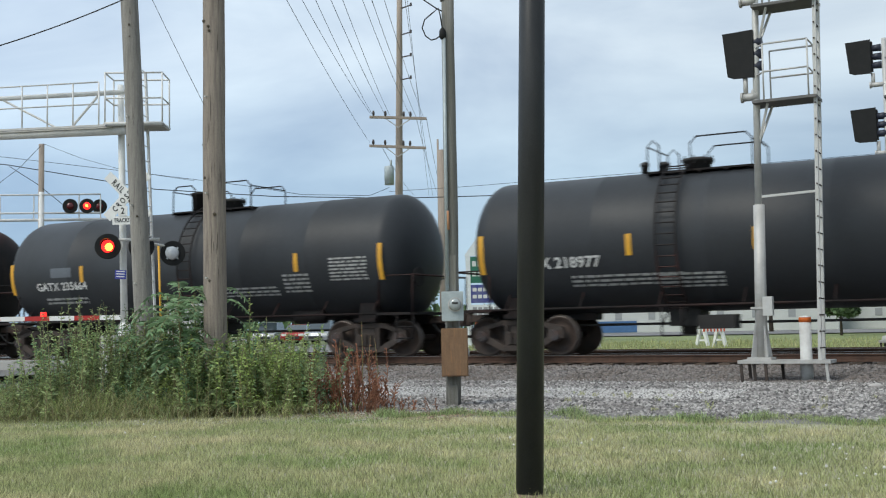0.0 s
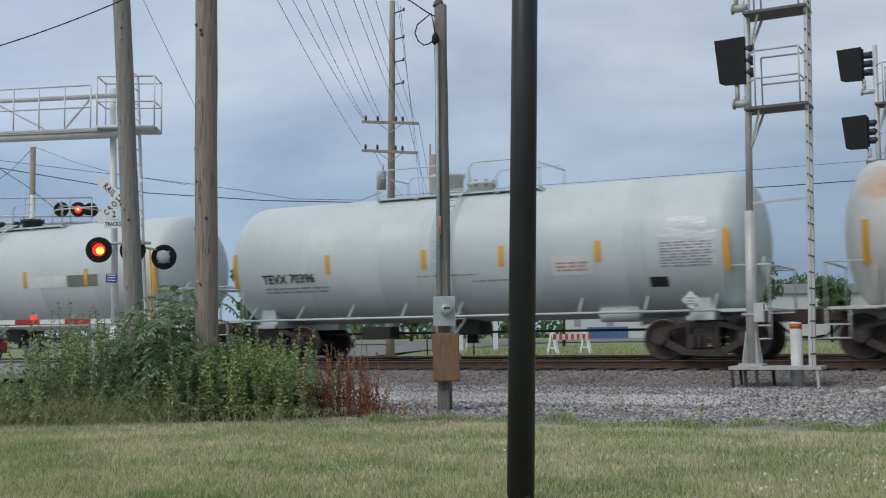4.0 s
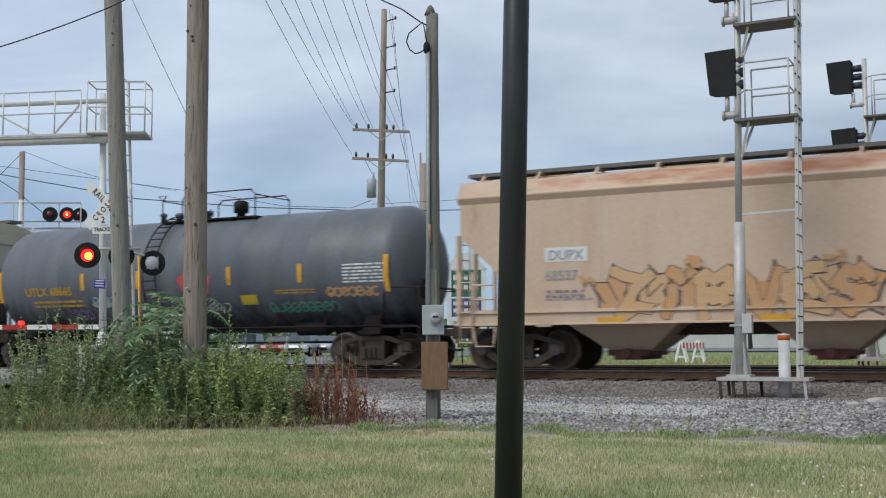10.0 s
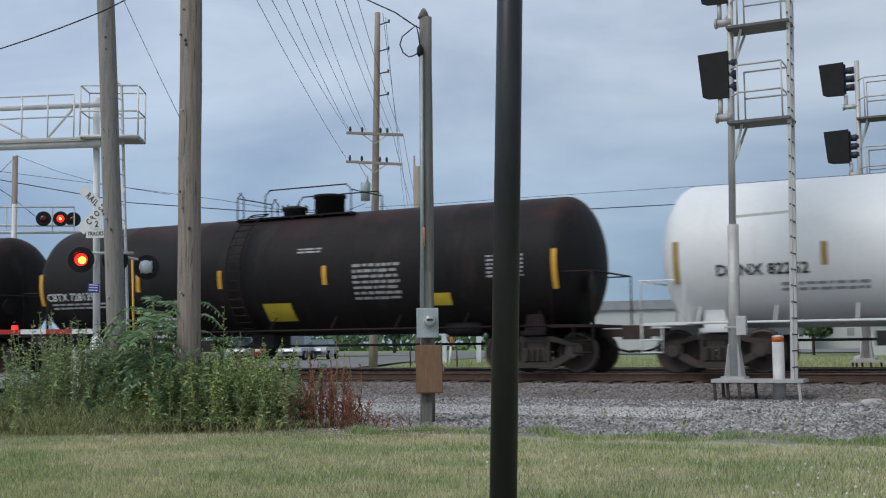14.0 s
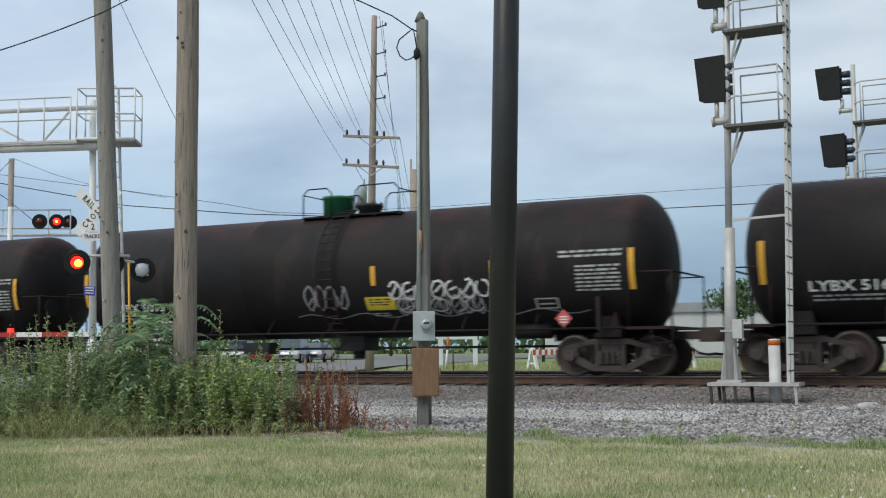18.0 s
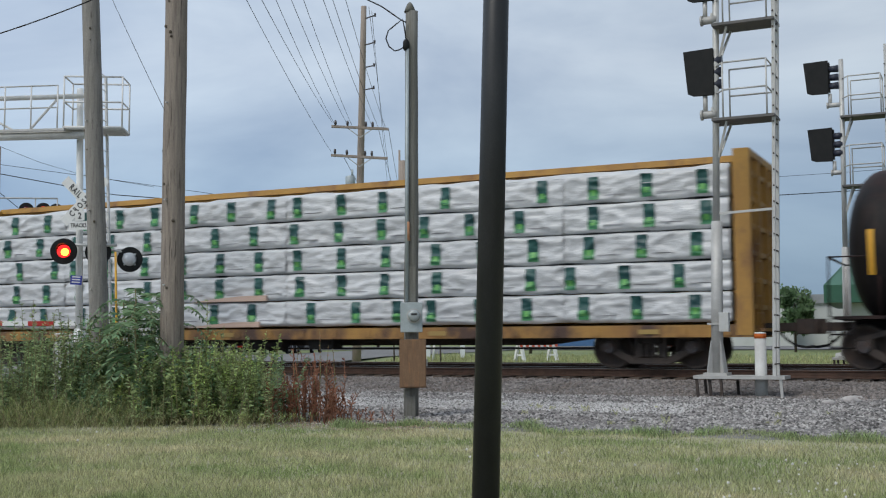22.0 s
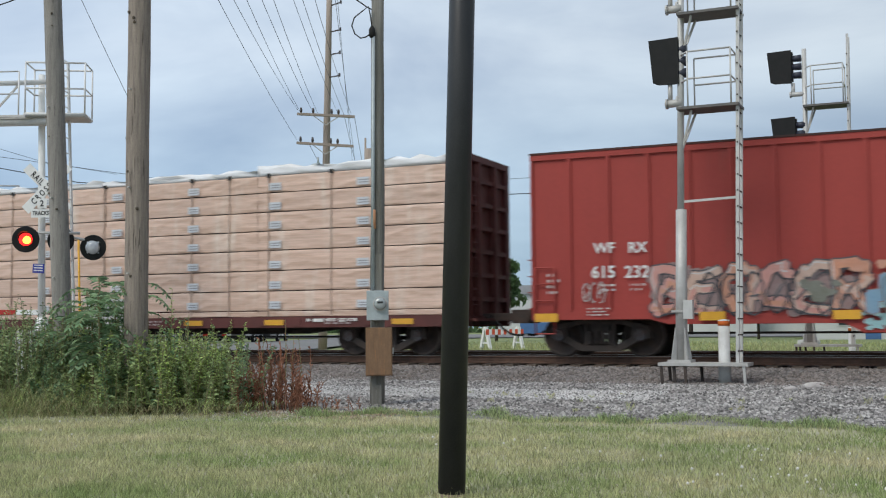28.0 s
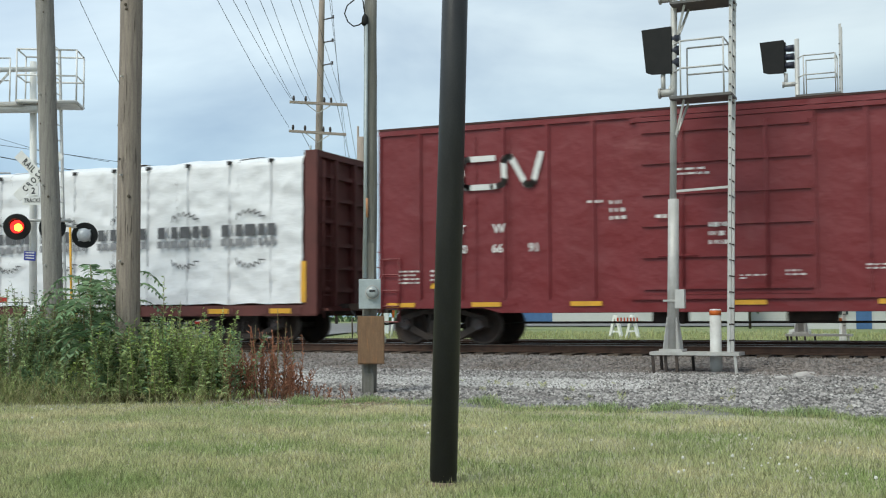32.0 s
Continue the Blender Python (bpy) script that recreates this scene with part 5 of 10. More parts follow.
    cloud(c, [(-2.6, 1.82, 0.42, 0.1)], "spray_pale", -TR - 0.008, 37, True)
    scrawl(c, -2.95, 1.68, 0.8, 0.3, 4, "spray_ice", -TR - 0.013, 38, 0.04, True)
    scrawl(c, -2.2, 1.42, 1.3, 0.24, 6, "spray_teal", -TR - 0.010, 39, 0.03, True)
    scrawl(c, -3.85, 1.38, 0.7, 0.26, 3, "spray_purple", -TR - 0.010, 40, 0.05, True)
    scrawl(c, 2.9, 1.45, 2.1, 0.24, 9, "spray_mint", -TR - 0.008, 41, 0.035, True)
    scrawl(c, 4.75, 1.80, 1.5, 0.22, 7, "spray_orange", -TR - 0.010, 42, 0.05, True)
    bm = bmesh.new()
    shell_patch(bm, 2.1, 2.6, -33, -23)
    part("label_panel", bm, "sticker_yellow", c, "yellow warning panel")
    # clean white tank
    c, h, th = tank_car("clean white tank car with black marks", -193.1, -209.3, "tank_white", "tank_white", "tank_white", dome=0.25, housing="tank_white", cage=(-1.9, 1.9), stripe_mat="stripe_dull", fittings=(0.7, -0.2))
    shell_text(c, "DANX 82252", -5.9, -3, 0.33, "letter_black")
    shell_bars(c, -4.6, -14, 1.7, 0.26, 2, "letter_grey", 23)
    shell_bars(c, 4.4, 8, 1.2, 0.6, 8, "letter_grey", 24)
    shell_bars(c, 3.0, 2, 0.7, 0.14, 1, "letter_grey", 25)
    bm = bmesh.new()
    placard(c, 5.95, "placard_white", "placard")
    bm = bmesh.new()
    shell_patch(bm, 2.95, 3.6, -27, -20)
    part("label_panel", bm, "orange_paint", c, "orange warning panel")
    # black tank with placards
    c, h, th = tank_car("black tank car with white stencils and yellow labels", -209.3, -227.55, "tank_black", "tank_black", "tank_black", dome=-0.95, housing="tank_black", cage=(-0.55, 2.98), fittings=(0.75, 1.85))
    shell_text(c, "CBTX 728139", -7.54, -4, 0.30, "letter_white")
    shell_bars(c, -7.4, -11, 2.0, 0.22, 2, "letter_white", 26)
    shell_bars(c, 2.54, 15, 1.3, 0.95, 7, "letter_white", 27)
    shell_bars(c, 6.11, 17, 0.9, 0.55, 6, "letter_white", 28)
    shell_bars(c, 0.9, 32, 0.7, 0.16, 2, "letter_white", 41)
    shell_bars(c, -3.0, -16, 0.7, 0.16, 2, "letter_white", 42)
    for x, w, p0, p1 in ((-0.24, 0.85, -50, -29), (4.61, 0.5, -36, -24)):
        bm = bmesh.new()
        shell_patch(bm, x, x + w, p0, p1)
        part("label_panel", bm, "sticker_yellow", c, "yellow warning panel")
    placard(c, 6.4)
    c, h, th = tank_car("dark grey tank car with white stencilled marks", -227.55, -246.2, "tank_black", "tank_black", "tank_black", dome=0.0)
    shell_text(c, "SHPX 210817", -7.3, -3, 0.36, "letter_white")
    shell_bars(c, -7.2, -15, 2.4, 0.24, 2, "letter_white", 29)
    shell_bars(c, 5.6, 8, 1.3, 0.6, 7, "letter_white", 30)
    shell_bars(c, 3.2, -6, 1.4, 0.35, 4, "spray_green", 31)
    # four black tanks with green or black housings
    spec = [(-246.2, -264.45, "5169", "flange_green", 0), (-264.45, -282.7, "5093", "flange_green", 1), (-282.7, -300.85, "5166", "flange_lime", 0), (-300.85, -319.1, "5106", "tank_black", 1)]
    for i, (f, b, num, hs, tag) in enumerate(spec):
        names = {"flange_green": "black tank car with a green valve housing", "flange_lime": "black tank car with a lime green valve housing", "tank_black": "black tank car with tags and a black valve housing"}
        c, h, th = tank_car(names[hs] + (", spray tagged" if tag and hs != "tank_black" else ""), f, b, "tank_black", "tank_black", "tank_black", dome=0.05 if hs != "tank_black" else -1.05, housing=hs, cage=(-1.2, 1.6) if hs != "tank_black" else (-0.62, 2.67), fittings=(0.32, -0.62) if hs != "tank_black" else (0.70, 1.77), marks=(-4.6, 1.36, 4.5))
        shell_text(c, "LYBX " + num, -6.88, -15, 0.33, "letter_bright", 1.15)
        shell_bars(c, -6.8, -22.5, 1.75, 0.2, 2, "letter_white", 50 + i)
        shell_bars(c, 6.1, 20, 1.45, 0.2, 2, "letter_white", 60 + i)
        shell_bars(c, 6.48, 8, 1.02, 0.62, 7, "letter_white", 70 + i)
        bm = bmesh.new()
        for u0, u1, p0, p1 in ((5.45, 6.0, -39, -37.8), (5.45, 6.0, -30, -28.8), (5.45, 5.49, -39, -29), (5.96, 6.0, -39, -29), (5.55, 5.9, -35, -33.5)):
            shell_patch(bm, u0, u1, p0, p1, TR + 0.009, 2)
        part("stencil_box", bm, "stencil", c, "stencilled box with a line of writing", kind="stuff")
        bm = bmesh.new()
        box(bm, 6.9, 7.0, -1.46, -1.30, 1.02, 1.75)
        part("jacking_bracket", bm, "tank_black", c)
        shell_bars(c, 1.2, -28, 0.45, 0.12, 2, "letter_white", 80 + i)
        shell_bars(c, -4.55, -13, 0.3, 0.24, 2, "letter_white", 84 + i)
        bm = bmesh.new()
        shell_patch(bm, 1.06, 1.87, -36, -23)
        lp = part("label_panel", bm, "sticker_yellow", c, "yellow warning panel")
        shell_bars(c, 1.16, -14, 0.6, 0.2, 3, "letter_black", 86 + i)
        if hs == "tank_black":
            bm = bmesh.new()
            shell_patch(bm, -0.19, 0.61, -38, -18)
            part("label_panel", bm, "sticker_yellow", c, "yellow warning panel with a white field")
            bm = bmesh.new()
            shell_patch(bm, 0.12, 0.55, -34, -22, TR + 0.011)
            part("label_panel", bm, "placard_white", c, "white field")
        placard(c, 6.15)
        if tag:
            scrawl(c, 1.9, 1.45, 2.3, 0.46, 8, "letter_grey", -TR - 0.010, 95 + i, 0.035, True)
            scrawl(c, 1.9, 1.5, 2.3, 0.36, 5, "spray_pale", -TR - 0.014, 96 + i, 0.03, True)
            scrawl(c, -0.66 if i == 1 else -2.6, 1.62 if i == 1 else 1.42, 1.25, 0.6 if i == 1 else 0.35, 4, "letter_grey", -TR - 0.010, 90 + i, 0.045, True)
            if i == 1:
                scrawl(c, 1.72, 1.80, 2.7, 0.45, 7, "letter_white", -TR - 0.010, 99, 0.05, True)
            pts = [(-1.0 + 0.22 * k, 1.47 + 0.06 * math.sin(k * 0.9)) for k in range(36)]
            bm = bmesh.new()
            outline(bm, pts, 0.022)
            flat_paint(c, "graffiti", bm, "letter_grey", -TR - 0.006, "thin wavy spray line", True)


tanks()


# ---- covered hoppers ----
def hopper_car(label, front, back, paint, seed, side=None, roof=None, tape=(-9.2, -6.8, -3.4, 0.1, 5.8)):
    car, half = freight_car("hopper_car", label, "hopper car", front, back)
    L = half - 0.5                         # half-length of the sill
    W, sill, eave, ridge = 1.52, 1.02, 4.25, 4.52
    # the body: near and far sides, ends that slope back over the bogies, roof
    bm = bmesh.new()
    xt, xs = L - 0.10, L - 1.40
    out = [(-xt, 3.84), (-xt, 3.05), (-xs, 1.9), (-xs, 1.30), (xs, 1.30), (xs, 1.9), (xt, 3.05), (xt, 3.84)]
    prism(bm, out, -W + 0.02, W - 0.02)
    part("hopper_body", bm, side or paint, car)
    for x in [-xt + 2 * xt * k / 6 for k in range(1, 6)]:
        bm = bmesh.new()
        box(bm, x - 0.02, x + 0.02, -W + 0.012, -W + 0.03, 1.33, 3.83)
        part("side_seam", bm, side or paint, car)
    # top chord with an overhanging ledge, then the sloped roof sheet
    bm = bmesh.new()
    ring = [(-W + 0.02, 3.83), (-W - 0.055, 3.955), (-W - 0.055, 3.985), (-W - 0.01, 4.02), (-W + 0.16, 4.30), (-W + 0.42, 4.40), (-0.7, 4.46), (0, ridge)]
    ring = ring + [(-y, z) for y, z in ring[-2::-1]]
    cols = []
    nst = 24
    for k in range(nst + 1):
        x = -xt - 0.05 + (2 * xt + 0.1) * k / nst
        dent = [0.0] * 3 + [noise.noise(Vector((x * 1.3, seed * 7.0, j * 0.8))) * 0.035 for j in range(len(ring) - 6)] + [0.0] * 3
        cols.append([bm.verts.new((x, y, z + d)) for (y, z), d in zip(ring, dent)])
    for p, q in zip(cols, cols[1:]):
        for i in range(len(ring) - 1):
            bm.faces.new((p[i], p[i + 1], q[i + 1], q[i])).smooth = i > 2 and i < len(ring) - 4
    bm.faces.new(cols[0])
    bm.faces.new(cols[-1][::-1])
    part("roof", bm, roof or paint, car)
    bm = bmesh.new()
    for s in (-1, 1):
        for k in range(15):
            x = -xt + 0.4 + (2 * xt - 0.8) * k / 14
            beam(bm, (x, s * 0.5, ridge - 0.05), (x, s * 0.95, 4.55), 0.05)
            beam(bm, (x, s * 1.38, 4.2), (x, s * 0.97, 4.54), 0.055)
    part("walkway_bracket", bm, paint, car, kind="stuff")
    for s in (-1, 1):
        bm = bmesh.new()
        box(bm, -xt - 0.03, xt + 0.03, s * 0.72 - 0.26, s * 0.72 + 0.26, 4.535, 4.62)
        part("roof_walkway", bm, "grating", car, "dark steel grating walkway")
    for k in range(6):
        x = -xt + 1.6 + (2 * xt - 3.2) * k / 5
        bm = bmesh.new()
        box(bm, x - 0.6, x + 0.6, -0.3, 0.3, ridge - 0.02, ridge + 0.1)
        part("hatch_cover", bm, paint, car)
    # sills
    for s in (-1, 1):
        bm = bmesh.new()
        web = [(1.45, sill), (1.585, sill), (1.585, sill + 0.03), (1.53, sill + 0.045), (1.53, 1.275), (1.585, 1.295), (1.585, 1.325), (1.45, 1.33)]
        va, vb = [[bm.verts.new((x, s * q, z)) for q, z in web] for x in (-L, L)]
        for i in range(8):
            bm.faces.new((va[i], va[(i + 1) % 8], vb[(i + 1) % 8], vb[i]))
        bm.faces.new(va)
        bm.faces.new(vb[::-1])
        part("side_sill", bm, paint, car)
    bm = bmesh.new()
    box(bm, -half + 0.8, half - 0.8, -0.2, 0.2, 0.78, 1.05)
    part("centre_sill", bm, "bogie", car)
    # discharge bays
    for k in range(4):
        cx = (-1.5 + k) * (2 * xs - 0.6) / 4
        bm = bmesh.new()
        w = (2 * xs - 0.6) / 8 * 0.76
        t = [(cx - w, -1.45, 1.32), (cx + w, -1.45, 1.32), (cx + w, 1.45, 1.32), (cx - w, 1.45, 1.32)]
        b = [(cx - 0.45, -0.6, 0.42), (cx + 0.45, -0.6, 0.42), (cx + 0.45, 0.6, 0.42), (cx - 0.45, 0.6, 0.42)]
        vt, vb = [bm.verts.new(p) for p in t], [bm.verts.new(p) for p in b]
        for i in range(4):
            bm.faces.new((vt[i], vt[(i + 1) % 4], vb[(i + 1) % 4], vb[i]))
        bm.faces.new(vb)
        bay = part("discharge_bay", bm, paint, car, "sloped discharge bay")
        bm = bmesh.new()
        box(bm, cx - 0.46, cx + 0.46, -0.8, 0.8, 0.33, 0.46)
        box(bm, cx - 0.3, cx + 0.3, -0.85, 0.85, 0.24, 0.36)
        tube(bm, (cx, -0.95, 0.38), (cx, 0.95, 0.38), 0.11, n=10)
        part("outlet_gate", bm, "beam_brown", bay)
    # end frames, ladders, platforms
    for s in (-1, 1):
        bm = bmesh.new()
        xe = s * (L - 0.04)
        for y in (-1.50, 1.50, -0.55, 0.55):
            box(bm, xe - 0.04, xe + 0.04, y - 0.04, y + 0.04, 1.05, 3.12)
        box(bm, min(xe, xe - s * 0.1), max(xe, xe - s * 0.1), -1.52, 1.52, 1.02, 1.30)
        beam(bm, (s * xs, -1.5, 1.35), (xe, -1.5, 1.32), 0.08)
        box(bm, min(s * xs, xe), max(s * xs, xe), -1.4, 1.4, 1.12, 1.16)
        part("end_frame", bm, paint, car)
        bm = bmesh.new()
        for xx in (s * (L - 0.12), s * (L - 0.44)):
            pipe(bm, [(xx, -1.60, 0.62), (xx, -1.60, 4.42 if s > 0 else 2.25)], 0.024)
        for z in [0.64 + 0.345 * i for i in range(11 if s > 0 else 5)]:
            tube(bm, (s * (L - 0.12), -1.60, z), (s * (L - 0.44), -1.60, z), 0.016, n=5)
        pipe(bm, [(s * (L - 0.44), -1.60, 1.95), (s * (L - 1.0), -1.56, 1.95), (s * (L - 1.0), -1.56, 1.3)], 0.028)
        pipe(bm, [(s * (L - 0.44), -1.60, 1.62), (s * (L - 1.0), -1.56, 1.62)], 0.02)
        pipe(bm, [(s * (L - 0.44), -1.60, 1.0), (s * (L - 0.52), -1.58, 0.55), (s * (L - 0.95), -1.58, 0.55), (s * (L - 1.0), -1.56, 1.0)], 0.024)
        for y in (-1.2, -0.75):
            pipe(bm, [(s * (L + 0.02), y, 1.3), (s * (L + 0.02), y, 4.4)], 0.02)
        for z in [1.5 + 0.36 * i for i in range(8)]:
            tube(bm, (s * (L + 0.02), -1.2, z), (s * (L + 0.02), -0.75, z), 0.015, n=5)
        pipe(bm, [(s * (L + 0.02), 1.35, 1.3), (s * (L + 0.02), 1.35, 4.45)], 0.03)
        part("end_ladder", bm, paint, car)
        if s > 0:
            bm = bmesh.new()
            tube(bm, (s * (L - 0.75), -0.9, 1.16), (s * (L - 0.75), -0.9, 1.9), 0.16, n=12)
            part("air_reservoir", bm, "bogie", car)
            bm = bmesh.new()
            tube(bm, (s * (L - 0.45), 0.6, 1.16), (s * (L - 0.45), 0.6, 2.0), 0.14, n=12)
            part("brake_cylinder", bm, "bogie", car)
            bm = bmesh.new()
            box(bm, L - 0.9, L - 0.4, -0.3, 0.2, 1.2, 1.6)
            part("brake_valve", bm, "bogie", car)
    # conspicuity marks on the sill
    for x in tape:
        bm = bmesh.new()
        face(bm, [(x, 0, 1.05), (x + 0.62, 0, 1.05), (x + 0.62, 0, 1.17), (x, 0, 1.17)])
        flat_paint(car, "reflective_stripe", bm, "yellow", -1.562, "yellow reflective strip")
    # cut-outs and pads along the sill
    for x in (-L + 2.0, L - 2.6):
        bm = bmesh.new()
        box(bm, x, x + 0.35, -1.575, -1.545, 0.98, 1.12)
        part("jacking_pad", bm, paint, car)
    bm = bmesh.new()
    box(bm, -xs, xs, -1.535, -1.49, 1.325, 1.37)
    part("sill_ledge", bm, paint, car)
    bm = bmesh.new()
    for i, (x, z, w, hh, r) in enumerate(((3.9, 1.75, 1.2, 0.45, 5), (6.2, 1.8, 0.9, 0.35, 4), (-L + 2.2, 1.5, 1.2, 0.2, 2), (L - 4.6, 1.22, 1.0, 0.06, 1))):
        bars(bm, x, z, w, hh, r, seed + i)
    tagged(flat_paint(car, "stencilling", bm, "letter_grey", -W + 0.012, "rows of small stencilled writing"), kind="stuff")
    bogies(car, half - 1.86, half)
    return car, half, L


def side_text(car, text, x, z, size, mat, y, squash=1.0):
    part("lettering", letters(text, size, "lettering", mat, squash=squash), None, car, "painted reporting mark", pose(x, y, z, 90))


def panel(car, x0, x1, z0, z1, y, mat, name="panel", label=""):
    bm = bmesh.new()
    box(bm, x0, x1, y - 0.004, y, z0, z1)
    return part(name, bm, mat, car, label)


def chips(c, y, spots, seed, mat="letter_white"):
    """Blocks of small writing on a side: (x, z, width, height, rows)."""
    bm = bmesh.new()
    for i, (x, z, w, h, r) in enumerate(spots):
        bars(bm, x, z, w, h, r, seed + i)
    tagged(flat_paint(c, "stencilling", bm, mat, y, "blocks of small stencilled writing"), kind="stuff")


def hoppers():
    y = -1.512
    c, h, L = hopper_car("light grey covered hopper with a red outline tag", -93.0, -113.85, "hop_grey", 1, None, "hop_grey_top", (-8.9, -5.6, -3.4, -0.2, 3.1, 6.6))
    panel(c, -8.85, -7.85, 2.40, 2.70, y + 0.008, "placard_white", "mark_panel")
    side_text(c, "DUPX", -8.78, 2.44, 0.30, "letter_grey", y)
    side_text(c, "22039", -8.64, 2.00, 0.31, "letter_grey", y)
    graffiti(c, -7.5, 1.09, 5.2, 0.95, "CAMDAL", ["hop_grey"], "spray_red", y - 0.01, 5, 0.05, 0.34, None, 0.05, 0.03)
    cloud(c, [(-6.55, 1.55, 0.3, 0.12)], "spray_red", y - 0.035, 6)
    bm = bmesh.new()
    bars(bm, -7.5, 2.21, 0.25, 0.25, 3, 9)
    tagged(flat_paint(c, "stencilling", bm, "letter_grey", y, "small stencilled box"), kind="stuff")
    c, h, L = hopper_car("pale grey covered hopper with purple, green and yellow graffiti", -113.85, -135.1, "hop_white", 2, None, "hop_white_top", ())
    panel(c, -8.15, -7.2, 2.17, 2.47, y + 0.008, "placard_white", "mark_panel")
    side_text(c, "DUPX", -8.08, 2.21, 0.29, "letter_grey", y)
    side_text(c, "68220", -8.03, 1.78, 0.27, "letter_grey", y)
    scrawl(c, -6.98, 1.70, 1.1, 0.26, 6, "spray_dark", y, 12, 0.03)
    chips(c, y, ((-7.96, 1.45, 2.0, 0.2, 2), (5.8, 1.54, 0.9, 0.55, 5), (6.2, 1.56, 0.6, 0.5, 5)), 33, "letter_grey")
    cloud(c, [(-5.0, 1.28, 1.3, 0.17), (-2.6, 1.32, 0.9, 0.2), (3.6, 1.5, 0.6, 0.33), (1.0, 1.9, 2.2, 0.24), (4.1, 1.35, 0.3, 0.16)], "spray_teal", y - 0.002, 14)
    cloud(c, [(0.6, 1.24, 1.5, 0.13), (-0.6, 1.25, 0.4, 0.12)], "spray_yellow", y - 0.006, 15)
    cloud(c, [(1.4, 1.22, 0.9, 0.09), (-4.2, 1.2, 0.5, 0.09)], "spray_purple", y - 0.009, 16)
    graffiti(c, -5.62, 1.13, 3.55, 1.2, "AINV", ["spray_purple"], "spray_dark", y - 0.014, 7, 0.05, 0.33, "spray_pale", 0.06, 0.03, "spray_teal")
    graffiti(c, -1.08, 1.13, 4.4, 1.08, "SCPZO", ["spray_yellow", "spray_yellow", "spray_green", "spray_purple", "spray_green"], "spray_dark", y - 0.014, 8, 0.045, 0.34, "spray_pale", 0.06, 0.03)
    for x in (-5.69, -3.03, -0.28, 2.45, 5.3):
        panel(c, x, x + 0.15, 1.38, 1.85, y - 0.038 if x < 5 else y, "yellow", "reflective_stripe")
    for x in (-8.58, 8.25):
        panel(c, x, x + 0.18, 1.40, 2.30, y, "yellow", "reflective_stripe")
    panel(c, 7.47, 8.0, 1.52, 1.76, y, "letter_black", "data_panel", "small dark data panel")
    c, h, L = hopper_car("rust-tinted beige covered hopper with orange and grey graffiti", -135.1, -156.75, "hop_beige", 3, None, "hop_beige_top", (-9.28, -6.9, -3.4, 0.0, 6.2, 8.3))
    panel(c, -8.12, -7.12, 2.42, 2.74, y + 0.008, "placard_white", "mark_panel")
    side_text(c, "DUPX", -8.04, 2.46, 0.31, "letter_grey", y)
    side_text(c, "68537", -8.12, 2.01, 0.31, "letter_grey", y)
    chips(c, y, ((-8.1, 1.55, 0.9, 0.24, 2), (7.9, 1.95, 0.7, 0.22, 2), (6.7, 1.72, 0.35, 0.1, 1)), 36, "spray_dirty")
    cloud(c, [(-3.6, 1.17, 3.1, 0.12)], "spray_salmon", y - 0.003, 19)
    spiky(c, -6.95, 1.12, 6.9, 1.2, 8, ["spray_orange", "spray_amber"], "spray_dark", y - 0.008, 9, 0.035)
    graffiti(c, -6.6, 1.15, 6.3, 1.05, "ZIPVESI", ["spray_amber", "spray_orange"], "spray_dark", y - 0.026, 9, 0.016, 0.26, None, 0.10, 0.14)
    cloud(c, [(-4.8, 2.28, 0.2, 0.12), (-0.35, 2.1, 0.25, 0.2), (-1.9, 2.32, 0.2, 0.09), (-7.1, 1.98, 0.15, 0.08)], "spray_orange", y - 0.054, 13)
    graffiti(c, 0.30, 1.0, 6.2, 1.3, "HOLES", ["spray_olive"], "spray_pink", y - 0.010, 10, 0.075, 0.34, None, 0.04, 0.03)
    cloud(c, [(1.95, 1.65, 0.2, 0.16)], "spray_pale", y - 0.036, 11)
    cloud(c, [(1.95, 1.67, 0.12, 0.10), (3.75, 2.0, 0.2, 0.22)], "spray_orange", y - 0.040, 18)
    panel(c, 7.11, 7.61, 1.56, 1.88, y, "letter_black", "data_panel", "small dark data panel")
    c, h, L = hopper_car("off-white covered hopper with large orange rust patches", -172.45, -193.1, "hop_cream", 4, "hop_rusty", "hop_rusty_top", ())
    side_text(c, "STYX", -7.80, 2.57, 0.34, "letter_dim", y)
    side_text(c, "68937", -7.90, 2.15, 0.32, "letter_dim", y)
    scrawl(c, 1.8, 1.30, 2.3, 0.95, 6, "letter_grey", y, 11, 0.022)
    scrawl(c, 1.3, 1.55, 2.6, 0.6, 8, "letter_grey", y, 12, 0.018)
    chips(c, y, ((-7.9, 1.50, 1.1, 0.24, 2), (5.9, 1.75, 0.4, 0.5, 5), (8.2, 1.6, 0.15, 0.1, 1)), 39, "letter_grey")
    for x in (-5.3, -2.6, 0.04, 2.9, 5.46):
        panel(c, x, x + 0.17, 1.40, 1.87, y, "yellow", "reflective_stripe")
    for x in (-8.39, 8.26):
        panel(c, x, x + 0.19, 1.40, 2.28, y, "yellow", "reflective_stripe")
    panel(c, 7.24, 7.62, 1.53, 1.79, y, "letter_black", "data_panel", "small dark data panel")


hoppers()


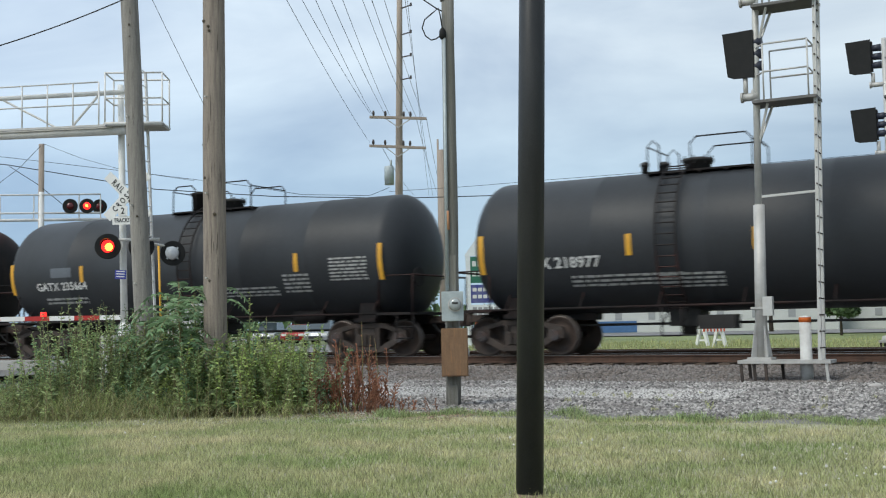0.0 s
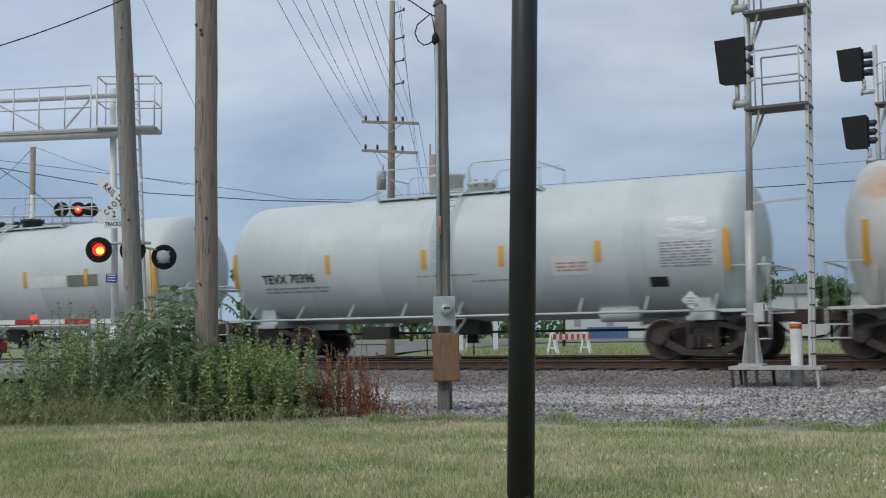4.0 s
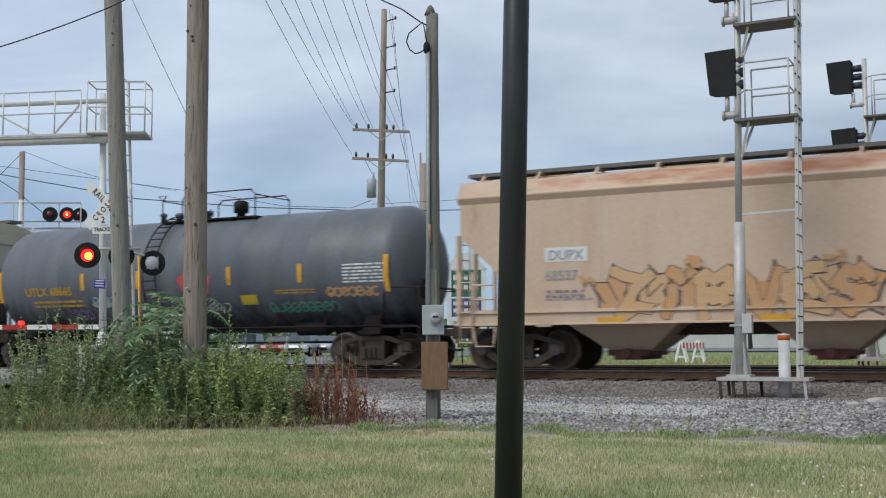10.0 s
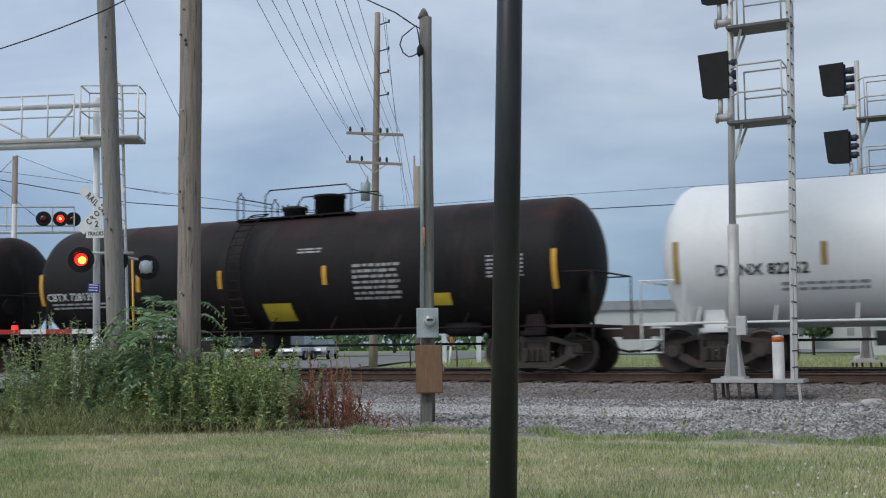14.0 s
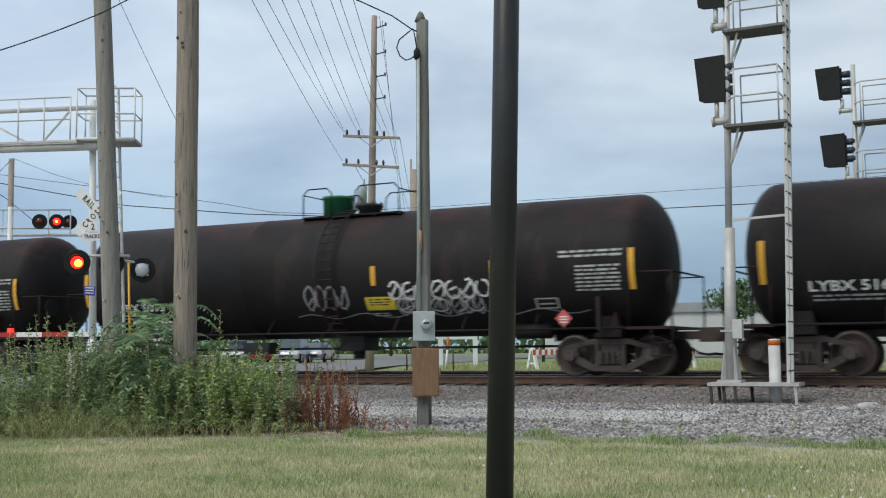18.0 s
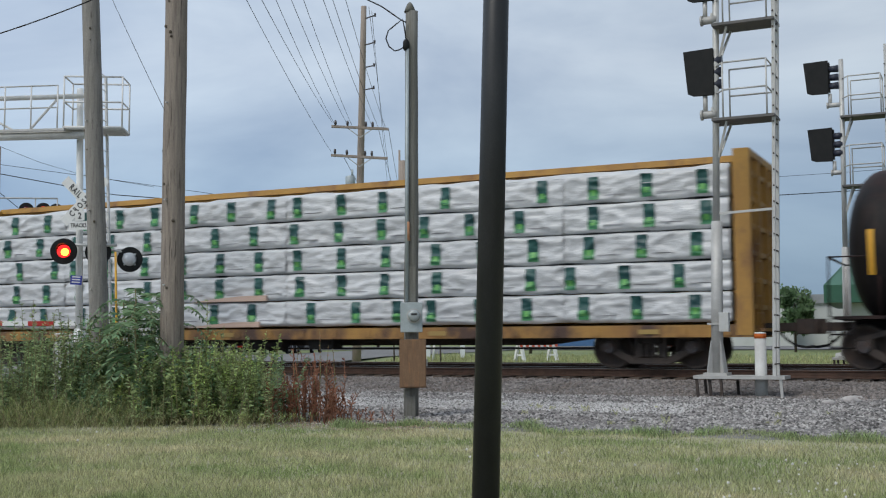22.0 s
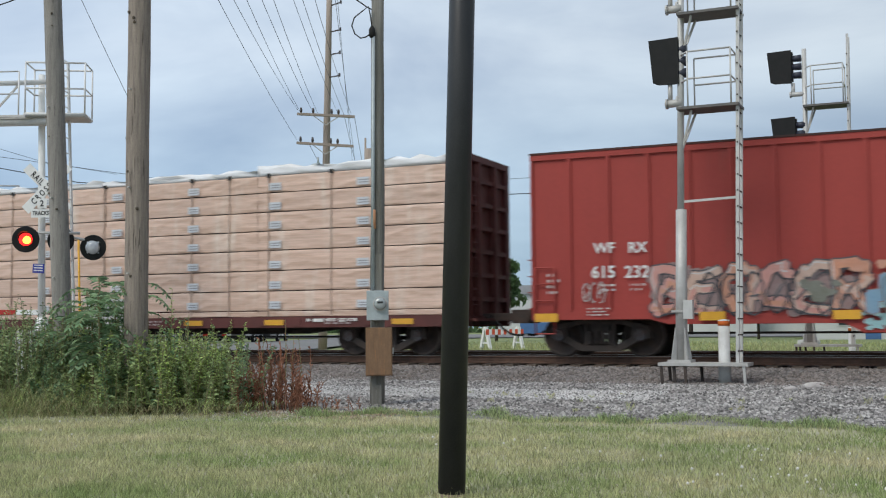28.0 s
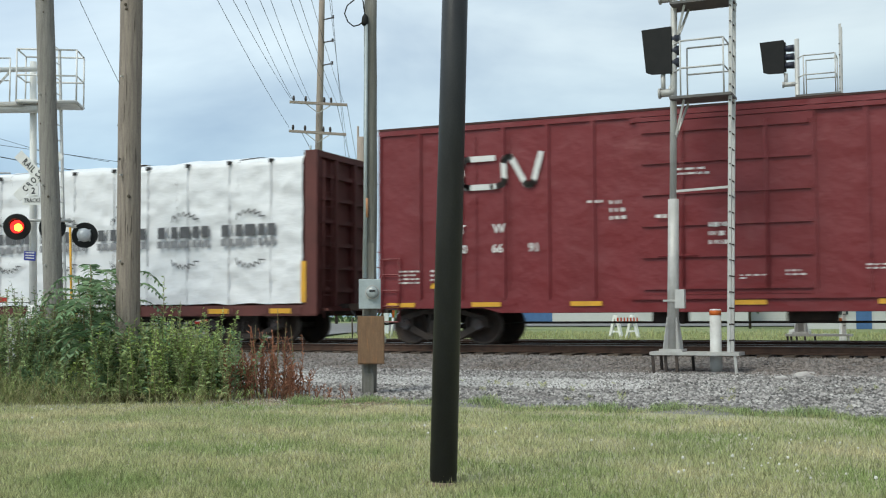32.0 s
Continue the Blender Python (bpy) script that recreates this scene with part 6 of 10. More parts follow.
# ---- boxcars ----
def boxcar(label, front, back, paint, top, sill, door, end_paint=None, ribs=8, corrugated=False, plug=False, roof="roof_grey", over=0.55, end_sheet="end_grime", end_top=None, end_ribs=7):
    """door: its two edges along the car."""
    car, half = freight_car("boxcar", label, "boxcar", front, back)
    L, W = half - over, 1.58
    bm = bmesh.new()
    box(bm, -L, L, -W, W, sill + 0.22, top - 0.05)
    part("car_body", bm, paint, car)
    for s in (-1, 1):
        bm = bmesh.new()
        poly = [(-L, sill + 0.26), (-L, sill + 0.05), (-L + 2.6, sill + 0.05), (-L + 3.0, sill - 0.06), (L - 3.0, sill - 0.06), (L - 2.6, sill + 0.05), (L, sill + 0.05), (L, sill + 0.26)]
        prism(bm, poly, s * W - 0.03, s * W + 0.03)
        part("side_sill", bm, paint, car)
        for i in range(ribs + 1):
            for a, b in ((-L, door[0]), (door[1], L)):
                x = a + (b - a) * i / ribs
                if ribs > 0 and (door[0] - 0.05 < x < door[1] + 0.05) and abs(x - door[0]) > 0.06 and abs(x - door[1]) > 0.06:
                    continue
                bm = bmesh.new()
                box(bm, max(-L, x - 0.04), min(L, x + 0.04), min(s * (W - 0.01), s * (W + 0.055)), max(s * (W - 0.01), s * (W + 0.055)), sill + 0.24, top - 0.16)
                part("side_rib", bm, paint, car)
        bm = bmesh.new()
        box(bm, -L - 0.02, L + 0.02, s * W - 0.05, s * W + 0.05, top - 0.18, top - 0.02)
        part("eave_rail", bm, paint, car)
        bm = bmesh.new()
        box(bm, -L - 0.03, L + 0.03, min(s * (W - 0.03), s * (W + 0.065)), max(s * (W - 0.03), s * (W + 0.065)), top - 0.055, top - 0.012)
        part("roof_edge", bm, "end_grime", car, "dark rolled roof edge")
    # door with its ribs
    bm = bmesh.new()
    y0 = -W - 0.055
    box(bm, door[0], door[1], y0, -W + 0.01, sill + 0.30, top - 0.30)
    d = part("sliding_door", bm, paint, car)
    bm = bmesh.new()
    if corrugated:
        n = 21
        for i in range(n):
            z = sill + 0.38 + (top - sill - 0.80) * i / (n - 1)
            box(bm, door[0] + 0.06, door[1] - 0.06, y0 - 0.035, y0 + 0.004, z - 0.045, z + 0.045)
    else:
        for i in range(6):
            z = sill + 0.45 + (top - sill - 0.95) * i / 5
            box(bm, door[0] + 0.05, door[1] - 0.05, y0 - 0.05, y0 + 0.004, z - 0.045, z + 0.045)
    part("door_rib", bm, paint, d)
    for x in ((door[0] + 0.9, door[1] - 0.9) if plug else (door[1] - 0.12,)):
        bm = bmesh.new()
        pipe(bm, [(x, y0 - 0.06, sill + 0.4), (x, y0 - 0.06, top - 0.4)], 0.025)
        part("lock_rod", bm, paint, d)
    bm = bmesh.new()
    pipe(bm, [(door[0] + 0.4, y0 - 0.05, sill + 1.1), (door[0] + 1.2, y0 - 0.05, sill + 1.1)], 0.02)
    part("door_pull", bm, paint, d)
    bm = bmesh.new()
    e2 = min(L, door[1] + (door[1] - door[0]))
    box(bm, door[0] - 0.2, e2, y0 - 0.03, -W, sill + 0.20, sill + 0.29)
    part("door_track", bm, paint, car)
    bm = bmesh.new()
    box(bm, door[0] - 0.2, e2, y0 - 0.02, -W, top - 0.29, top - 0.20)
    part("door_track", bm, paint, car)
    # roof, slightly peaked with cross seams
    bm = bmesh.new()
    a = [(-L - 0.03, -W - 0.03, top - 0.04), (-L - 0.03, 0, top + 0.10), (-L - 0.03, W + 0.03, top - 0.04)]
    v0, v1 = [bm.verts.new(p) for p in a], [bm.verts.new((-p[0], p[1], p[2])) for p in a]
    for i in range(2):
        bm.faces.new((v0[i], v0[i + 1], v1[i + 1], v1[i]))
    bm.faces.new((v0[2], v0[0], v1[0], v1[2]))
    bm.faces.new(v0)
    bm.faces.new(v1[::-1])
    r = part("roof", bm, roof, car)
    bm = bmesh.new()
    for i in range(15):
        x = -L + 2 * L * i / 14
        for s in (-1, 1):
            beam(bm, (x, s * (W + 0.02), top - 0.03), (x, 0, top + 0.11), 0.05)
    part("roof_seam", bm, roof, r)
    # ends with deep horizontal corrugations
    for s in (-1, 1):
        xe = s * L
        # sheet coloured for the shade between the ribs, except where it matches the paint
        bm = bmesh.new()
        box(bm, min(xe, xe + s * 0.008), max(xe, xe + s * 0.008), -W + 0.13, W - 0.13, sill + 0.3, top - 0.12)
        part("end_sheet", bm, end_sheet, car, "pressed steel end sheet")
        for i in range(end_ribs):
            z = sill + 0.62 + (top - sill - 1.25) * i / (end_ribs - 1)
            bm = bmesh.new()
            prof = [(xe, z - 0.13), (xe + s * 0.065, z - 0.05), (xe + s * 0.065, z + 0.05), (xe, z + 0.13)]
            prism(bm, prof, -W + 0.10, W - 0.10)
            part("end_rib", bm, end_paint or paint, car)
        bm = bmesh.new()
        box(bm, min(xe, xe + s * 0.05), max(xe, xe + s * 0.05), -W + 0.10, W - 0.10, top - 0.42, top - 0.08)
        part("end_top_sheet", bm, end_top or paint, car)
        for y in (-W + 0.06, W - 0.06):
            bm = bmesh.new()
            box(bm, xe - 0.03, xe + s * 0.07 if s > 0 else xe + 0.03, y - 0.06, y + 0.06, sill + 0.2, top - 0.05)
            part("corner_post", bm, end_paint or paint, car)
        bm = bmesh.new()
        box(bm, min(xe, xe + s * 0.12), max(xe, xe + s * 0.12), -1.3, 1.3, sill + 0.05, sill + 0.28)
        part("end_beam", bm, end_paint or paint, car)
        bm = bmesh.new()
        for yy, xa, xb in ((-W - 0.07, s * (L - 0.08), s * (L - 0.52)),):
            for z in [sill - 0.25 + 0.36 * i for i in range(5)]:
                tube(bm, (xa, yy, z), (xb, yy, z), 0.016, n=5)
            for xx in (xa, xb):
                pipe(bm, [(xx, yy, sill - 0.25), (xx, yy, sill + 1.2)], 0.02)
        for z in [sill + 0.3 + 0.36 * i for i in range(4)]:
            tube(bm, (s * (L + 0.15), -W + 0.15, z), (s * (L + 0.15), -W + 0.6, z), 0.016, n=5)
        box(bm, min(s * L, s * (L + 0.3)), max(s * L, s * (L + 0.3)), -0.9, 0.9, sill + 0.30, sill + 0.33)
        part("ladder", bm, end_paint or paint, car)
    bm = bmesh.new()
    lathe(bm, [(-0.02, 0.27), (0.02, 0.27)], "x", 18)
    part("brake_wheel", bm, "steel_dark", car, m=pose(L + 0.22, -0.7, sill + 1.5))
    bm = bmesh.new()
    box(bm, -half + 0.8, half - 0.8, -0.18, 0.18, 0.72, 1.0)
    box(bm, -1.6, -0.9, -0.9, -0.4, 0.5, 0.8)
    tube(bm, (1.2, -0.8, 0.66), (2.2, -0.8, 0.66), 0.17, n=12)
    pipe(bm, [(-L + 2.6, -0.4, 0.5), (L - 2.6, -0.4, 0.5)], 0.025)
    part("underframe", bm, "bogie", car)
    bogies(car, L - 1.35, half)
    return car, half, L


def strips(c, xs, z, w, y, mat="yellow", h=0.13):
    for x in xs:
        bm = bmesh.new()
        face(bm, [(x, 0, z), (x + w, 0, z), (x + w, 0, z + h), (x, 0, z + h)])
        flat_paint(c, "reflective_stripe", bm, mat, y, "yellow reflective strip")


def boxcars():
    y = -1.64
    c, h, L = boxcar("faded rose-red boxcar with a corrugated door and white tags", -368.95, -389.25, "box_rose", 4.36, 0.72, (-1.68, 1.54), ribs=9, corrugated=True, over=0.72)
    graffiti(c, 2.31, 1.0, 3.5, 1.22, "BERK", ["spray_blush"], "spray_pale", y, 21, 0.014, 0.26, None, 0.05, 0.06)
    scrawl(c, 2.4, 1.02, 3.4, 1.1, 6, "spray_dirty", y - 0.014, 29, 0.022)
    graffiti(c, 6.12, 1.0, 2.45, 1.18, "CULA", ["box_rose"], "spray_pale", y, 22, 0.014, 0.30, None, 0.05, 0.05)
    scrawl(c, 6.2, 1.1, 2.3, 0.9, 5, "spray_dirty", y - 0.014, 28, 0.03)
    cloud(c, [(-7.3, 1.25, 0.9, 0.35), (-5.6, 1.2, 0.7, 0.3)], "spray_blush", y, 23)
    scrawl(c, -8.3, 0.95, 4.0, 1.0, 7, "spray_pale", y - 0.005, 26, 0.03)
    scrawl(c, -8.2, 0.95, 3.8, 0.8, 6, "spray_dirty", y - 0.008, 27, 0.03)
    scrawl(c, -3.2, 1.0, 3.0, 0.8, 5, "spray_dirty", y - 0.06, 24, 0.05)
    panel(c, 7.05, 7.44, 1.29, 1.53, y - 0.02, "placard_white", "data_panel")
    strips(c, (-9.0, -5.9, 3.21, 6.2, 8.85), 1.02, 0.52, y - 0.016, h=0.15)
    c, h, L = boxcar("bright red boxcar with a corrugated door and dense graffiti", -389.25, -410.25, "box_red", 4.48, 0.75, (-1.95, 1.28), ribs=9, corrugated=True, over=0.75)
    side_text(c, "WF", -8.34, 2.22, 0.31, "letter_white", y)
    side_text(c, "RX", -7.59, 2.21, 0.31, "letter_white", y)
    side_text(c, "615", -8.40, 1.69, 0.36, "letter_white", y)
    side_text(c, "232", -7.67, 1.68, 0.36, "letter_white", y)
    chips(c, y, ((-8.2, 1.35, 0.4, 0.2, 2), (-7.55, 1.35, 0.35, 0.2, 2), (-8.5, 0.85, 0.5, 0.2, 3), (-9.4, 1.3, 0.3, 0.5, 4)), 30, "spray_pale")
    scrawl(c, -8.6, 1.15, 0.5, 0.45, 3, "spray_pale", y - 0.004, 31, 0.03)
    bm = bmesh.new()
    prism(bm, [(-3.3, 0.688), (-2.95, 0.50), (3.4, 0.50), (3.7, 0.688)], -1.61, -1.55)
    part("door_sill", bm, "box_red", c)
    rng = random.Random(91)
    for k in range(14):
        bm = bmesh.new()
        x0 = -2.4 + 0.88 * k
        z0, z1 = 4.50 + rng.uniform(0, 0.05), 4.50 + rng.uniform(0, 0.05)
        lift = 0.10 * math.exp(-((x0 - 0.3) / 1.3) ** 2)
        if x0 + 0.9 < L:
            poly = [(x0, z0 - 0.03), (x0 + 0.93, z1 - 0.03), (x0 + 0.93, z1 + lift), (x0 + 0.5, z0 + lift + rng.uniform(-0.01, 0.05)), (x0, z0 + lift)]
            prism(bm, poly, -1.65, -1.0)
            part("roof_sheet", bm, "roof_torn", c, "loose bleached sheet of roof metal")
    cloud(c, [(-2.7 + 0.35 * k, 0.73, 0.3, 0.14) for k in range(12)], "spray_ice", y, 93)
    cloud(c, [(-1.9 + 0.9 * k, 0.72, 0.3, 0.10) for k in range(4)], "spray_sky", y - 0.004, 94)
    cloud(c, [(-6.3, 1.4, 0.7, 0.42), (-5.0, 1.4, 0.8, 0.40), (-3.9, 1.3, 0.7, 0.38)], "spray_dirty", y, 21)
    graffiti(c, -7.1, 0.9, 4.3, 1.0, "BEOCER", ["spray_blush", "spray_tan", "spray_salmon"], "spray_dark", y - 0.004, 25, 0.03, 0.24, "spray_pale", 0.05, 0.1)
    scrawl(c, -7.0, 0.85, 4.0, 0.9, 9, "spray_dark", y - 0.038, 62, 0.035)
    cloud(c, [(-3.75, 1.35, 0.35, 0.18)], "spray_olive", y - 0.042, 63)
    cloud(c, [(-2.4, 1.75, 0.7, 0.16), (-0.6, 1.65, 1.5, 0.16), (1.0, 1.5, 0.7, 0.25)], "spray_salmon", y - 0.07, 22)
    cloud(c, [(-1.2, 0.86, 1.6, 0.13), (0.8, 0.88, 1.0, 0.13), (-2.2, 1.1, 0.5, 0.22), (0.1, 1.3, 1.5, 0.16)], "spray_ice", y - 0.074, 64)
    cloud(c, [(-1.6, 1.35, 0.7, 0.12), (0.6, 1.15, 0.8, 0.10), (1.2, 1.55, 0.4, 0.12)], "spray_tan", y - 0.078, 23)
    graffiti(c, -2.8, 0.8, 4.4, 0.85, "KEARS", ["spray_sky", "spray_blush", "spray_sky"], "spray_dirty", y - 0.084, 26, 0.02, 0.26, None, 0.15, 0.2)
    scrawl(c, -2.6, 0.8, 4.2, 0.9, 12, "spray_olive", y - 0.112, 68, 0.03)
    cloud(c, [(2.6, 1.5, 0.9, 0.45), (4.2, 1.5, 0.9, 0.48), (5.8, 1.55, 0.9, 0.48), (7.2, 1.5, 0.8, 0.42)], "spray_dirty", y, 28)
    graffiti(c, 1.7, 0.98, 6.3, 1.15, "WEKMORAB", ["spray_tan", "spray_blush", "spray_salmon", "spray_tan"], "spray_dark", y - 0.004, 27, 0.03, 0.27, "spray_pale", 0.08, 0.1)
    scrawl(c, 1.7, 1.0, 6.2, 1.1, 15, "spray_pale", y - 0.036, 65, 0.03)
    scrawl(c, 1.7, 0.95, 6.0, 1.0, 12, "spray_dark", y - 0.040, 67, 0.035)
    strips(c, (-9.67, -6.1, -3.5, 0.4, 4.2, 8.3), 0.76, 0.52, y - 0.05, h=0.18)
    c, h, L = boxcar("oxide-red high boxcar with a pale blue tag", -435.6, -452.95, "box_brown_red", 5.08, 0.66, (-1.65, 1.9), ribs=5, plug=True, roof="end_grime", over=0.83, end_sheet="end_oxide", end_top="end_worn")
    side_text(c, "CN 406334", -6.93, 2.28, 0.42, "letter_bright", y - 0.012)
    rng = random.Random(77)
    for k, mat in enumerate(("spray_pale", "spray_dirty", "spray_ice", "letter_white", "navy", "spray_pale")):
        bm = bmesh.new()
        for q in range(14):
            dab(bm, max(-7.4, min(-3.5, rng.gauss(-5.6, 1.0))), max(0.85, min(2.7, rng.gauss(1.65, 0.45))), rng.uniform(0.025, 0.10), -0.0004 * k - 0.00002 * q, 8)
        flat_paint(c, "paint_chip", bm, mat, y - 0.012, "scattered chips and stickers")
    cloud(c, [(-3.95, 1.78, 0.16, 0.16), (-5.5, 1.05, 0.2, 0.1), (-6.1, 2.1, 0.2, 0.12)], "spray_ice", y - 0.004, 78)
    cloud(c, [(-5.35, 2.02, 0.28, 0.08)], "navy", y - 0.006, 79)
    chips(c, y - 0.075, ((-1.4, 2.75, 0.5, 0.45, 3), (-0.6, 2.95, 0.9, 0.25, 2), (0.6, 3.0, 0.9, 0.25, 2), (-1.4, 2.2, 0.5, 0.25, 2), (-0.6, 2.25, 1.1, 0.2, 2), (0.2, 1.7, 0.5, 0.5, 4), (0.9, 1.1, 0.8, 0.2, 2), (-1.2, 1.2, 0.8, 0.2, 2)), 40)
    chips(c, y - 0.004, ((-6.9, 1.6, 0.5, 0.35, 4), (-5.6, 1.45, 0.5, 0.3, 2), (-3.4, 1.85, 0.9, 0.12, 1), (-2.7, 3.0, 0.4, 0.25, 2), (-5.0, 1.75, 1.2, 0.2, 2), (-6.6, 1.4, 0.9, 0.3, 3), (-3.0, 2.6, 0.4, 0.3, 2)), 50)
    graffiti(c, 3.25, 0.80, 3.5, 1.25, "AUAL", ["spray_ice"], "spray_ice", y, 28, 0.02, 0.36, None, 0.08, 0.07)
    cloud(c, [(4.8, 1.0, 1.4, 0.14), (3.5, 1.0, 0.3, 0.3)], "spray_ice", y - 0.014, 29)
    cloud(c, [(5.75, 1.45, 0.14, 0.4), (3.2, 1.7, 0.2, 0.2)], "spray_tan", y - 0.016, 30)
    panel(c, 6.26, 7.19, 1.09, 1.49, y - 0.018, "navy", "paint_patch", "dark blue paint patch")
    panel(c, -7.0, -5.9, 1.09, 1.49, y, "navy", "paint_patch", "dark blue paint patch")
    panel(c, 6.45, 6.97, 1.17, 1.34, y - 0.024, "spray_tan", "data_panel")
    panel(c, -6.8, -6.28, 1.17, 1.34, y - 0.006, "spray_tan", "data_panel")
    for x in (-5.2, -2.3, 3.0, 5.1):
        panel(c, x, x + 0.17, 1.10, 1.55, y - 0.02, "yellow", "reflective_stripe")
    panel(c, -0.54, -0.36, 1.41, 1.88, y - 0.06, "yellow", "reflective_stripe")
    for x in (-7.8, 7.68):
        panel(c, x, x + 0.18, 1.0, 1.92, y, "yellow", "reflective_stripe")
    c, h, L = boxcar("maroon high boxcar with a white emblem and small stencils", -453.6, -470.9, "box_maroon", 5.02, 0.78, (-1.65, 1.85), end_sheet="box_maroon", end_top="end_pale", end_ribs=5, ribs=6, plug=True, roof="end_grime", over=0.83)
    # the emblem: one thick white ribbon
    bm = bmesh.new()
    def arc(cx, cz, r, a0, a1, n=7):
        return [(cx + r * math.cos(radians(a0 + (a1 - a0) * i / n)), cz + r * math.sin(radians(a0 + (a1 - a0) * i / n))) for i in range(n + 1)]
    pts = [(-4.95, 4.17)] + arc(-5.55, 3.98, 0.19, 90, 180) + arc(-5.55, 3.72, 0.19, 180, 270) + [(-5.0, 3.53)] + arc(-4.86, 3.70, 0.16, 270, 350) + arc(-4.60, 4.06, 0.12, 170, 60) + arc(-4.12, 3.66, 0.12, 220, 330) + [(-3.84, 4.22)]
    outline(bm, pts, 0.13)
    flat_paint(c, "emblem", bm, "letter_white", y, "white ribbon emblem")
    side_text(c, "GT", -6.02, 2.50, 0.28, "letter_white", y)
    side_text(c, "W", -4.98, 2.50, 0.28, "letter_white", y)
    for k, txt in enumerate(("40", "66", "91")):
        side_text(c, txt, -5.87 + 0.86 * k, 2.06, 0.27, "letter_white", y)
    chips(c, y, ( (-7.3, 1.35, 0.5, 0.35, 4), (-6.5, 1.3, 0.5, 0.4, 4), (-2.8, 3.0, 0.4, 0.12, 1), (-2.3, 2.6, 0.35, 0.5, 3), (2.8, 1.5, 0.7, 0.14, 2), (5.0, 2.15, 0.4, 0.12, 2), (6.0, 2.15, 0.5, 0.12, 2), (6.1, 1.5, 0.45, 0.25, 2), (6.0, 0.95, 0.6, 0.15, 2)), 60)
    chips(c, y - 0.075, ((-0.9, 3.5, 0.7, 0.2, 2), (-0.2, 2.0, 0.4, 0.55, 3), (0.4, 1.35, 0.5, 0.12, 2), (1.3, 1.4, 0.4, 0.15, 2), (-1.3, 2.6, 0.5, 0.15, 1)), 70)
    strips(c, (-7.6, -5.5, -3.2, 0.2, 3.0, 4.9, 6.9), 0.86, 0.7, y, h=0.10)
    strips(c, (-6.5, 6.1), 1.28, 0.5, y, h=0.12)
    for x in (4.6, 5.6, 6.6, 7.4, -4.6, -5.4):
        panel(c, x - 0.015, x + 0.015, 1.2, 4.7, y + 0.03, "box_maroon", "side_rib")


boxcars()


# ---- centre-beam flat cars with packaged lumber ----
def centrebeam(label, front, back, paint, deck=0.92, top=4.74):
    car, half = freight_car("centrebeam_car", label, "flat car", front, back)
    L, W = half - 0.95, 1.42
    bm = bmesh.new()
    box(bm, -L, L, -W + 0.02, W - 0.02, deck - 0.06, deck)
    part("deck", bm, paint, car)
    for s in (-1, 1):
        bm = bmesh.new()
        box(bm, -L, L, s * W - 0.03, s * W + 0.03, deck - 0.24, deck + 0.02)
        for k in range(24):
            x = -L + 0.5 + (2 * L - 1.0) * k / 23
            box(bm, x - 0.09, x + 0.09, s * W - 0.05, s * W + 0.05, deck - 0.20, deck - 0.04)
        part("side_sill", bm, paint, car)
    bm = bmesh.new()
    prism(bm, [(-half + 0.8, 0.95), (-half + 0.8, 0.72), (-L + 3.6, 0.70), (-L + 5.0, 0.52), (L - 5.0, 0.52), (L - 3.6, 0.70), (half - 0.8, 0.72), (half - 0.8, 0.95)], -0.22, 0.22)
    part("centre_sill", bm, "bogie", car)
    bm = bmesh.new()
    box(bm, -L + 0.3, L - 0.3, -0.26, 0.26, top - 0.14, top)
    box(bm, -L + 0.3, L - 0.3, -0.05, 0.05, deck, top - 0.14)
    part("centre_beam", bm, paint, car)
    # end bulkheads
    for s in (-1, 1):
        bm = bmesh.new()
        xe = s * (L - 0.16)
        box(bm, xe - 0.05, xe + 0.05, -W + 0.1, W - 0.1, deck, top - 0.1)
        b = part("bulkhead", bm, paint, car)
        bm = bmesh.new()
        for y in (-W + 0.06, W - 0.06):
            box(bm, xe - 0.17, xe + 0.17, y - 0.1, y + 0.1, deck - 0.2, top - 0.05)
        box(bm, xe - 0.17, xe + 0.17, -W + 0.16, W - 0.16, top - 0.2, top - 0.05)
        for y in (-0.5, 0.5):
            box(bm, min(xe, xe + s * 0.2), max(xe, xe + s * 0.2), y - 0.06, y + 0.06, deck, top - 0.2)
        for i in range(6):
            z = deck + 0.4 + i * 0.56
            box(bm, min(xe, xe + s * 0.15), max(xe, xe + s * 0.15), -W + 0.16, W - 0.16, z - 0.05, z + 0.05)
        part("bulkhead_frame", bm, paint, b)
        bm = bmesh.new()
        for xx in (xe + s * 0.22, ):
            for y in (-1.2, -0.8):
                pipe(bm, [(xx, y, deck - 0.3), (xx, y, top - 0.3)], 0.02)
            for i in range(10):
                tube(bm, (xx, -1.2, deck - 0.1 + 0.36 * i), (xx, -0.8, deck - 0.1 + 0.36 * i), 0.015, n=5)
        part("ladder", bm, paint, b)
        bm = bmesh.new()
        box(bm, min(xe, s * (half - 0.75)), max(xe, s * (half - 0.75)), -1.2, 1.2, deck - 0.12, deck - 0.06)
        part("end_platform", bm, paint, car)
    bm = bmesh.new()
    tube(bm, (-1.5, -0.8, 0.6), (-0.4, -0.8, 0.6), 0.2, n=12)
    box(bm, 0.4, 1.1, -1.0, -0.5, 0.45, 0.72)
    pipe(bm, [(-L + 3, -0.5, 0.45), (L - 3, -0.5, 0.45)], 0.025)
    part("brake_gear", bm, "steel_dark", car)
    bogies(car, L - 2.25, half)
    return car, half, L


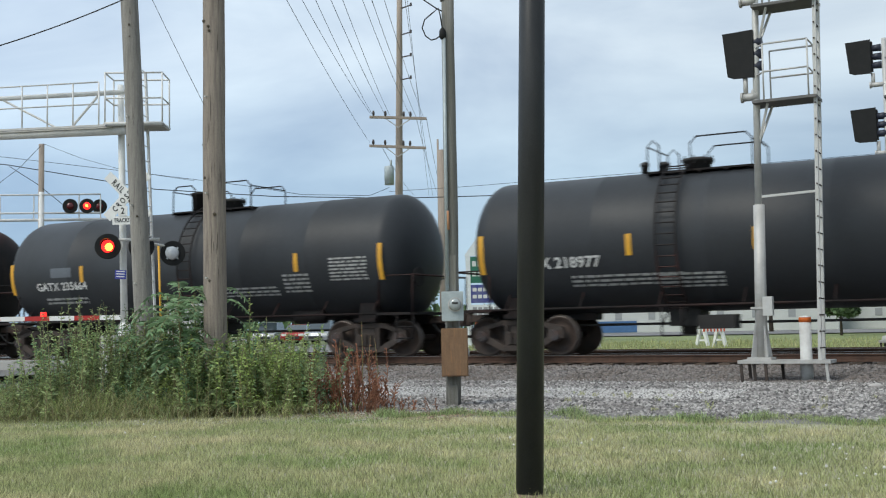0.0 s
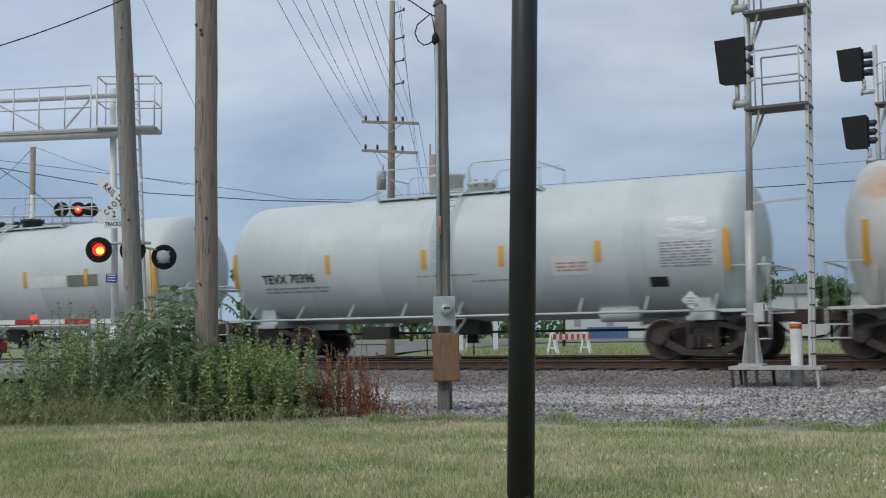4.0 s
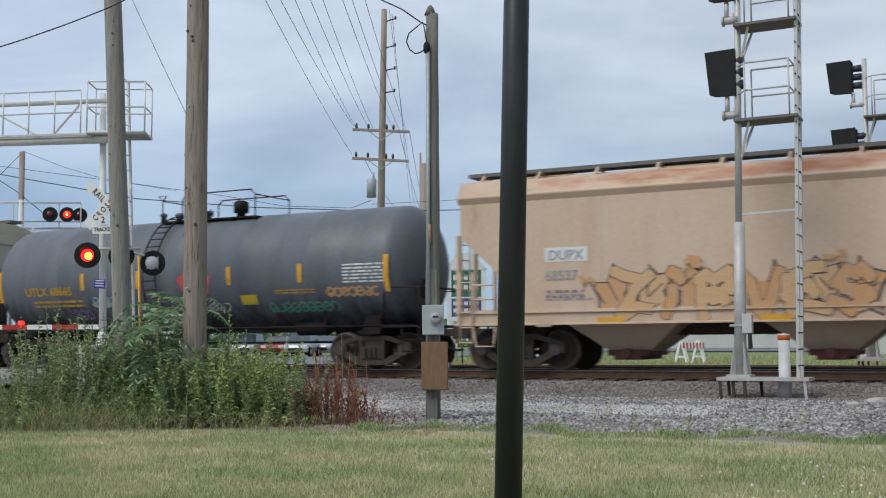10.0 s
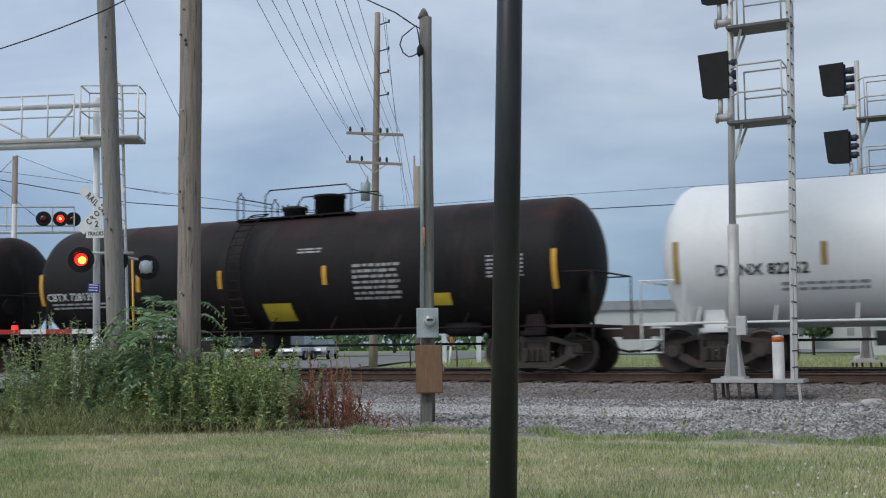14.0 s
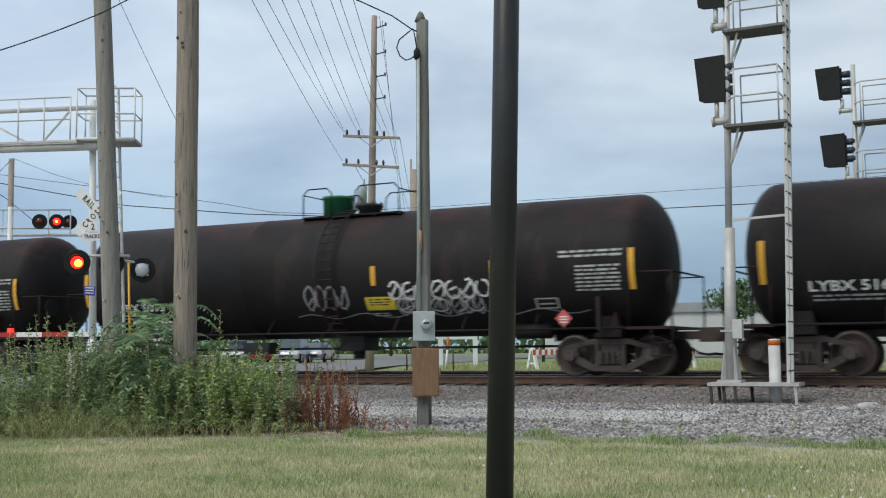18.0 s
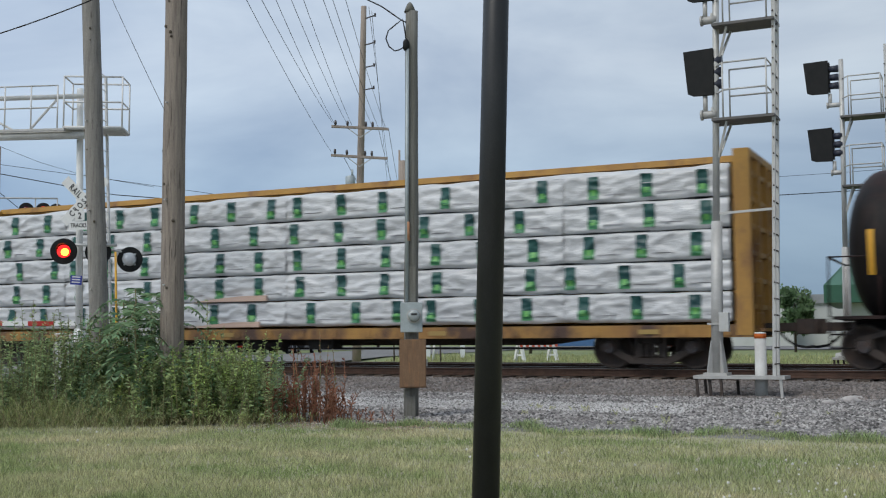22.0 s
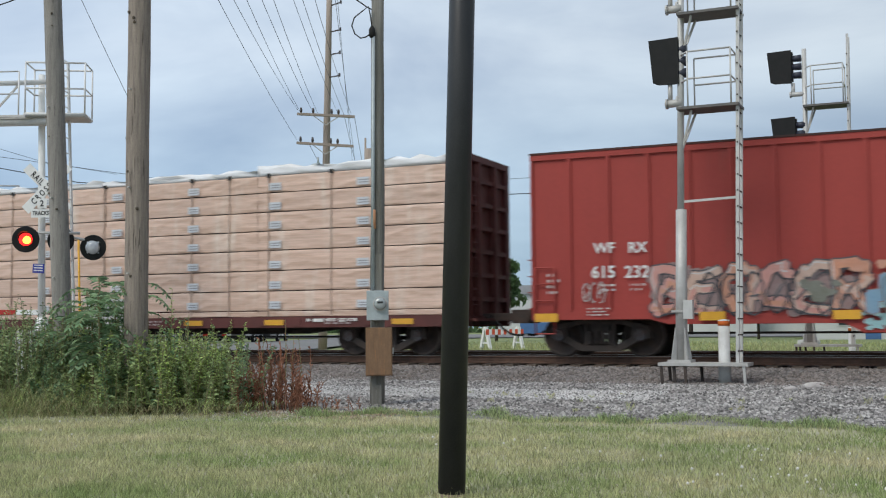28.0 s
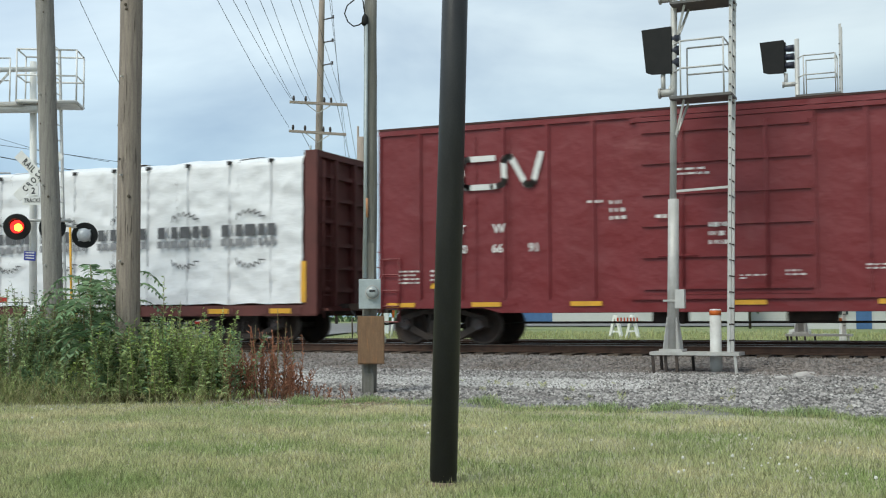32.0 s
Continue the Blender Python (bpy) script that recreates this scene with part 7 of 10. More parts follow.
def crumpled(bm, x0, x1, y0, y1, z0, z1, rng, amp=0.02, nx=8):
    """A wrapped package: a block with a slack, uneven skin on the outer side and top."""
    def skin(pts):
        for p, q in zip(pts, pts[1:]):
            for i in range(len(p) - 1):
                bm.faces.new((p[i], p[i + 1], q[i + 1], q[i])).smooth = True
    ring = []
    path = [(y1, z1), ((y0 + y1) / 2, z1), (y0, z1), (y0, z1 - (z1 - z0) * 0.33), (y0, z1 - (z1 - z0) * 0.66), (y0, z0), (y1, z0)]
    for j, (y, z) in enumerate(path):
        row = []
        for i in range(nx + 1):
            k = 0 if i in (0, nx) else 1
            a = rng.uniform(-amp, amp)
            row.append(bm.verts.new((x0 + (x1 - x0) * i / nx, y + (a if 2 <= j <= 4 else 0), z + (rng.uniform(-amp, amp * 0.3) if j < 3 else 0))))
        ring.append(row)
    skin(ring)
    for i in (0, nx):
        bm.faces.new([r[i] for r in ring])


def slack(x, z, seed):
    """How far the slack film stands out: long slanting creases over a loose billow."""
    g = noise.noise(Vector((x * 0.8 + seed, z * 2.2, 0.3)))
    c = (1 - abs(noise.noise(Vector((x * 1.1 + z * 2.6 + seed * 3, z * 3.4 - x * 0.8, seed))))) ** 5
    d = (1 - abs(noise.noise(Vector((x * 2.3 - z * 3.1, z * 6.0 + x * 0.9 + seed, 4.0))))) ** 6
    return 0.035 * g + 0.06 * c + 0.032 * d


def slack_pack(bm, x0, x1, y0, y1, z0, z1, seed, amp=1.0, hem_in=0.04):
    """A flat-sided package whose outer face has slack wrinkles and an uneven hem."""
    box(bm, x0, x1, y0 + 0.045, y1, z0 + 0.03, z1 - 0.02)
    nx, nz = 56, 12
    rows = []
    for j in range(nz + 1):
        row = []
        for i in range(nx + 1):
            x = x0 + (x1 - x0) * i / nx
            hem = 0.035 * amp * noise.noise(Vector((x * 1.3, seed * 5.0, 2.0)))
            z = z0 + hem + (z1 - z0 - hem) * j / nz + (0.02 * amp * noise.noise(Vector((x * 1.7, seed * 3.0, 7.0))) if j == nz else 0)
            row.append(bm.verts.new((x, y0 + hem_in if j in (0, nz) else y0 - amp * slack(x, z, seed), z)))
        rows.append(row)
    for p, q in zip(rows, rows[1:]):
        for i in range(nx):
            bm.faces.new((p[i], p[i + 1], q[i + 1], q[i])).smooth = True


def film_patch(bm, x0, x1, z0, z1, y0, seed, lift, nx=6, nz=8):
    """Print that follows the slack film."""
    rows = [[bm.verts.new((x0 + (x1 - x0) * i / nx, y0 - slack(x0 + (x1 - x0) * i / nx, z0 + (z1 - z0) * j / nz, seed) - lift, z0 + (z1 - z0) * j / nz)) for i in range(nx + 1)] for j in range(nz + 1)]
    for p, q in zip(rows, rows[1:]):
        for i in range(nx):
            bm.faces.new((p[i], p[i + 1], q[i + 1], q[i])).smooth = True


def loads():
    # yellow car: white wrapped packs with green bands
    c, h, L = centrebeam("yellow centre-beam car loaded with white and green wrapped lumber", -319.1, -343.8, "beam_yellow", top=4.64)
    rng = random.Random(12)
    x0, x1 = -L + 0.42, L - 0.42
    z0, hh = 1.0, 0.642
    for row in range(5):
        n = 6
        for k in range(n):
            a, b = x0 + (x1 - x0) * k / n, x0 + (x1 - x0) * (k + 1) / n
            for s in (-1, 1):
                bm = bmesh.new()
                zz = z0 + row * (hh + 0.015)
                if s < 0:
                    slack_pack(bm, a + 0.012, b - 0.012, -1.37, -0.3, zz, zz + hh - 0.012, row * 10 + k)
                else:
                    box(bm, a + 0.02, b - 0.02, 0.3, 1.36, zz, zz + hh - 0.03)
                pk = part("lumber_pack", bm, "wrap_white", c, "white plastic-wrapped pack of lumber")
                if s < 0:
                    sd = row * 10 + k
                    shift = rng.uniform(-0.25, 0.25)
                    for q in range(3):
                        u = a + (b - a) * (q + 0.4 + shift) / 3 + rng.uniform(-0.06, 0.06)
                        u = min(max(u, a + 0.16), b - 0.16)
                        zm = zz + hh * rng.uniform(0.36, 0.48)
                        bm = bmesh.new()
                        film_patch(bm, u - 0.125, u + 0.125, zz + 0.07, zm, -1.37, sd, 0.022)
                        part("printed_band", bm, "wrap_green", pk, "green printed band")
                        bm = bmesh.new()
                        film_patch(bm, u - 0.125, u + 0.125, zm, zz + hh - 0.07, -1.37, sd, 0.022)
                        part("printed_band", bm, "wrap_teal", pk, "dark teal printed band")
                        bm = bmesh.new()
                        film_patch(bm, u - 0.055, u + 0.055, zz + 0.16, zz + 0.28, -1.37, sd, 0.030, 2, 2)
                        part("print", bm, "wrap_lime", pk)
                        if u + 0.75 < b:
                            bm = bmesh.new()
                            film_patch(bm, u + 0.22, u + 0.72, zz + 0.15, zz + 0.17, -1.37, sd, 0.022, 6, 1)
                            part("printed_line", bm, "printed_grey", pk)
                    if rng.random() < 0.12:
                        u = a + (b - a) * rng.uniform(0.15, 0.4)
                        bm = bmesh.new()
                        prism(bm, [(u, zz - 0.01), (u + 2.3, zz - 0.01), (u + 2.3, zz + 0.13), (u + 1.5, zz + 0.12), (u + 0.7, zz + 0.06)], -1.48, -1.36)
                        part("bare_lumber", bm, "lumber", pk, "bare boards where the wrap is torn")
    # loose film along the top edge
    bm = bmesh.new()
    for k in range(60):
        xa, xb = x0 + (x1 - x0) * k / 60, x0 + (x1 - x0) * (k + 1) / 60
        za, zb = [4.29 + 0.07 * noise.noise(Vector((q * 0.9, 3.3, 0))) + 0.03 * noise.noise(Vector((q * 4, 1.3, 0))) for q in (xa, xb)]
        face(bm, [(xa, -1.375, 4.22), (xb, -1.375, 4.22), (xb, -1.30, zb), (xa, -1.30, za)])
        face(bm, [(xa, -1.30, za), (xb, -1.30, zb), (xb, -0.3, zb), (xa, -0.3, za)])
    part("top_film", bm, "wrap_white", c, "loose white film over the top packs")
    side_text(c, "TTZX", -L + 3.8, 0.71, 0.25, "letter_white", -1.48)
    side_text(c, "86677", -L + 4.9, 0.71, 0.25, "letter_white", -1.48)
    strips(c, (-8.0, -2.0, 4.0, 9.0), 0.75, 0.45, -1.475, "stripe_dull", 0.10)
    for o in c.children:
        if o.name.startswith("side_sill"):
            o.data.materials[0] = MAT["sill_yellow"]
    # two cars under white printed tarpaulin
    for f, b, paint, seed in ((-343.8, -368.95, "beam_black", 3), (-470.9, -496.0, "beam_brown", 4)):
        c, h, L = centrebeam("centre-beam car with lumber under a printed white wrap", f, b, paint)
        rng = random.Random(seed)
        if paint == "beam_black":
            for o in c.children:
                if o.name.startswith(("side_sill", "deck")):
                    o.data.materials[0] = MAT["beam_brown"]
        x0, x1 = -L + 0.42, L - 0.42
        n = 12
        for k in range(n):
            a, b2 = x0 + (x1 - x0) * k / n, x0 + (x1 - x0) * (k + 1) / n
            bm = bmesh.new()
            nx, nz = 26, 32
            zt = 4.50 + rng.uniform(-0.04, 0.05)
            rows = []
            for j in range(nz + 4):
                row = []
                for i in range(nx + 1):
                    x = a + (b2 - a) * i / nx
                    sag = 0.03 * math.sin(math.pi * i / nx)
                    if j < nz:
                        z = 0.98 + (zt - 0.98) * j / (nz - 1)
                        crease = (1 - abs(noise.noise(Vector((x * 0.9 + z * 1.5 + seed, z * 2.8 - x * 0.5, seed))))) ** 6 + 0.6 * (1 - abs(noise.noise(Vector((x * 2.1 - z * 1.7, z * 4.2 + x * 0.6, seed + 3.0))))) ** 7
                        y = -1.392 - 0.034 * crease + 0.040 * noise.noise(Vector((x * 1.1 + seed * 9, z * 3.6 + x * 0.9, 0.5))) + 0.022 * noise.noise(Vector((x * 4 + seed, z * 8 - x * 2.5, 2.5)))
                        if j == 0:
                            z += 0.05 * noise.noise(Vector((x * 1.7, seed, 3)))
                    else:
                        y = (-1.30, -0.9, -0.4, 0.0)[j - nz]
                        z = zt + (0.07, 0.18, 0.27, 0.28)[j - nz] + 0.05 * noise.noise(Vector((x * 2, y * 3, seed))) - sag
                    row.append(bm.verts.new((x, y, z)))
                rows.append(row)
            for p, q in zip(rows, rows[1:]):
                for i in range(nx):
                    bm.faces.new((p[i], p[i + 1], q[i + 1], q[i])).smooth = True
            w = part("wrap", bm, "wrap_tarp", c, "slack white plastic wrap over lumber")
            bm = bmesh.new()
            box(bm, a, b2, 0.0, 1.40, 0.98, zt)
            part("lumber_pack", bm, "wrap_tarp", c)
        u = x0 + 0.5
        while u < x1 - 0.1:
            bm = bmesh.new()
            box(bm, u - 0.006, u + 0.006, -1.440, -1.40, 0.95, 4.47)
            st = part("strap", bm, "strap_grey", c, "thin grey strap")
            bm = bmesh.new()
            box(bm, u - 0.05, u + 0.05, -1.46, -1.34, 4.46, 4.55)
            part("strap_corner", bm, "steel_dark", st)
            u += rng.uniform(1.08, 1.36)
        # the printed mark becomes plain bars between toothed arcs
        cx = -5.95 - 1.955 * 2
        while cx < x1 - 0.7:
            bm = bmesh.new()
            u = cx - 0.81
            for q in (0.27, 0.09, 0.24, 0.36, 0.24, 0.27):
                face(bm, [(u, 0, 2.66), (u + q - 0.05, 0, 2.66), (u + q - 0.05, 0, 2.95), (u, 0, 2.95)])
                u += q + 0.03
            part("printed_bar", bm, "print_dark", c, "dark grey printed bars", pose(0, -1.482, 0), kind="stuff")
            bm = bmesh.new()
            u = cx - 0.82
            for q in (0.19, 0.21, 0.28, 0.27, 0.09, 0.16, 0.16, 0.19):
                face(bm, [(u, 0, 2.42), (u + q - 0.045, 0, 2.42), (u + q - 0.045, 0, 2.60), (u, 0, 2.60)])
                u += q + 0.012
            part("printed_bar", bm, "print_grey", c, "grey printed bars", pose(0, -1.482, 0), kind="stuff")
            for g in (1, -1):
                bm = bmesh.new()
                saw = []
                for k in range(6):
                    p, q = radians(48 + 14 * k), radians(48 + 14 * k + 11)
                    saw += [(cx + 0.95 * 0.73 * math.cos(p), 2.60 + g * 0.73 * math.sin(p)), (cx + 0.95 * 0.62 * math.cos(q), 2.60 + g * 0.62 * math.sin(q))]
                outline(bm, saw, 0.032)
                part("printed_arc", bm, "print_dark", c, "arc of saw-tooth dashes", pose(0, -1.483, 0), kind="stuff")
            cx += 1.955
        strips(c, (-9.0, -5.5, 4.0, 8.5, 10.3), 0.74, 0.6, -1.475, h=0.12)
        panel(c, L - 0.42, L - 0.28, 1.0, 2.0, -1.47, "yellow", "reflective_stripe")
        panel(c, -L + 0.28, -L + 0.42, 1.0, 2.0, -1.47, "yellow", "reflective_stripe")
    # brown car: bare-looking lumber in clear wrap
    c, h, L = centrebeam("brown centre-beam car stacked with pale boards", -410.25, -435.6, "beam_brown")
    rng = random.Random(5)
    x0, x1 = -L + 0.42, L - 0.42
    joints = [x0, -8.49, -3.61, 1.27, 6.15, x1]
    rows_z = [0.95, 1.09, 1.58, 2.08, 2.58, 3.06, 3.53, 4.01, 4.44]
    for k, (a, b2) in enumerate(zip(joints, joints[1:])):
        for za, zb in zip(rows_z, rows_z[1:]):
            bm = bmesh.new()
            slack_pack(bm, a + 0.008, b2 - 0.008, -1.385 - rng.uniform(0, 0.012), -0.3, za + (0.013 if za > 1 else 0.0), zb - 0.012, 60 + 9 * k + za, 0.30, -0.004)
            pk = part("lumber_pack", bm, "lumber", c, "pale pack of boards in clear wrap")
            for u in [-8.21 + 2.452 * q for q in range(-1, 9)]:
                if zb - za < 0.3 or not a + 0.1 < u < b2 - 0.3 or rng.random() < 0.06:
                    continue
                bm = bmesh.new()
                z = za + 0.055
                face(bm, [(u, -1.440, z), (u + 0.34, -1.440, z), (u + 0.34, -1.440, z + 0.18), (u, -1.440, z + 0.18)])
                lb = part("printed_label", bm, "label_blue", pk)
                bm = bmesh.new()
                for q in range(2):
                    face(bm, [(u + 0.05, -1.443, z + 0.045 + 0.06 * q), (u + 0.31, -1.443, z + 0.045 + 0.06 * q), (u + 0.31, -1.443, z + 0.07 + 0.06 * q), (u + 0.05, -1.443, z + 0.07 + 0.06 * q)])
                part("label_print", bm, "printed_grey", lb)
        bm = bmesh.new()
        box(bm, a + 0.02, b2 - 0.02, 0.02, 1.38, 0.95, 4.42)
        part("lumber_pack", bm, "lumber", c)
        bm = bmesh.new()
        crumpled(bm, a, b2, -1.40, 1.40, 4.44, 4.63 + rng.uniform(-0.03, 0.05), rng, 0.075, 16)
        part("top_sheet", bm, "wrap_tarp", c, "white plastic sheet over the top")
        if k != 1:
            continue
        bm = bmesh.new()
        for q in range(9):
            z = 0.98 + (4.42 - 0.98) * q / 9
            box(bm, a - 0.05 + rng.uniform(-0.02, 0.02), a + 0.05 + rng.uniform(-0.02, 0.02), -1.438, -1.39, z, z + 0.385)
        part("wrap_seam", bm, "wrap_tarp", c, "whitish overlap of the wrap")
    u = x0 + 0.7
    while u < x1:
        bm = bmesh.new()
        box(bm, u - 0.007, u + 0.007, -1.436, -1.39, 0.95, 4.42)
        st = part("strap", bm, "strap_tan", c, "thin brownish strap")
        bm = bmesh.new()
        box(bm, u - 0.05, u + 0.05, -1.44, -1.33, 4.39, 4.49)
        part("strap_corner", bm, "steel_dark", st)
        u += rng.uniform(0.9, 1.9)
    strips(c, (-10.6, -8.4, -4.6, 4.0, 6.4, 9.9), 0.74, 0.55, -1.475, h=0.13)
    chips(c, -1.478, ((-9.6, 0.70, 0.55, 0.16, 2), (-7.4, 0.72, 0.45, 0.15, 2), (-6.2, 0.70, 0.7, 0.16, 2), (-2.9, 0.72, 0.8, 0.14, 2), (0.6, 0.70, 0.5, 0.16, 2), (2.6, 0.72, 0.7, 0.15, 2), (8.1, 0.72, 0.8, 0.15, 2)), 51, "stencil_worn")
    panel(c, L - 0.34, L - 0.20, 1.0, 1.95, -1.47, "yellow", "reflective_stripe")
    panel(c, -L + 0.20, -L + 0.34, 1.0, 1.95, -1.47, "yellow", "reflective_stripe")
    chips(c, -1.476, ((-6.5, 0.74, 1.6, 0.15, 1), (7.6, 0.74, 1.4, 0.15, 1)), 90)


loads()


# ---- poles, signals and the crossing ----
def upright(bm, base, top, r0, r1, n=14, wob=0.0, seed=0):
    """A tapered round pole from base to top, a little uneven if wob is given."""
    rng = random.Random(seed)
    base, top = Vector(base), Vector(top)
    k = 9 if wob else 1
    pts = [base.lerp(top, i / k) + Vector((rng.uniform(-wob, wob), rng.uniform(-wob, wob), 0)) * (0 < i < k) for i in range(k + 1)]
    rings = []
    for i, p in enumerate(pts):
        r = r0 + (r1 - r0) * i / k
        rings.append([bm.verts.new(p + Vector((r * math.cos(2 * math.pi * j / n) * (1 + rng.uniform(-1, 1) * wob), r * math.sin(2 * math.pi * j / n), 0))) for j in range(n)])
    for p, q in zip(rings, rings[1:]):
        for j in range(n):
            bm.faces.new((p[j], p[(j + 1) % n], q[(j + 1) % n], q[j])).smooth = True
    bm.faces.new(rings[0][::-1])
    bm.faces.new(rings[-1])


FACE = 27.0      # turn of things that face the camera's side of the track


def roadside():
    # the black pole on the lawn
    p = thing("steel_pole", "black painted steel pole standing in the lawn", "pole", pose(-3.439, 7.744, 0))
    bm = bmesh.new()
    upright(bm, (0, 0, -0.1), (0.206, 0, 6.4), 0.1026, 0.094, 28)
    part("shaft", bm, "black_paint", p)
    bm = bmesh.new()
    lathe(bm, [(-0.05, 0.125), (0.01, 0.122), (0.02, 0.112), (0.03, 0.1035)], "z", 24)
    part("base_collar", bm, "debris", p, "worn dusty foot of the pole")
    # two wooden utility poles in the weeds
    rng = random.Random(2)
    for base, top, r0, r1, lab in (((-13.08, 14.2, 0), (-13.72, 14.2, 10.2), 0.157, 0.140, "weathered grey wooden utility pole leaning in the weeds"), ((-11.27, 13.70, 0), (-11.29, 13.70, 9.8), 0.180, 0.162, "weathered brown wooden utility pole with knots and bolts")):
        p = thing("utility_pole", lab, "utility pole", pose(*base), "wooden utility poles")
        bm = bmesh.new()
        t = Vector(top) - Vector(base)
        upright(bm, (0, 0, -0.2), t, r0, r1, 20, 0.008, 3)
        part("shaft", bm, "wood_pole_grey" if "leaning" in lab else "wood_pole", p)
        for i in range(9):
            z = rng.uniform(1.2, 6.5)
            a = radians(rng.uniform(190, 310))
            c = Vector((t.x * z / t.z + (r0 - 0.004) * math.cos(a), (r0 - 0.004) * math.sin(a), z))
            bm = bmesh.new()
            bmesh.ops.create_icosphere(bm, subdivisions=1, radius=rng.uniform(0.015, 0.03), matrix=Matrix.Translation(c))
            part("knot", bm, "bark", p)
        for z in (2.1, 3.4, 4.9):
            bm = bmesh.new()
            c = Vector((t.x * z / t.z, -r0 + 0.01, z))
            tube(bm, c, c + Vector((0.0, -0.05, 0)), 0.014, n=6)
            part("bolt", bm, "galv", p)
    # the meter pole
    p = thing("meter_pole", "grey wooden service pole with electric meter and brown box", "utility pole", pose(-8.24, 15.74, 0.05, 0, 0, FACE))
    bm = bmesh.new()
    upright(bm, (0, 0, -0.2), (0.03, 0, 6.45), 0.118, 0.098, 12, 0.006, 5)
    lathe(bm, [(6.44, 0.098), (6.56, 0.05), (6.60, 0.02)], "z", 10)
    part("shaft", bm, "meter_wood", p)
    bm = bmesh.new()
    pipe(bm, [(-0.06, -0.14, 1.8), (-0.04, -0.135, 5.84)], 0.027, 8)
    part("conduit", bm, "box_grey", p, "grey metal conduit")
    bm = bmesh.new()
    pipe(bm, [(-0.04, -0.13, 2.75), (-0.045, -0.132, 3.05)], 0.034, 8)
    part("rust_coupling", bm, "rust_patch", p)
    bm = bmesh.new()
    box(bm, -0.06, 0.08, -0.125, -0.11, 1.75, 2.35)
    part("backboard", bm, "meter_wood", p)
    bm = bmesh.new()
    box(bm, -0.085, 0.06, -0.14, 0.02, -0.05, 0.55)
    box(bm, -0.02, 0.07, -0.17, -0.12, -0.05, 0.33)
    part("foot_board", bm, "meter_wood", p)
    bm = bmesh.new()
    box(bm, -0.155, 0.185, -0.27, -0.11, 1.32, 1.78)
    mb = part("meter_box", bm, "box_grey", p, "pale grey steel meter box", bevel=0.008)
    bm = bmesh.new()
    lathe(bm, [(-0.30, 0.112), (-0.26, 0.112)], "y", 24)
    part("meter_ring", bm, "galv", mb, m=pose(0.055, 0, 1.575))
    bm = bmesh.new()
    lathe(bm, [(-0.37, 0.03), (-0.365, 0.07), (-0.34, 0.09), (-0.29, 0.098)], "y", 24)
    part("meter_glass", bm, "glass", mb, m=pose(0.055, 0, 1.575))
    bm = bmesh.new()
    face(bm, [(-0.045, -0.374, 1.58), (0.045, -0.374, 1.58), (0.045, -0.374, 1.61), (-0.045, -0.374, 1.61)])
    part("meter_dial", bm, "letter_black", mb, m=pose(0.055, 0, 0))
    bm = bmesh.new()
    box(bm, -0.17, 0.24, -0.30, -0.11, 0.47, 1.21)
    bb = part("junction_box", bm, "box_brown", p, "brown painted steel box", bevel=0.006)
    bm = bmesh.new()
    box(bm, -0.155, 0.225, -0.308, -0.302, 0.49, 1.19)
    part("box_door", bm, "box_brown", bb)
    bm = bmesh.new()
    box(bm, 0.24, 0.262, -0.25, -0.2, 0.80, 0.9)
    part("latch", bm, "galv", bb)
    bm = bmesh.new()
    lathe(bm, [(5.78, 0.03), (5.82, 0.055), (5.92, 0.05), (5.97, 0.02)], "z", 12)
    box(bm, -0.03, 0.03, 0.0, 0.12, 5.82, 5.93)
    part("weatherhead", bm, "signal_black", p, "black service weatherhead", m=pose(-0.06, -0.13, 0))
    bm = bmesh.new()
    pipe(bm, [(-0.06, -0.15, 5.86), (-0.16, -0.15, 5.79), (-0.24, -0.15, 5.77), (-0.33, -0.15, 5.84), (-0.38, -0.15, 5.97), (-0.34, -0.15, 6.10), (-0.22, -0.15, 6.20), (-0.12, -0.15, 6.28), (-0.09, -0.14, 6.16), (-0.06, -0.14, 5.94)], 0.011, 5)
    pipe(bm, [(-0.06, -0.12, 6.24), (-0.14, -0.12, 6.28), (-0.45, -0.12, 6.50), (-0.9, -0.1, 6.72), (-2.2, 0.3, 7.4), (-5, 1.0, 8.4)], 0.011, 5)
    part("service_drop", bm, "wire", p, "black service cable")


roadside()


def ladder_cage(x0, x1, y0, y1, z, h=1.05):
    """The paths of the posts and rails round a platform."""
    out = [[(x, y, z), (x, y, z + h)] for x, y in ((x0, y0), (x1, y0), (x0, y1), (x1, y1))]
    for k in (0.5, 1.0):
        out.append([(x0, y0, z + h * k), (x1, y0, z + h * k), (x1, y1, z + h * k), (x0, y1, z + h * k)])
    return out


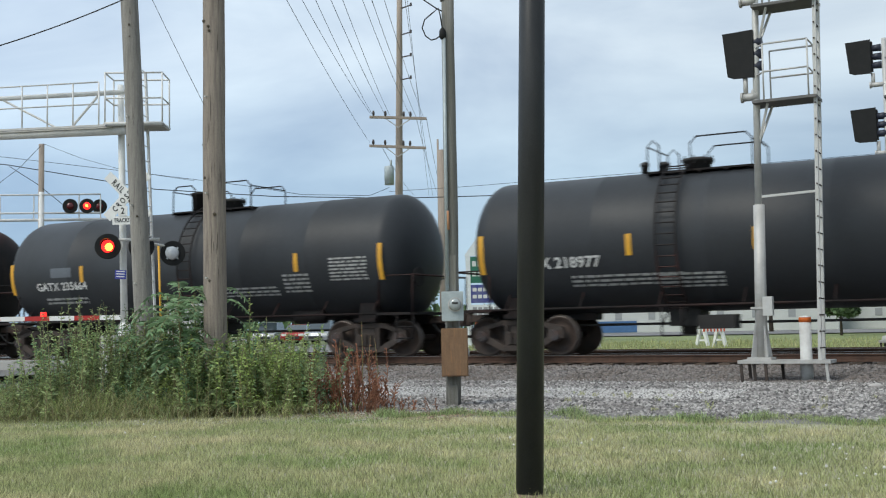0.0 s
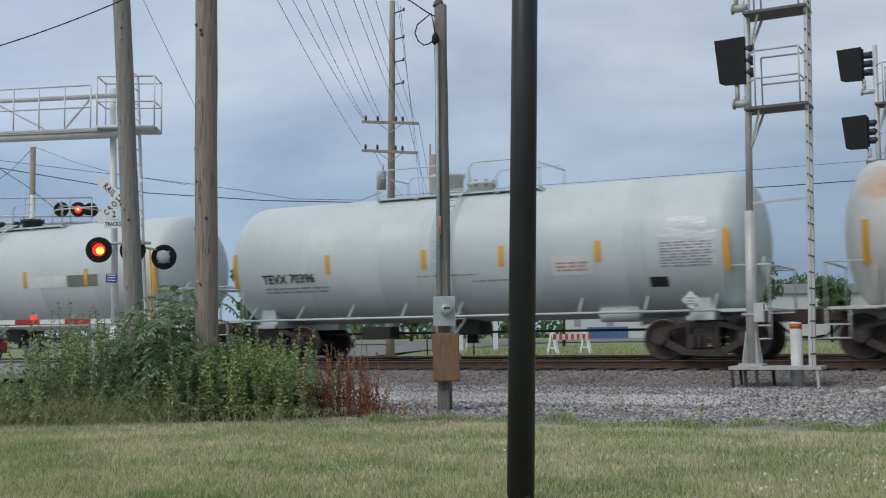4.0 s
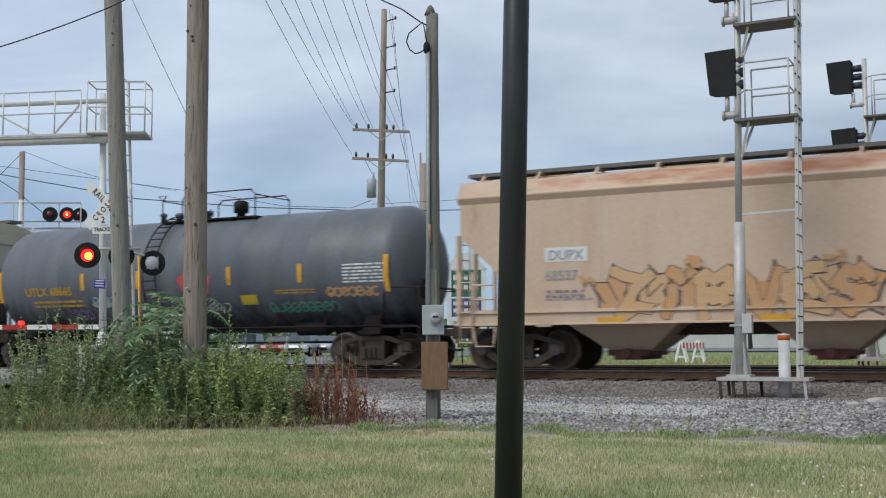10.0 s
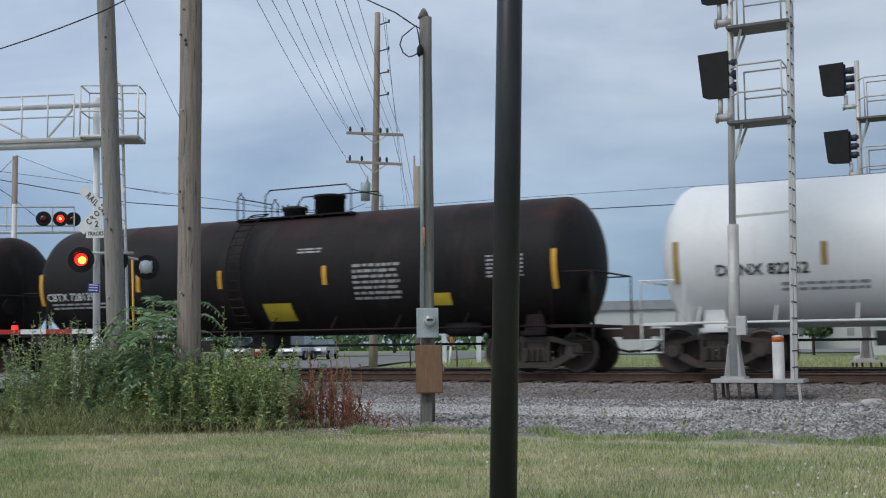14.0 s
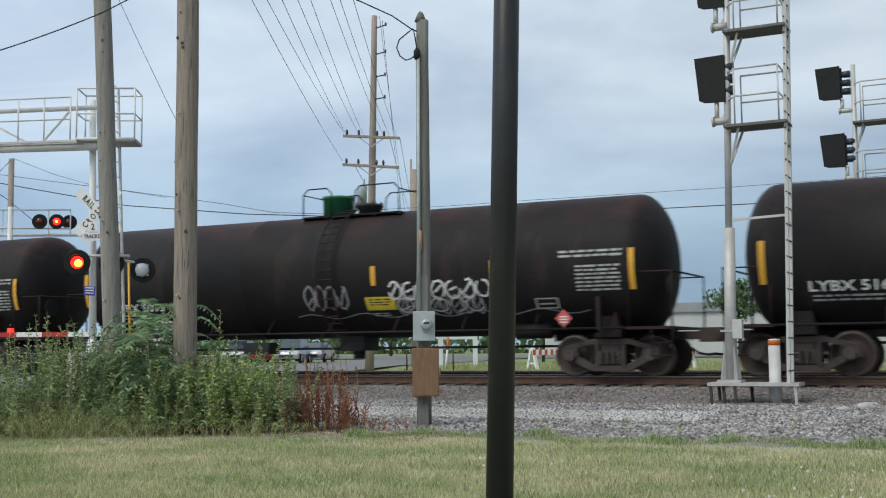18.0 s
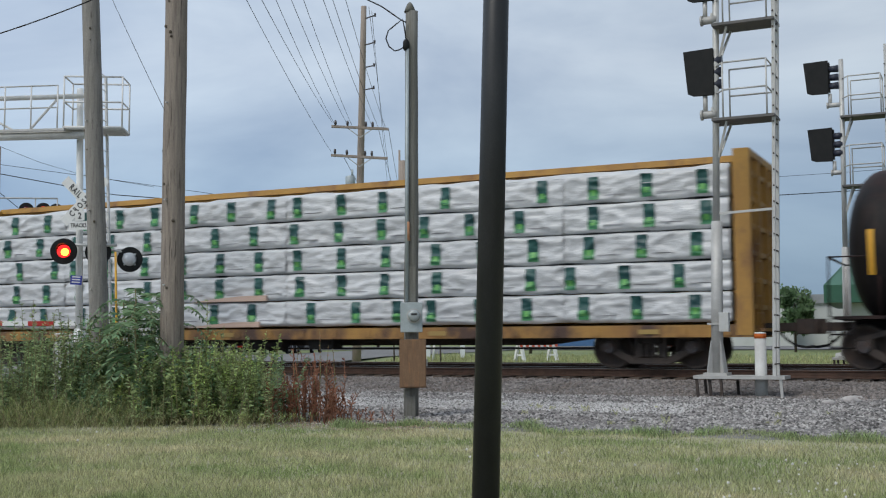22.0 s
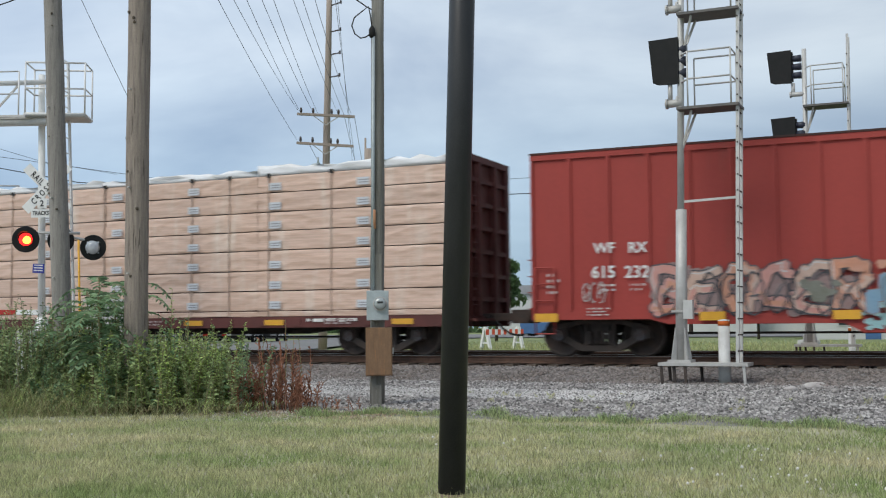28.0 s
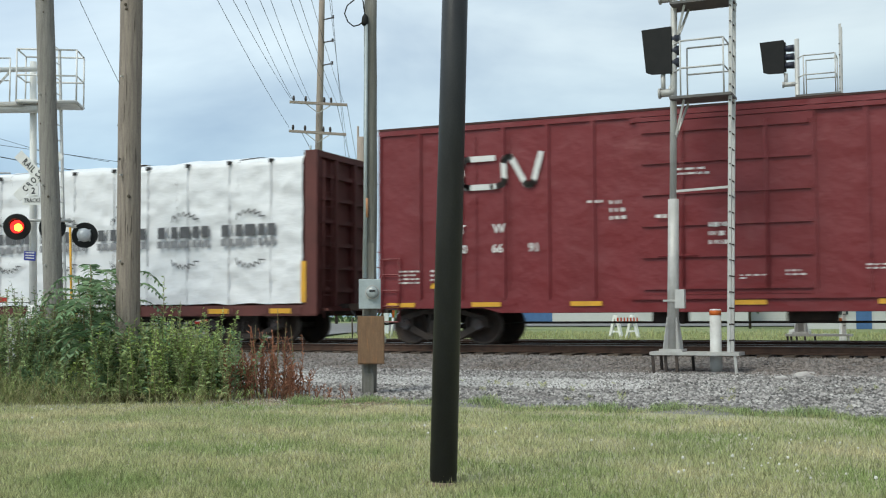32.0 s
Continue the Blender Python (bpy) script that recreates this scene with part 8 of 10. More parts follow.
def signal_mast(label, base, top_x, top, plats, ladder_x, heads, low=3.3, wide=1.0):
    """A railway signal: mast, ladder, railed platforms and dark heads seen from behind."""
    bx, by, bz = base
    s = thing("railway_signal", label, "railway signal", pose(bx, by, bz), "railway signals")
    lean = (top_x - bx) / (top - bz)
    at = lambda z: lean * z
    bm = bmesh.new()
    upright(bm, (at(0.35), 0, 0.35), (at(low), 0, low), 0.115, 0.105, 16)
    part("mast_foot", bm, "galv", s)
    bm = bmesh.new()
    upright(bm, (at(low) - 0.01, 0, low - 0.05), (at(top - bz), 0, top - bz), 0.068, 0.062, 14)
    part("mast", bm, "alu", s)
    bm = bmesh.new()
    for a in range(4):
        m = pose(at(0.5), 0, 0.42, 0, 0, 45 + 90 * a)
        pr = bmesh.new()
        prism(pr, [(0.08, 0.0), (0.22, 0.0), (0.22, 0.05), (0.125, 0.62), (0.08, 0.62)], -0.012, 0.012)
        me = bpy.data.meshes.new("t")
        pr.to_mesh(me)
        pr.free()
        me.transform(m)
        bm.from_mesh(me)
        bpy.data.meshes.remove(me)
    box(bm, at(0.4) - 0.22, at(0.4) + 0.22, -0.22, 0.22, 0.38, 0.43)
    part("base_gusset", bm, "galv", s)
    bm = bmesh.new()
    lx = ladder_x - bx
    box(bm, -0.38, lx + 0.18, -0.30, 0.35, 0.32, 0.38)
    part("base_platform", bm, "galv", s, "grey steel base platform")
    for x, y in ((-0.33, -0.25), (0.12, -0.25), (0.32, 0.28), (lx + 0.10, -0.25), (-0.30, 0.3), (-0.1, -0.2)):
        bm = bmesh.new()
        beam(bm, (x, y, 0.34), (x + 0.03, y, -0.14), 0.05)
        part("platform_leg", bm, "bogie" if x < lx else "galv", s)
    for yy in (-0.18, 0.20):
        bm = bmesh.new()
        beam(bm, (lx - 0.02, yy, 0.36), (lx + lean * (top - bz) + 0.02, yy, top - bz + 0.25), 0.062)
        part("ladder_rail", bm, "alu", s)
    bm = bmesh.new()
    tube(bm, (0, -0.18, 0), (0, 0.20, 0), 0.014, n=6)
    tube(bm, (-0.004, -0.232, 0), (-0.004, -0.222, 0), 0.018, n=6)
    rung = finish(bm, "rung", "bogie")
    for i in range(int((top - bz - 0.3) / 0.30)):
        z = 0.6 + 0.30 * i
        part("rung", rung, None, s, m=pose(lx + lean * z, 0, z))
    bm = bmesh.new()
    z = low + 0.15
    beam(bm, (at(z), 0, z), (lx + at(z), 0, z + 0.04), 0.045)
    part("ladder_stay", bm, "alu", s)
    for z in plats:
        z -= bz
        bm = bmesh.new()
        box(bm, at(z) - 0.02, lx + at(z) + 0.03, -0.32, 0.34, z - 0.05, z)
        pl = part("work_platform", bm, "grating", s, "steel grating work platform")
        bm = bmesh.new()
        beam(bm, (at(z) + 0.02, 0, z - 0.75), (at(z) + 0.24, -0.2, z - 0.06), 0.04)
        beam(bm, (at(z) + 0.02, 0, z - 0.75), (at(z) + 0.24, 0.2, z - 0.06), 0.04)
        part("platform_brace", bm, "alu", pl)
        for path in ladder_cage(at(z) + 0.20, lx + at(z) - 0.1, -0.31, 0.33, z) + [[(at(z), 0, z + k), (at(z) + 0.2, -0.31, z + k)] for k in (0.52, 1.05)]:
            bm = bmesh.new()
            pipe(bm, path, 0.018)
            part("platform_rail", bm, "alu", pl)
    for hx, hz, w, h, right in heads:
        hx, hz = hx - bx, hz - bz
        bm = bmesh.new()
        prism(bm, [(hx - 0.02, hz + h), (hx + w, hz + h + 0.02), (hx + w, hz - 0.04), (hx + 0.30 * w, hz - 0.03), (hx + 0.10 * w, hz + 0.02)], -0.10, -0.06)
        hd = part("signal_head", bm, "signal_black", s, "black signal background plate", bevel=0.004)
        bm = bmesh.new()
        box(bm, hx + w * 0.55, hx + w + 0.03, -0.05, 0.12, hz + 0.03, hz + h - 0.03)
        part("housing", bm, "signal_black", hd)
        for i in range(3):
            z = hz + h * (0.22 + 0.27 * i)
            bm = bmesh.new()
            lathe(bm, [(-0.08, 0.085), (0.16, 0.10), (0.16, 0.085)], "x", 12)
            part("visor", bm, "signal_rim", hd, m=pose(hx + w + (0.09 if right else -0.02), 0.02, z))
        bm = bmesh.new()
        zz = hz - 0.34
        xr = hx + w + 0.02
        tube(bm, (xr, 0.02, hz - 0.02), (xr, 0.02, zz), 0.05, n=10)
        tube(bm, (xr - 0.08, 0, zz), (at(zz), 0, zz), 0.065, n=10)
        tube(bm, (xr - 0.09, 0, zz), (xr - 0.05, 0, zz), 0.085, n=12)
        part("head_bracket", bm, "alu", hd)
        if not right:
            bm = bmesh.new()
            tube(bm, (at(zz) - 0.27, -0.02, zz - 0.06), (at(zz) + 0.02, -0.02, zz - 0.06), 0.075, n=12)
            tube(bm, (at(zz) - 0.29, -0.02, zz - 0.06), (at(zz) - 0.25, -0.02, zz - 0.06), 0.10, n=12)
            tube(bm, (at(zz) - 0.20, -0.02, zz - 0.06), (at(zz) - 0.20, -0.02, hz + 0.03), 0.045, n=10)
            part("head_pivot", bm, "galv", hd, "grey cast pivot joint")
    return s


def signals():
    s = signal_mast("aluminium railway signal mast with ladder, platforms and black heads", (-4.77, 21.6, 0.18), -4.60, 9.0, (5.42, 7.25), -3.66, ((-5.24, 5.95, 0.56, 0.86, False), (-5.21, 7.80, 0.56, 0.86, False)))
    bm = bmesh.new()
    box(bm, 0.10, 0.28, -0.20, -0.05, 1.20, 1.56)
    jb = part("junction_box", bm, "alu", s, "small steel junction box", bevel=0.006)
    bm = bmesh.new()
    box(bm, -0.14, 0.12, -0.13, -0.10, 1.33, 1.37)
    part("strap", bm, "galv", jb)
    signal_mast("aluminium railway signal mast beyond the tracks with two black heads", (-3.53, 31.7, 0.36), -3.47, 8.75, (5.30, 7.16), -2.42, ((-4.42, 7.86, 0.62, 0.86, True), (-4.36, 6.02, 0.62, 0.86, True)))
    # marker posts with orange tops
    def marker(p, h, lab, r=0.075):
        m = thing("marker_post", lab, "marker post", pose(*p), "white marker posts")
        bm = bmesh.new()
        lathe(bm, [(0, r + 0.004), (h * 0.32, r + 0.004), (h * 0.34, r - 0.004), (h - 0.11, r - 0.006)], "z", 16)
        part("post", bm, "dirty_white", m)
        bm = bmesh.new()
        lathe(bm, [(h - 0.11, r - 0.002), (h - 0.02, r - 0.002), (h, r - 0.02)], "z", 16)
        part("reflective_cap", bm, "orange_paint", m, "orange reflective cap")
        bm = bmesh.new()
        lathe(bm, [(h - 0.02, r - 0.0), (h, r - 0.01), (h + 0.01, 0.02)], "z", 16)
        part("cap_top", bm, "white", m)
    marker((-3.98, 21.75, 0.16), 1.20, "white plastic cable marker post with an orange band", 0.115)
    marker((-2.62, 33.6, 0.13), 1.05, "white plastic marker post beyond the tracks", 0.10)
    # orange-topped delineator and short black posts beyond the tracks
    d = thing("delineator", "orange and white delineator post in the grass", "delineator", pose(*(-23.81, 47.72, 0.22)))
    bm = bmesh.new()
    upright(bm, (0, 0, 0), (0.10, 0, 1.0), 0.055, 0.055, 8)
    part("post", bm, "white", d)
    bm = bmesh.new()
    upright(bm, (0.10, 0, 0.98), (0.14, 0, 1.55), 0.06, 0.06, 8)
    part("reflective_cap", bm, "orange_paint", d)
    for q in ((-25.59, 47.21, 0.22), (-23.45, 47.83, 0.22)):
        d = thing("short_post", "short dark post in the grass", "post", pose(*q), "short dark posts")
        bm = bmesh.new()
        upright(bm, (0, 0, 0), (-0.03, 0, 0.95), 0.04, 0.04, 8)
        part("post", bm, "bark", d)


signals()


def hatch_text(parent, text, size, m, mat="letter_black", squash=0.9, spacing=1.0):
    me = letters(text, size, "lettering", mat, spacing=spacing, squash=squash)
    xs = [v.co.x for v in me.vertices]
    me.transform(Matrix.Translation((-(min(xs) + max(xs)) / 2, -size * 0.34, 0)))
    return part("lettering", me, None, parent, "", m)


def lamp_unit(parent, m, lit, back=False):
    """A round flashing-light unit: black disc, hood and lens, or its grey back."""
    bm = bmesh.new()
    lathe(bm, [(-0.015, 0.285), (0.0, 0.30), (0.015, 0.285)], "y", 32)
    d = part("backing_disc", bm, "signal_black", parent, "black round backing disc", m)
    bm = bmesh.new()
    if back:
        lathe(bm, [(-0.22, 0.03), (-0.20, 0.10), (-0.12, 0.155), (-0.015, 0.16)], "y", 22)
        part("lamp_housing", bm, "lamp_grey", d, "grey lamp housing seen from behind")
        bm = bmesh.new()
        for a in (0, 1, 2, 3):
            box(bm, -0.02, 0.02, -0.03, -0.012, 0.15, 0.19, pose(0, 0, 0, 0, 45 + 90 * a))
        part("clip", bm, "lamp_grey", d)
    else:
        lathe(bm, [(-0.06, 0.02), (-0.05, 0.12), (-0.012, 0.15)], "y", 22)
        part("lens", bm, "red_lit" if lit else "red_dark", d, "lit red lens" if lit else "dark red lens")
        if lit:
            bm = bmesh.new()
            lathe(bm, [(-0.085, 0.015), (-0.080, 0.06), (-0.055, 0.088)], "y", 16)
            part("bulb_glow", bm, "amber_lit", d, "bright lamp centre", pose(0.03, 0, -0.02))
        bm = bmesh.new()
        for i in range(12):
            a0, a1 = radians(15 * i), radians(15 * (i + 1))
            p = [(0.165 * math.cos(a), -0.012, 0.165 * math.sin(a)) for a in (a0, a1)]
            q = [(0.165 * math.cos(a), -0.28 * math.sin(a) ** 0.5 - 0.02, 0.165 * math.sin(a)) for a in (a1, a0)]
            face(bm, p + q)
        part("hood", bm, "signal_black", d)


def crossing():
    bx, by = -19.08, 19.9
    c = thing("crossing_signal", "white crossing signal with crossbuck, flashing lamps and cantilever arm", "crossing signal", pose(bx, by, 0.2))
    bm = bmesh.new()
    upright(bm, (0, 0, 0.9), (-0.13, 0, 7.0), 0.085, 0.075, 16)
    part("mast", bm, "white", c)
    bm = bmesh.new()
    lathe(bm, [(0.0, 0.24), (0.55, 0.24), (0.75, 0.17), (1.25, 0.14), (1.35, 0.10)], "z", 16)
    part("mast_base", bm, "white", c)
    # cantilever: two pipes, walkway and rails running out over the road
    def rel(p):
        return (p[0] - bx, p[1] - by, p[2] - 0.2)
    lo0, lo1 = rel((-18.84, 19.73, 6.05)), rel((-28.33, 17.13, 6.20))
    up0, up1 = rel((-18.80, 19.68, 6.95)), rel((-28.29, 17.08, 7.10))
    bm = bmesh.new()
    tube(bm, lo0, lo1, 0.10, 0.08, 12)
    part("cantilever_arm", bm, "pale_steel", c)
    bm = bmesh.new()
    tube(bm, up0, up1, 0.06, 0.05, 10)
    part("cantilever_stay", bm, "pale_steel", c)
    bm = bmesh.new()
    v0, v1 = Vector(lo0), Vector(lo1)
    w0, w1 = Vector(up0), Vector(up1)
    for a, b in ((0.16, 0.07), (0.16, 0.34), (0.52, 0.34), (0.52, 0.7), (0.9, 0.7)):
        tube(bm, v0.lerp(v1, a), w0.lerp(w1, b), 0.03, n=6)
    part("cantilever_brace", bm, "pale_steel", c)
    bm = bmesh.new()
    for k in range(14):
        a = 0.05 + 0.068 * k
        p = v0.lerp(v1, a)
        pipe(bm, [p + Vector((0, -0.3, 0.05)), p + Vector((0, -0.3, 1.12))], 0.018)
    for zz in (0.6, 1.12):
        pipe(bm, [v0.lerp(v1, 0.05) + Vector((0, -0.3, zz)), v1 + Vector((0, -0.3, zz))], 0.018)
    part("walkway_rail", bm, "pale_steel", c)
    bm = bmesh.new()
    a, b = v0.lerp(v1, 0.03), v1
    for off in (-0.32, -0.1):
        beam(bm, a + Vector((0, off, 0.08)), b + Vector((0, off, 0.08)), 0.05)
    part("walkway", bm, "galv", c)
    # cage round the mast head
    q0, q1 = rel((-18.94, 19.24, 7.25)), rel((-18.13, 20.34, 7.39))
    x0, x1, z0, z1 = -0.36, 0.97, q1[2] - 1.20, q1[2]
    turned = pose(0, 0, 0, 0, 0, 30)
    for x in (x0, x1):
        for y in (-0.4, 0.4):
            bm = bmesh.new()
            pipe(bm, [(x, y, z0), (x, y, z1)], 0.022)
            part("cage_post", bm, "pale_steel", c, m=turned)
    for z in (z0, (z0 + z1) / 2, z1):
        bm = bmesh.new()
        pipe(bm, [(x0, -0.4, z), (x1, -0.4, z), (x1, 0.4, z), (x0, 0.4, z), (x0, -0.4, z)], 0.022 if z != z0 else 0.04)
        part("cage_rail", bm, "pale_steel", c, m=turned)
    bm = bmesh.new()
    box(bm, x0, x1, -0.4, 0.4, z0 - 0.05, z0 - 0.02)
    part("cage_floor", bm, "galv", c, m=turned)
    bm = bmesh.new()
    lt, lb = rel((-18.57, 19.96, 7.48)), rel((-18.81, 20.55, 2.97))
    for o in (-0.2, 0.2):
        beam(bm, Vector(lt) + Vector((-o * 0.4, o * 0.9, 0)), Vector(lb) + Vector((-o * 0.4, o * 0.9, -1.5)), 0.05)
    for i in range(18):
        p = Vector(lt).lerp(Vector(lb) + Vector((0, 0, -1.5)), i / 17)
        tube(bm, p + Vector((0.08, -0.18, 0)), p + Vector((-0.08, 0.18, 0)), 0.013, n=5)
    part("ladder", bm, "pale_steel", c)
    # crossbuck, with the number of tracks below it
    xb = rel((-18.70, 19.75, 4.48))
    for ang, word in ((-45, "RAIL   ROAD"), (45, "CROSSING")):
        y = xb[1] - 0.14 - (0.02 if ang > 0 else 0)
        bm = bmesh.new()
        box(bm, -0.71, 0.71, -0.006, 0.006, -0.115, 0.115)
        b = part("crossbuck_blade", bm, "white", c, "white blade with black letters", Matrix.Translation((xb[0], y, xb[2])) @ pose(0, 0, 0, 0, 0, 20) @ pose(0, 0, 0, 0, -ang, 0), bevel=0.003)
        hatch_text(b, word, 0.20, pose(0, -0.011, 0, 90), squash=0.72, spacing=1.5 if ang > 0 else 1.25)
    tr = rel((-18.87, 19.67, 3.91))
    bm = bmesh.new()
    box(bm, -0.23, 0.23, -0.006, 0.006, -0.10, 0.10)
    b = part("track_plate", bm, "white", c, "white plate with black letters", Matrix.Translation((tr[0] + 0.06, tr[1] - 0.14, tr[2])) @ pose(0, 0, 0, 0, 0, 20))
    hatch_text(b, "TRACKS", 0.13, pose(0, -0.012, 0, 90), squash=0.8)
    bm = bmesh.new()
    box(bm, -0.11, 0.11, -0.006, 0.006, -0.11, 0.11)
    b = part("track_plate", bm, "white", c, "", Matrix.Translation((tr[0] + 0.10, tr[1] - 0.15, tr[2] + 0.22)) @ pose(0, 0, 0, 0, 0, 20))
    hatch_text(b, "2", 0.2, pose(0, -0.012, 0, 90))
    # lamps on their cross arm
    l1, l2, l3 = rel((-19.17, 19.45, 3.32)), rel((-18.76, 20.12, 3.33)), rel((-18.32, 20.70, 3.18))
    bm = bmesh.new()
    tube(bm, (l1[0], l1[1] + 0.12, l1[2] + 0.16), (l2[0] + 0.4, l2[1] + 0.18, l2[2] + 0.16), 0.035, n=8)
    tube(bm, (l2[0], l2[1] + 0.2, l2[2] + 0.1), (l3[0], l3[1] + 0.1, l3[2] + 0.14), 0.03, n=8)
    part("lamp_arm", bm, "alu", c)
    for p, lit, back in ((l1, True, False), (l2, False, False), (l3, False, True)):
        lamp_unit(c, Matrix.Translation(p) @ pose(0, 0, 0, 0, 0, 38 if not back else 30), lit, back)
    sg = rel((-18.95, 19.73, 2.66))
    bm = bmesh.new()
    box(bm, -0.13, 0.13, -0.006, 0.006, -0.105, 0.105)
    b = part("notice_plate", bm, "blue_sign", c, "small blue notice with white bars", Matrix.Translation((sg[0], sg[1] - 0.1, sg[2])) @ pose(0, 0, 0, 0, 3, 25))
    for i in range(3):
        bm = bmesh.new()
        face(bm, [(-0.1, -0.009, 0.06 - 0.06 * i), (0.1, -0.009, 0.06 - 0.06 * i), (0.1, -0.009, 0.085 - 0.06 * i), (-0.1, -0.009, 0.085 - 0.06 * i)])
        part("writing_bar", bm, "letter_white", b)
    # gate arm, lowered across the road
    g = thing("gate_arm", "lowered red and white striped crossing gate arm", "gate arm", pose(bx, by - 0.35, 0))
    a0, a1 = (-19.05, 19.88, 1.67), (-32.55, 15.75, 1.75)
    v0, v1 = Vector(a0) - Vector((bx, by - 0.35, 0)), Vector(a1) - Vector((bx, by - 0.35, 0))
    n = 22
    for i in range(n):
        bm = bmesh.new()
        p, q = v0.lerp(v1, i / n), v0.lerp(v1, (i + 1) / n)
        k = Vector((0, 0, 0.055))
        d = Vector((0, 0.012, 0))
        va = [bm.verts.new(e) for e in (p - k - d, p + k - d, p + k + d, p - k + d)]
        vb = [bm.verts.new(e) for e in (q - k - d, q + k - d, q + k + d, q - k + d)]
        for j in range(4):
            bm.faces.new((va[j], va[(j + 1) % 4], vb[(j + 1) % 4], vb[j]))
        bm.faces.new(va[::-1])
        bm.faces.new(vb)
        part("stripe", bm, "red_paint" if i % 2 else "white", g)
    bm = bmesh.new()
    box(bm, -0.25, 0.25, -0.2, 0.2, 0.2, 1.25)
    part("gate_motor", bm, "galv", g, "grey gate mechanism case", bevel=0.01)
    bm = bmesh.new()
    tube(bm, v0 + Vector((0, 0, -0.06)), v1 + Vector((0, 0, -0.06)), 0.01, n=5)
    part("lamp_cable", bm, "wire", g)
    for k, e in ((0.148, True), (0.45, False), (0.8, False)):
        p = v0.lerp(v1, k)
        bm = bmesh.new()
        box(bm, p.x - 0.06, p.x + 0.06, p.y - 0.05, p.y + 0.05, p.z + 0.05, p.z + 0.15)
        part("gate_lamp", bm, "red_lit" if e else "red_dark", g, "small red lamp", bevel=0.01)
    # relay case and a guyed wire with its yellow guard
    r = thing("relay_case", "pale grey steel relay case behind the weeds", "relay case", pose(-17.7, 20.6, 0.15, 0, 0, 20))
    bm = bmesh.new()
    box(bm, -0.45, 0.45, -0.3, 0.3, 0.12, 1.75)
    body = part("case", bm, "alu", r, bevel=0.015)
    bm = bmesh.new()
    box(bm, -0.40, 0.40, -0.32, -0.305, 0.2, 1.68)
    part("case_door", bm, "alu", body)
    bm = bmesh.new()
    box(bm, -0.5, 0.5, -0.35, 0.35, 1.75, 1.80)
    part("case_roof", bm, "alu", r)
    bm = bmesh.new()
    box(bm, -0.5, 0.5, -0.35, 0.35, -0.05, 0.12)
    part("plinth", bm, "concrete", r)
    ga, gb = Vector((-17.71, 19.54, 3.26)), Vector((-17.73, 19.69, 1.35))
    w = thing("guy_wire_guard", "yellow plastic guard on a guy wire", "guy wire", pose(*gb))
    bm = bmesh.new()
    tube(bm, (0, 0, -1.0), ga - gb, 0.025, n=8)
    part("guard", bm, "yellow", w)


crossing()


def far_crossing():
    """The signal bridge on the far side of the crossing, with its own lamps."""
    b = Vector((-35.91, 32.73, 6.22))
    f = thing("crossing_signal", "far crossing signal with a railed cantilever and red lamps", "crossing signal", pose(b.x, b.y, 0.2))
    def rel(p):
        return Vector(p) - Vector((b.x, b.y, 0.2))
    top = rel((-35.86, 32.68, 7.14))
    bm = bmesh.new()
    upright(bm, (0, 0, 0), (0, 0, top.z), 0.12, 0.1, 12)
    part("mast", bm, "pale_steel", f)
    bm = bmesh.new()
    for p, q, r in (((-43.44, 28.65, 7.09), (-33.74, 33.82, 7.00), 0.035), ((-43.47, 28.69, 6.38), (-33.77, 33.86, 6.24), 0.04), ((-43.49, 28.71, 6.06), (-33.04, 34.28, 5.97), 0.06)):
        tube(bm, rel(p), rel(q), r, n=8)
    for p, q in (((-37.35, 31.90, 6.96), (-37.40, 31.96, 5.95)), ((-36.13, 32.55, 6.98), (-36.19, 32.60, 5.95)), ((-34.51, 33.41, 6.99), (-34.56, 33.47, 5.96)), ((-33.74, 33.82, 7.00), (-33.79, 33.88, 5.97))):
        tube(bm, rel(p), rel(q), 0.025, n=6)
    part("cantilever_arm", bm, "pale_steel", f)
    for p, lit in (((-34.55, 32.98, 6.49), False), ((-33.80, 33.15, 6.46), True), ((-33.95, 33.98, 6.52), False)):
        bm = bmesh.new()
        lathe(bm, [(-0.015, 0.285), (0.0, 0.30), (0.015, 0.285)], "y", 24)
        d = part("backing_disc", bm, "signal_black", f, "black round backing disc", Matrix.Translation(rel(p)) @ pose(0, 0, 0, 0, 0, 38))
        bm = bmesh.new()
        lathe(bm, [(-0.06, 0.02), (-0.05, 0.12), (-0.012, 0.15)], "y", 16)
        part("lens", bm, "red_lit" if lit else "red_dark", d, "lit red lens" if lit else "dark red lens")
        if lit:
            bm = bmesh.new()
            lathe(bm, [(-0.085, 0.01), (-0.080, 0.03), (-0.06, 0.05)], "y", 12)
            part("bulb_glow", bm, "amber_lit", d, "bright lamp centre")
    p0, p1 = Vector((-46.95, 42.79, 7.87)), Vector((-46.77, 42.58, 11.52))
    k = thing("utility_pole", "distant grey steel pole at the crossing", "utility pole", pose(p0.x, p0.y, 0.2))
    bm = bmesh.new()
    upright(bm, (0, 0, 0), (0, 0, p1.z - 0.2), 0.17, 0.15, 10)
    part("shaft", bm, "wood_pole_pale", k)


far_crossing()


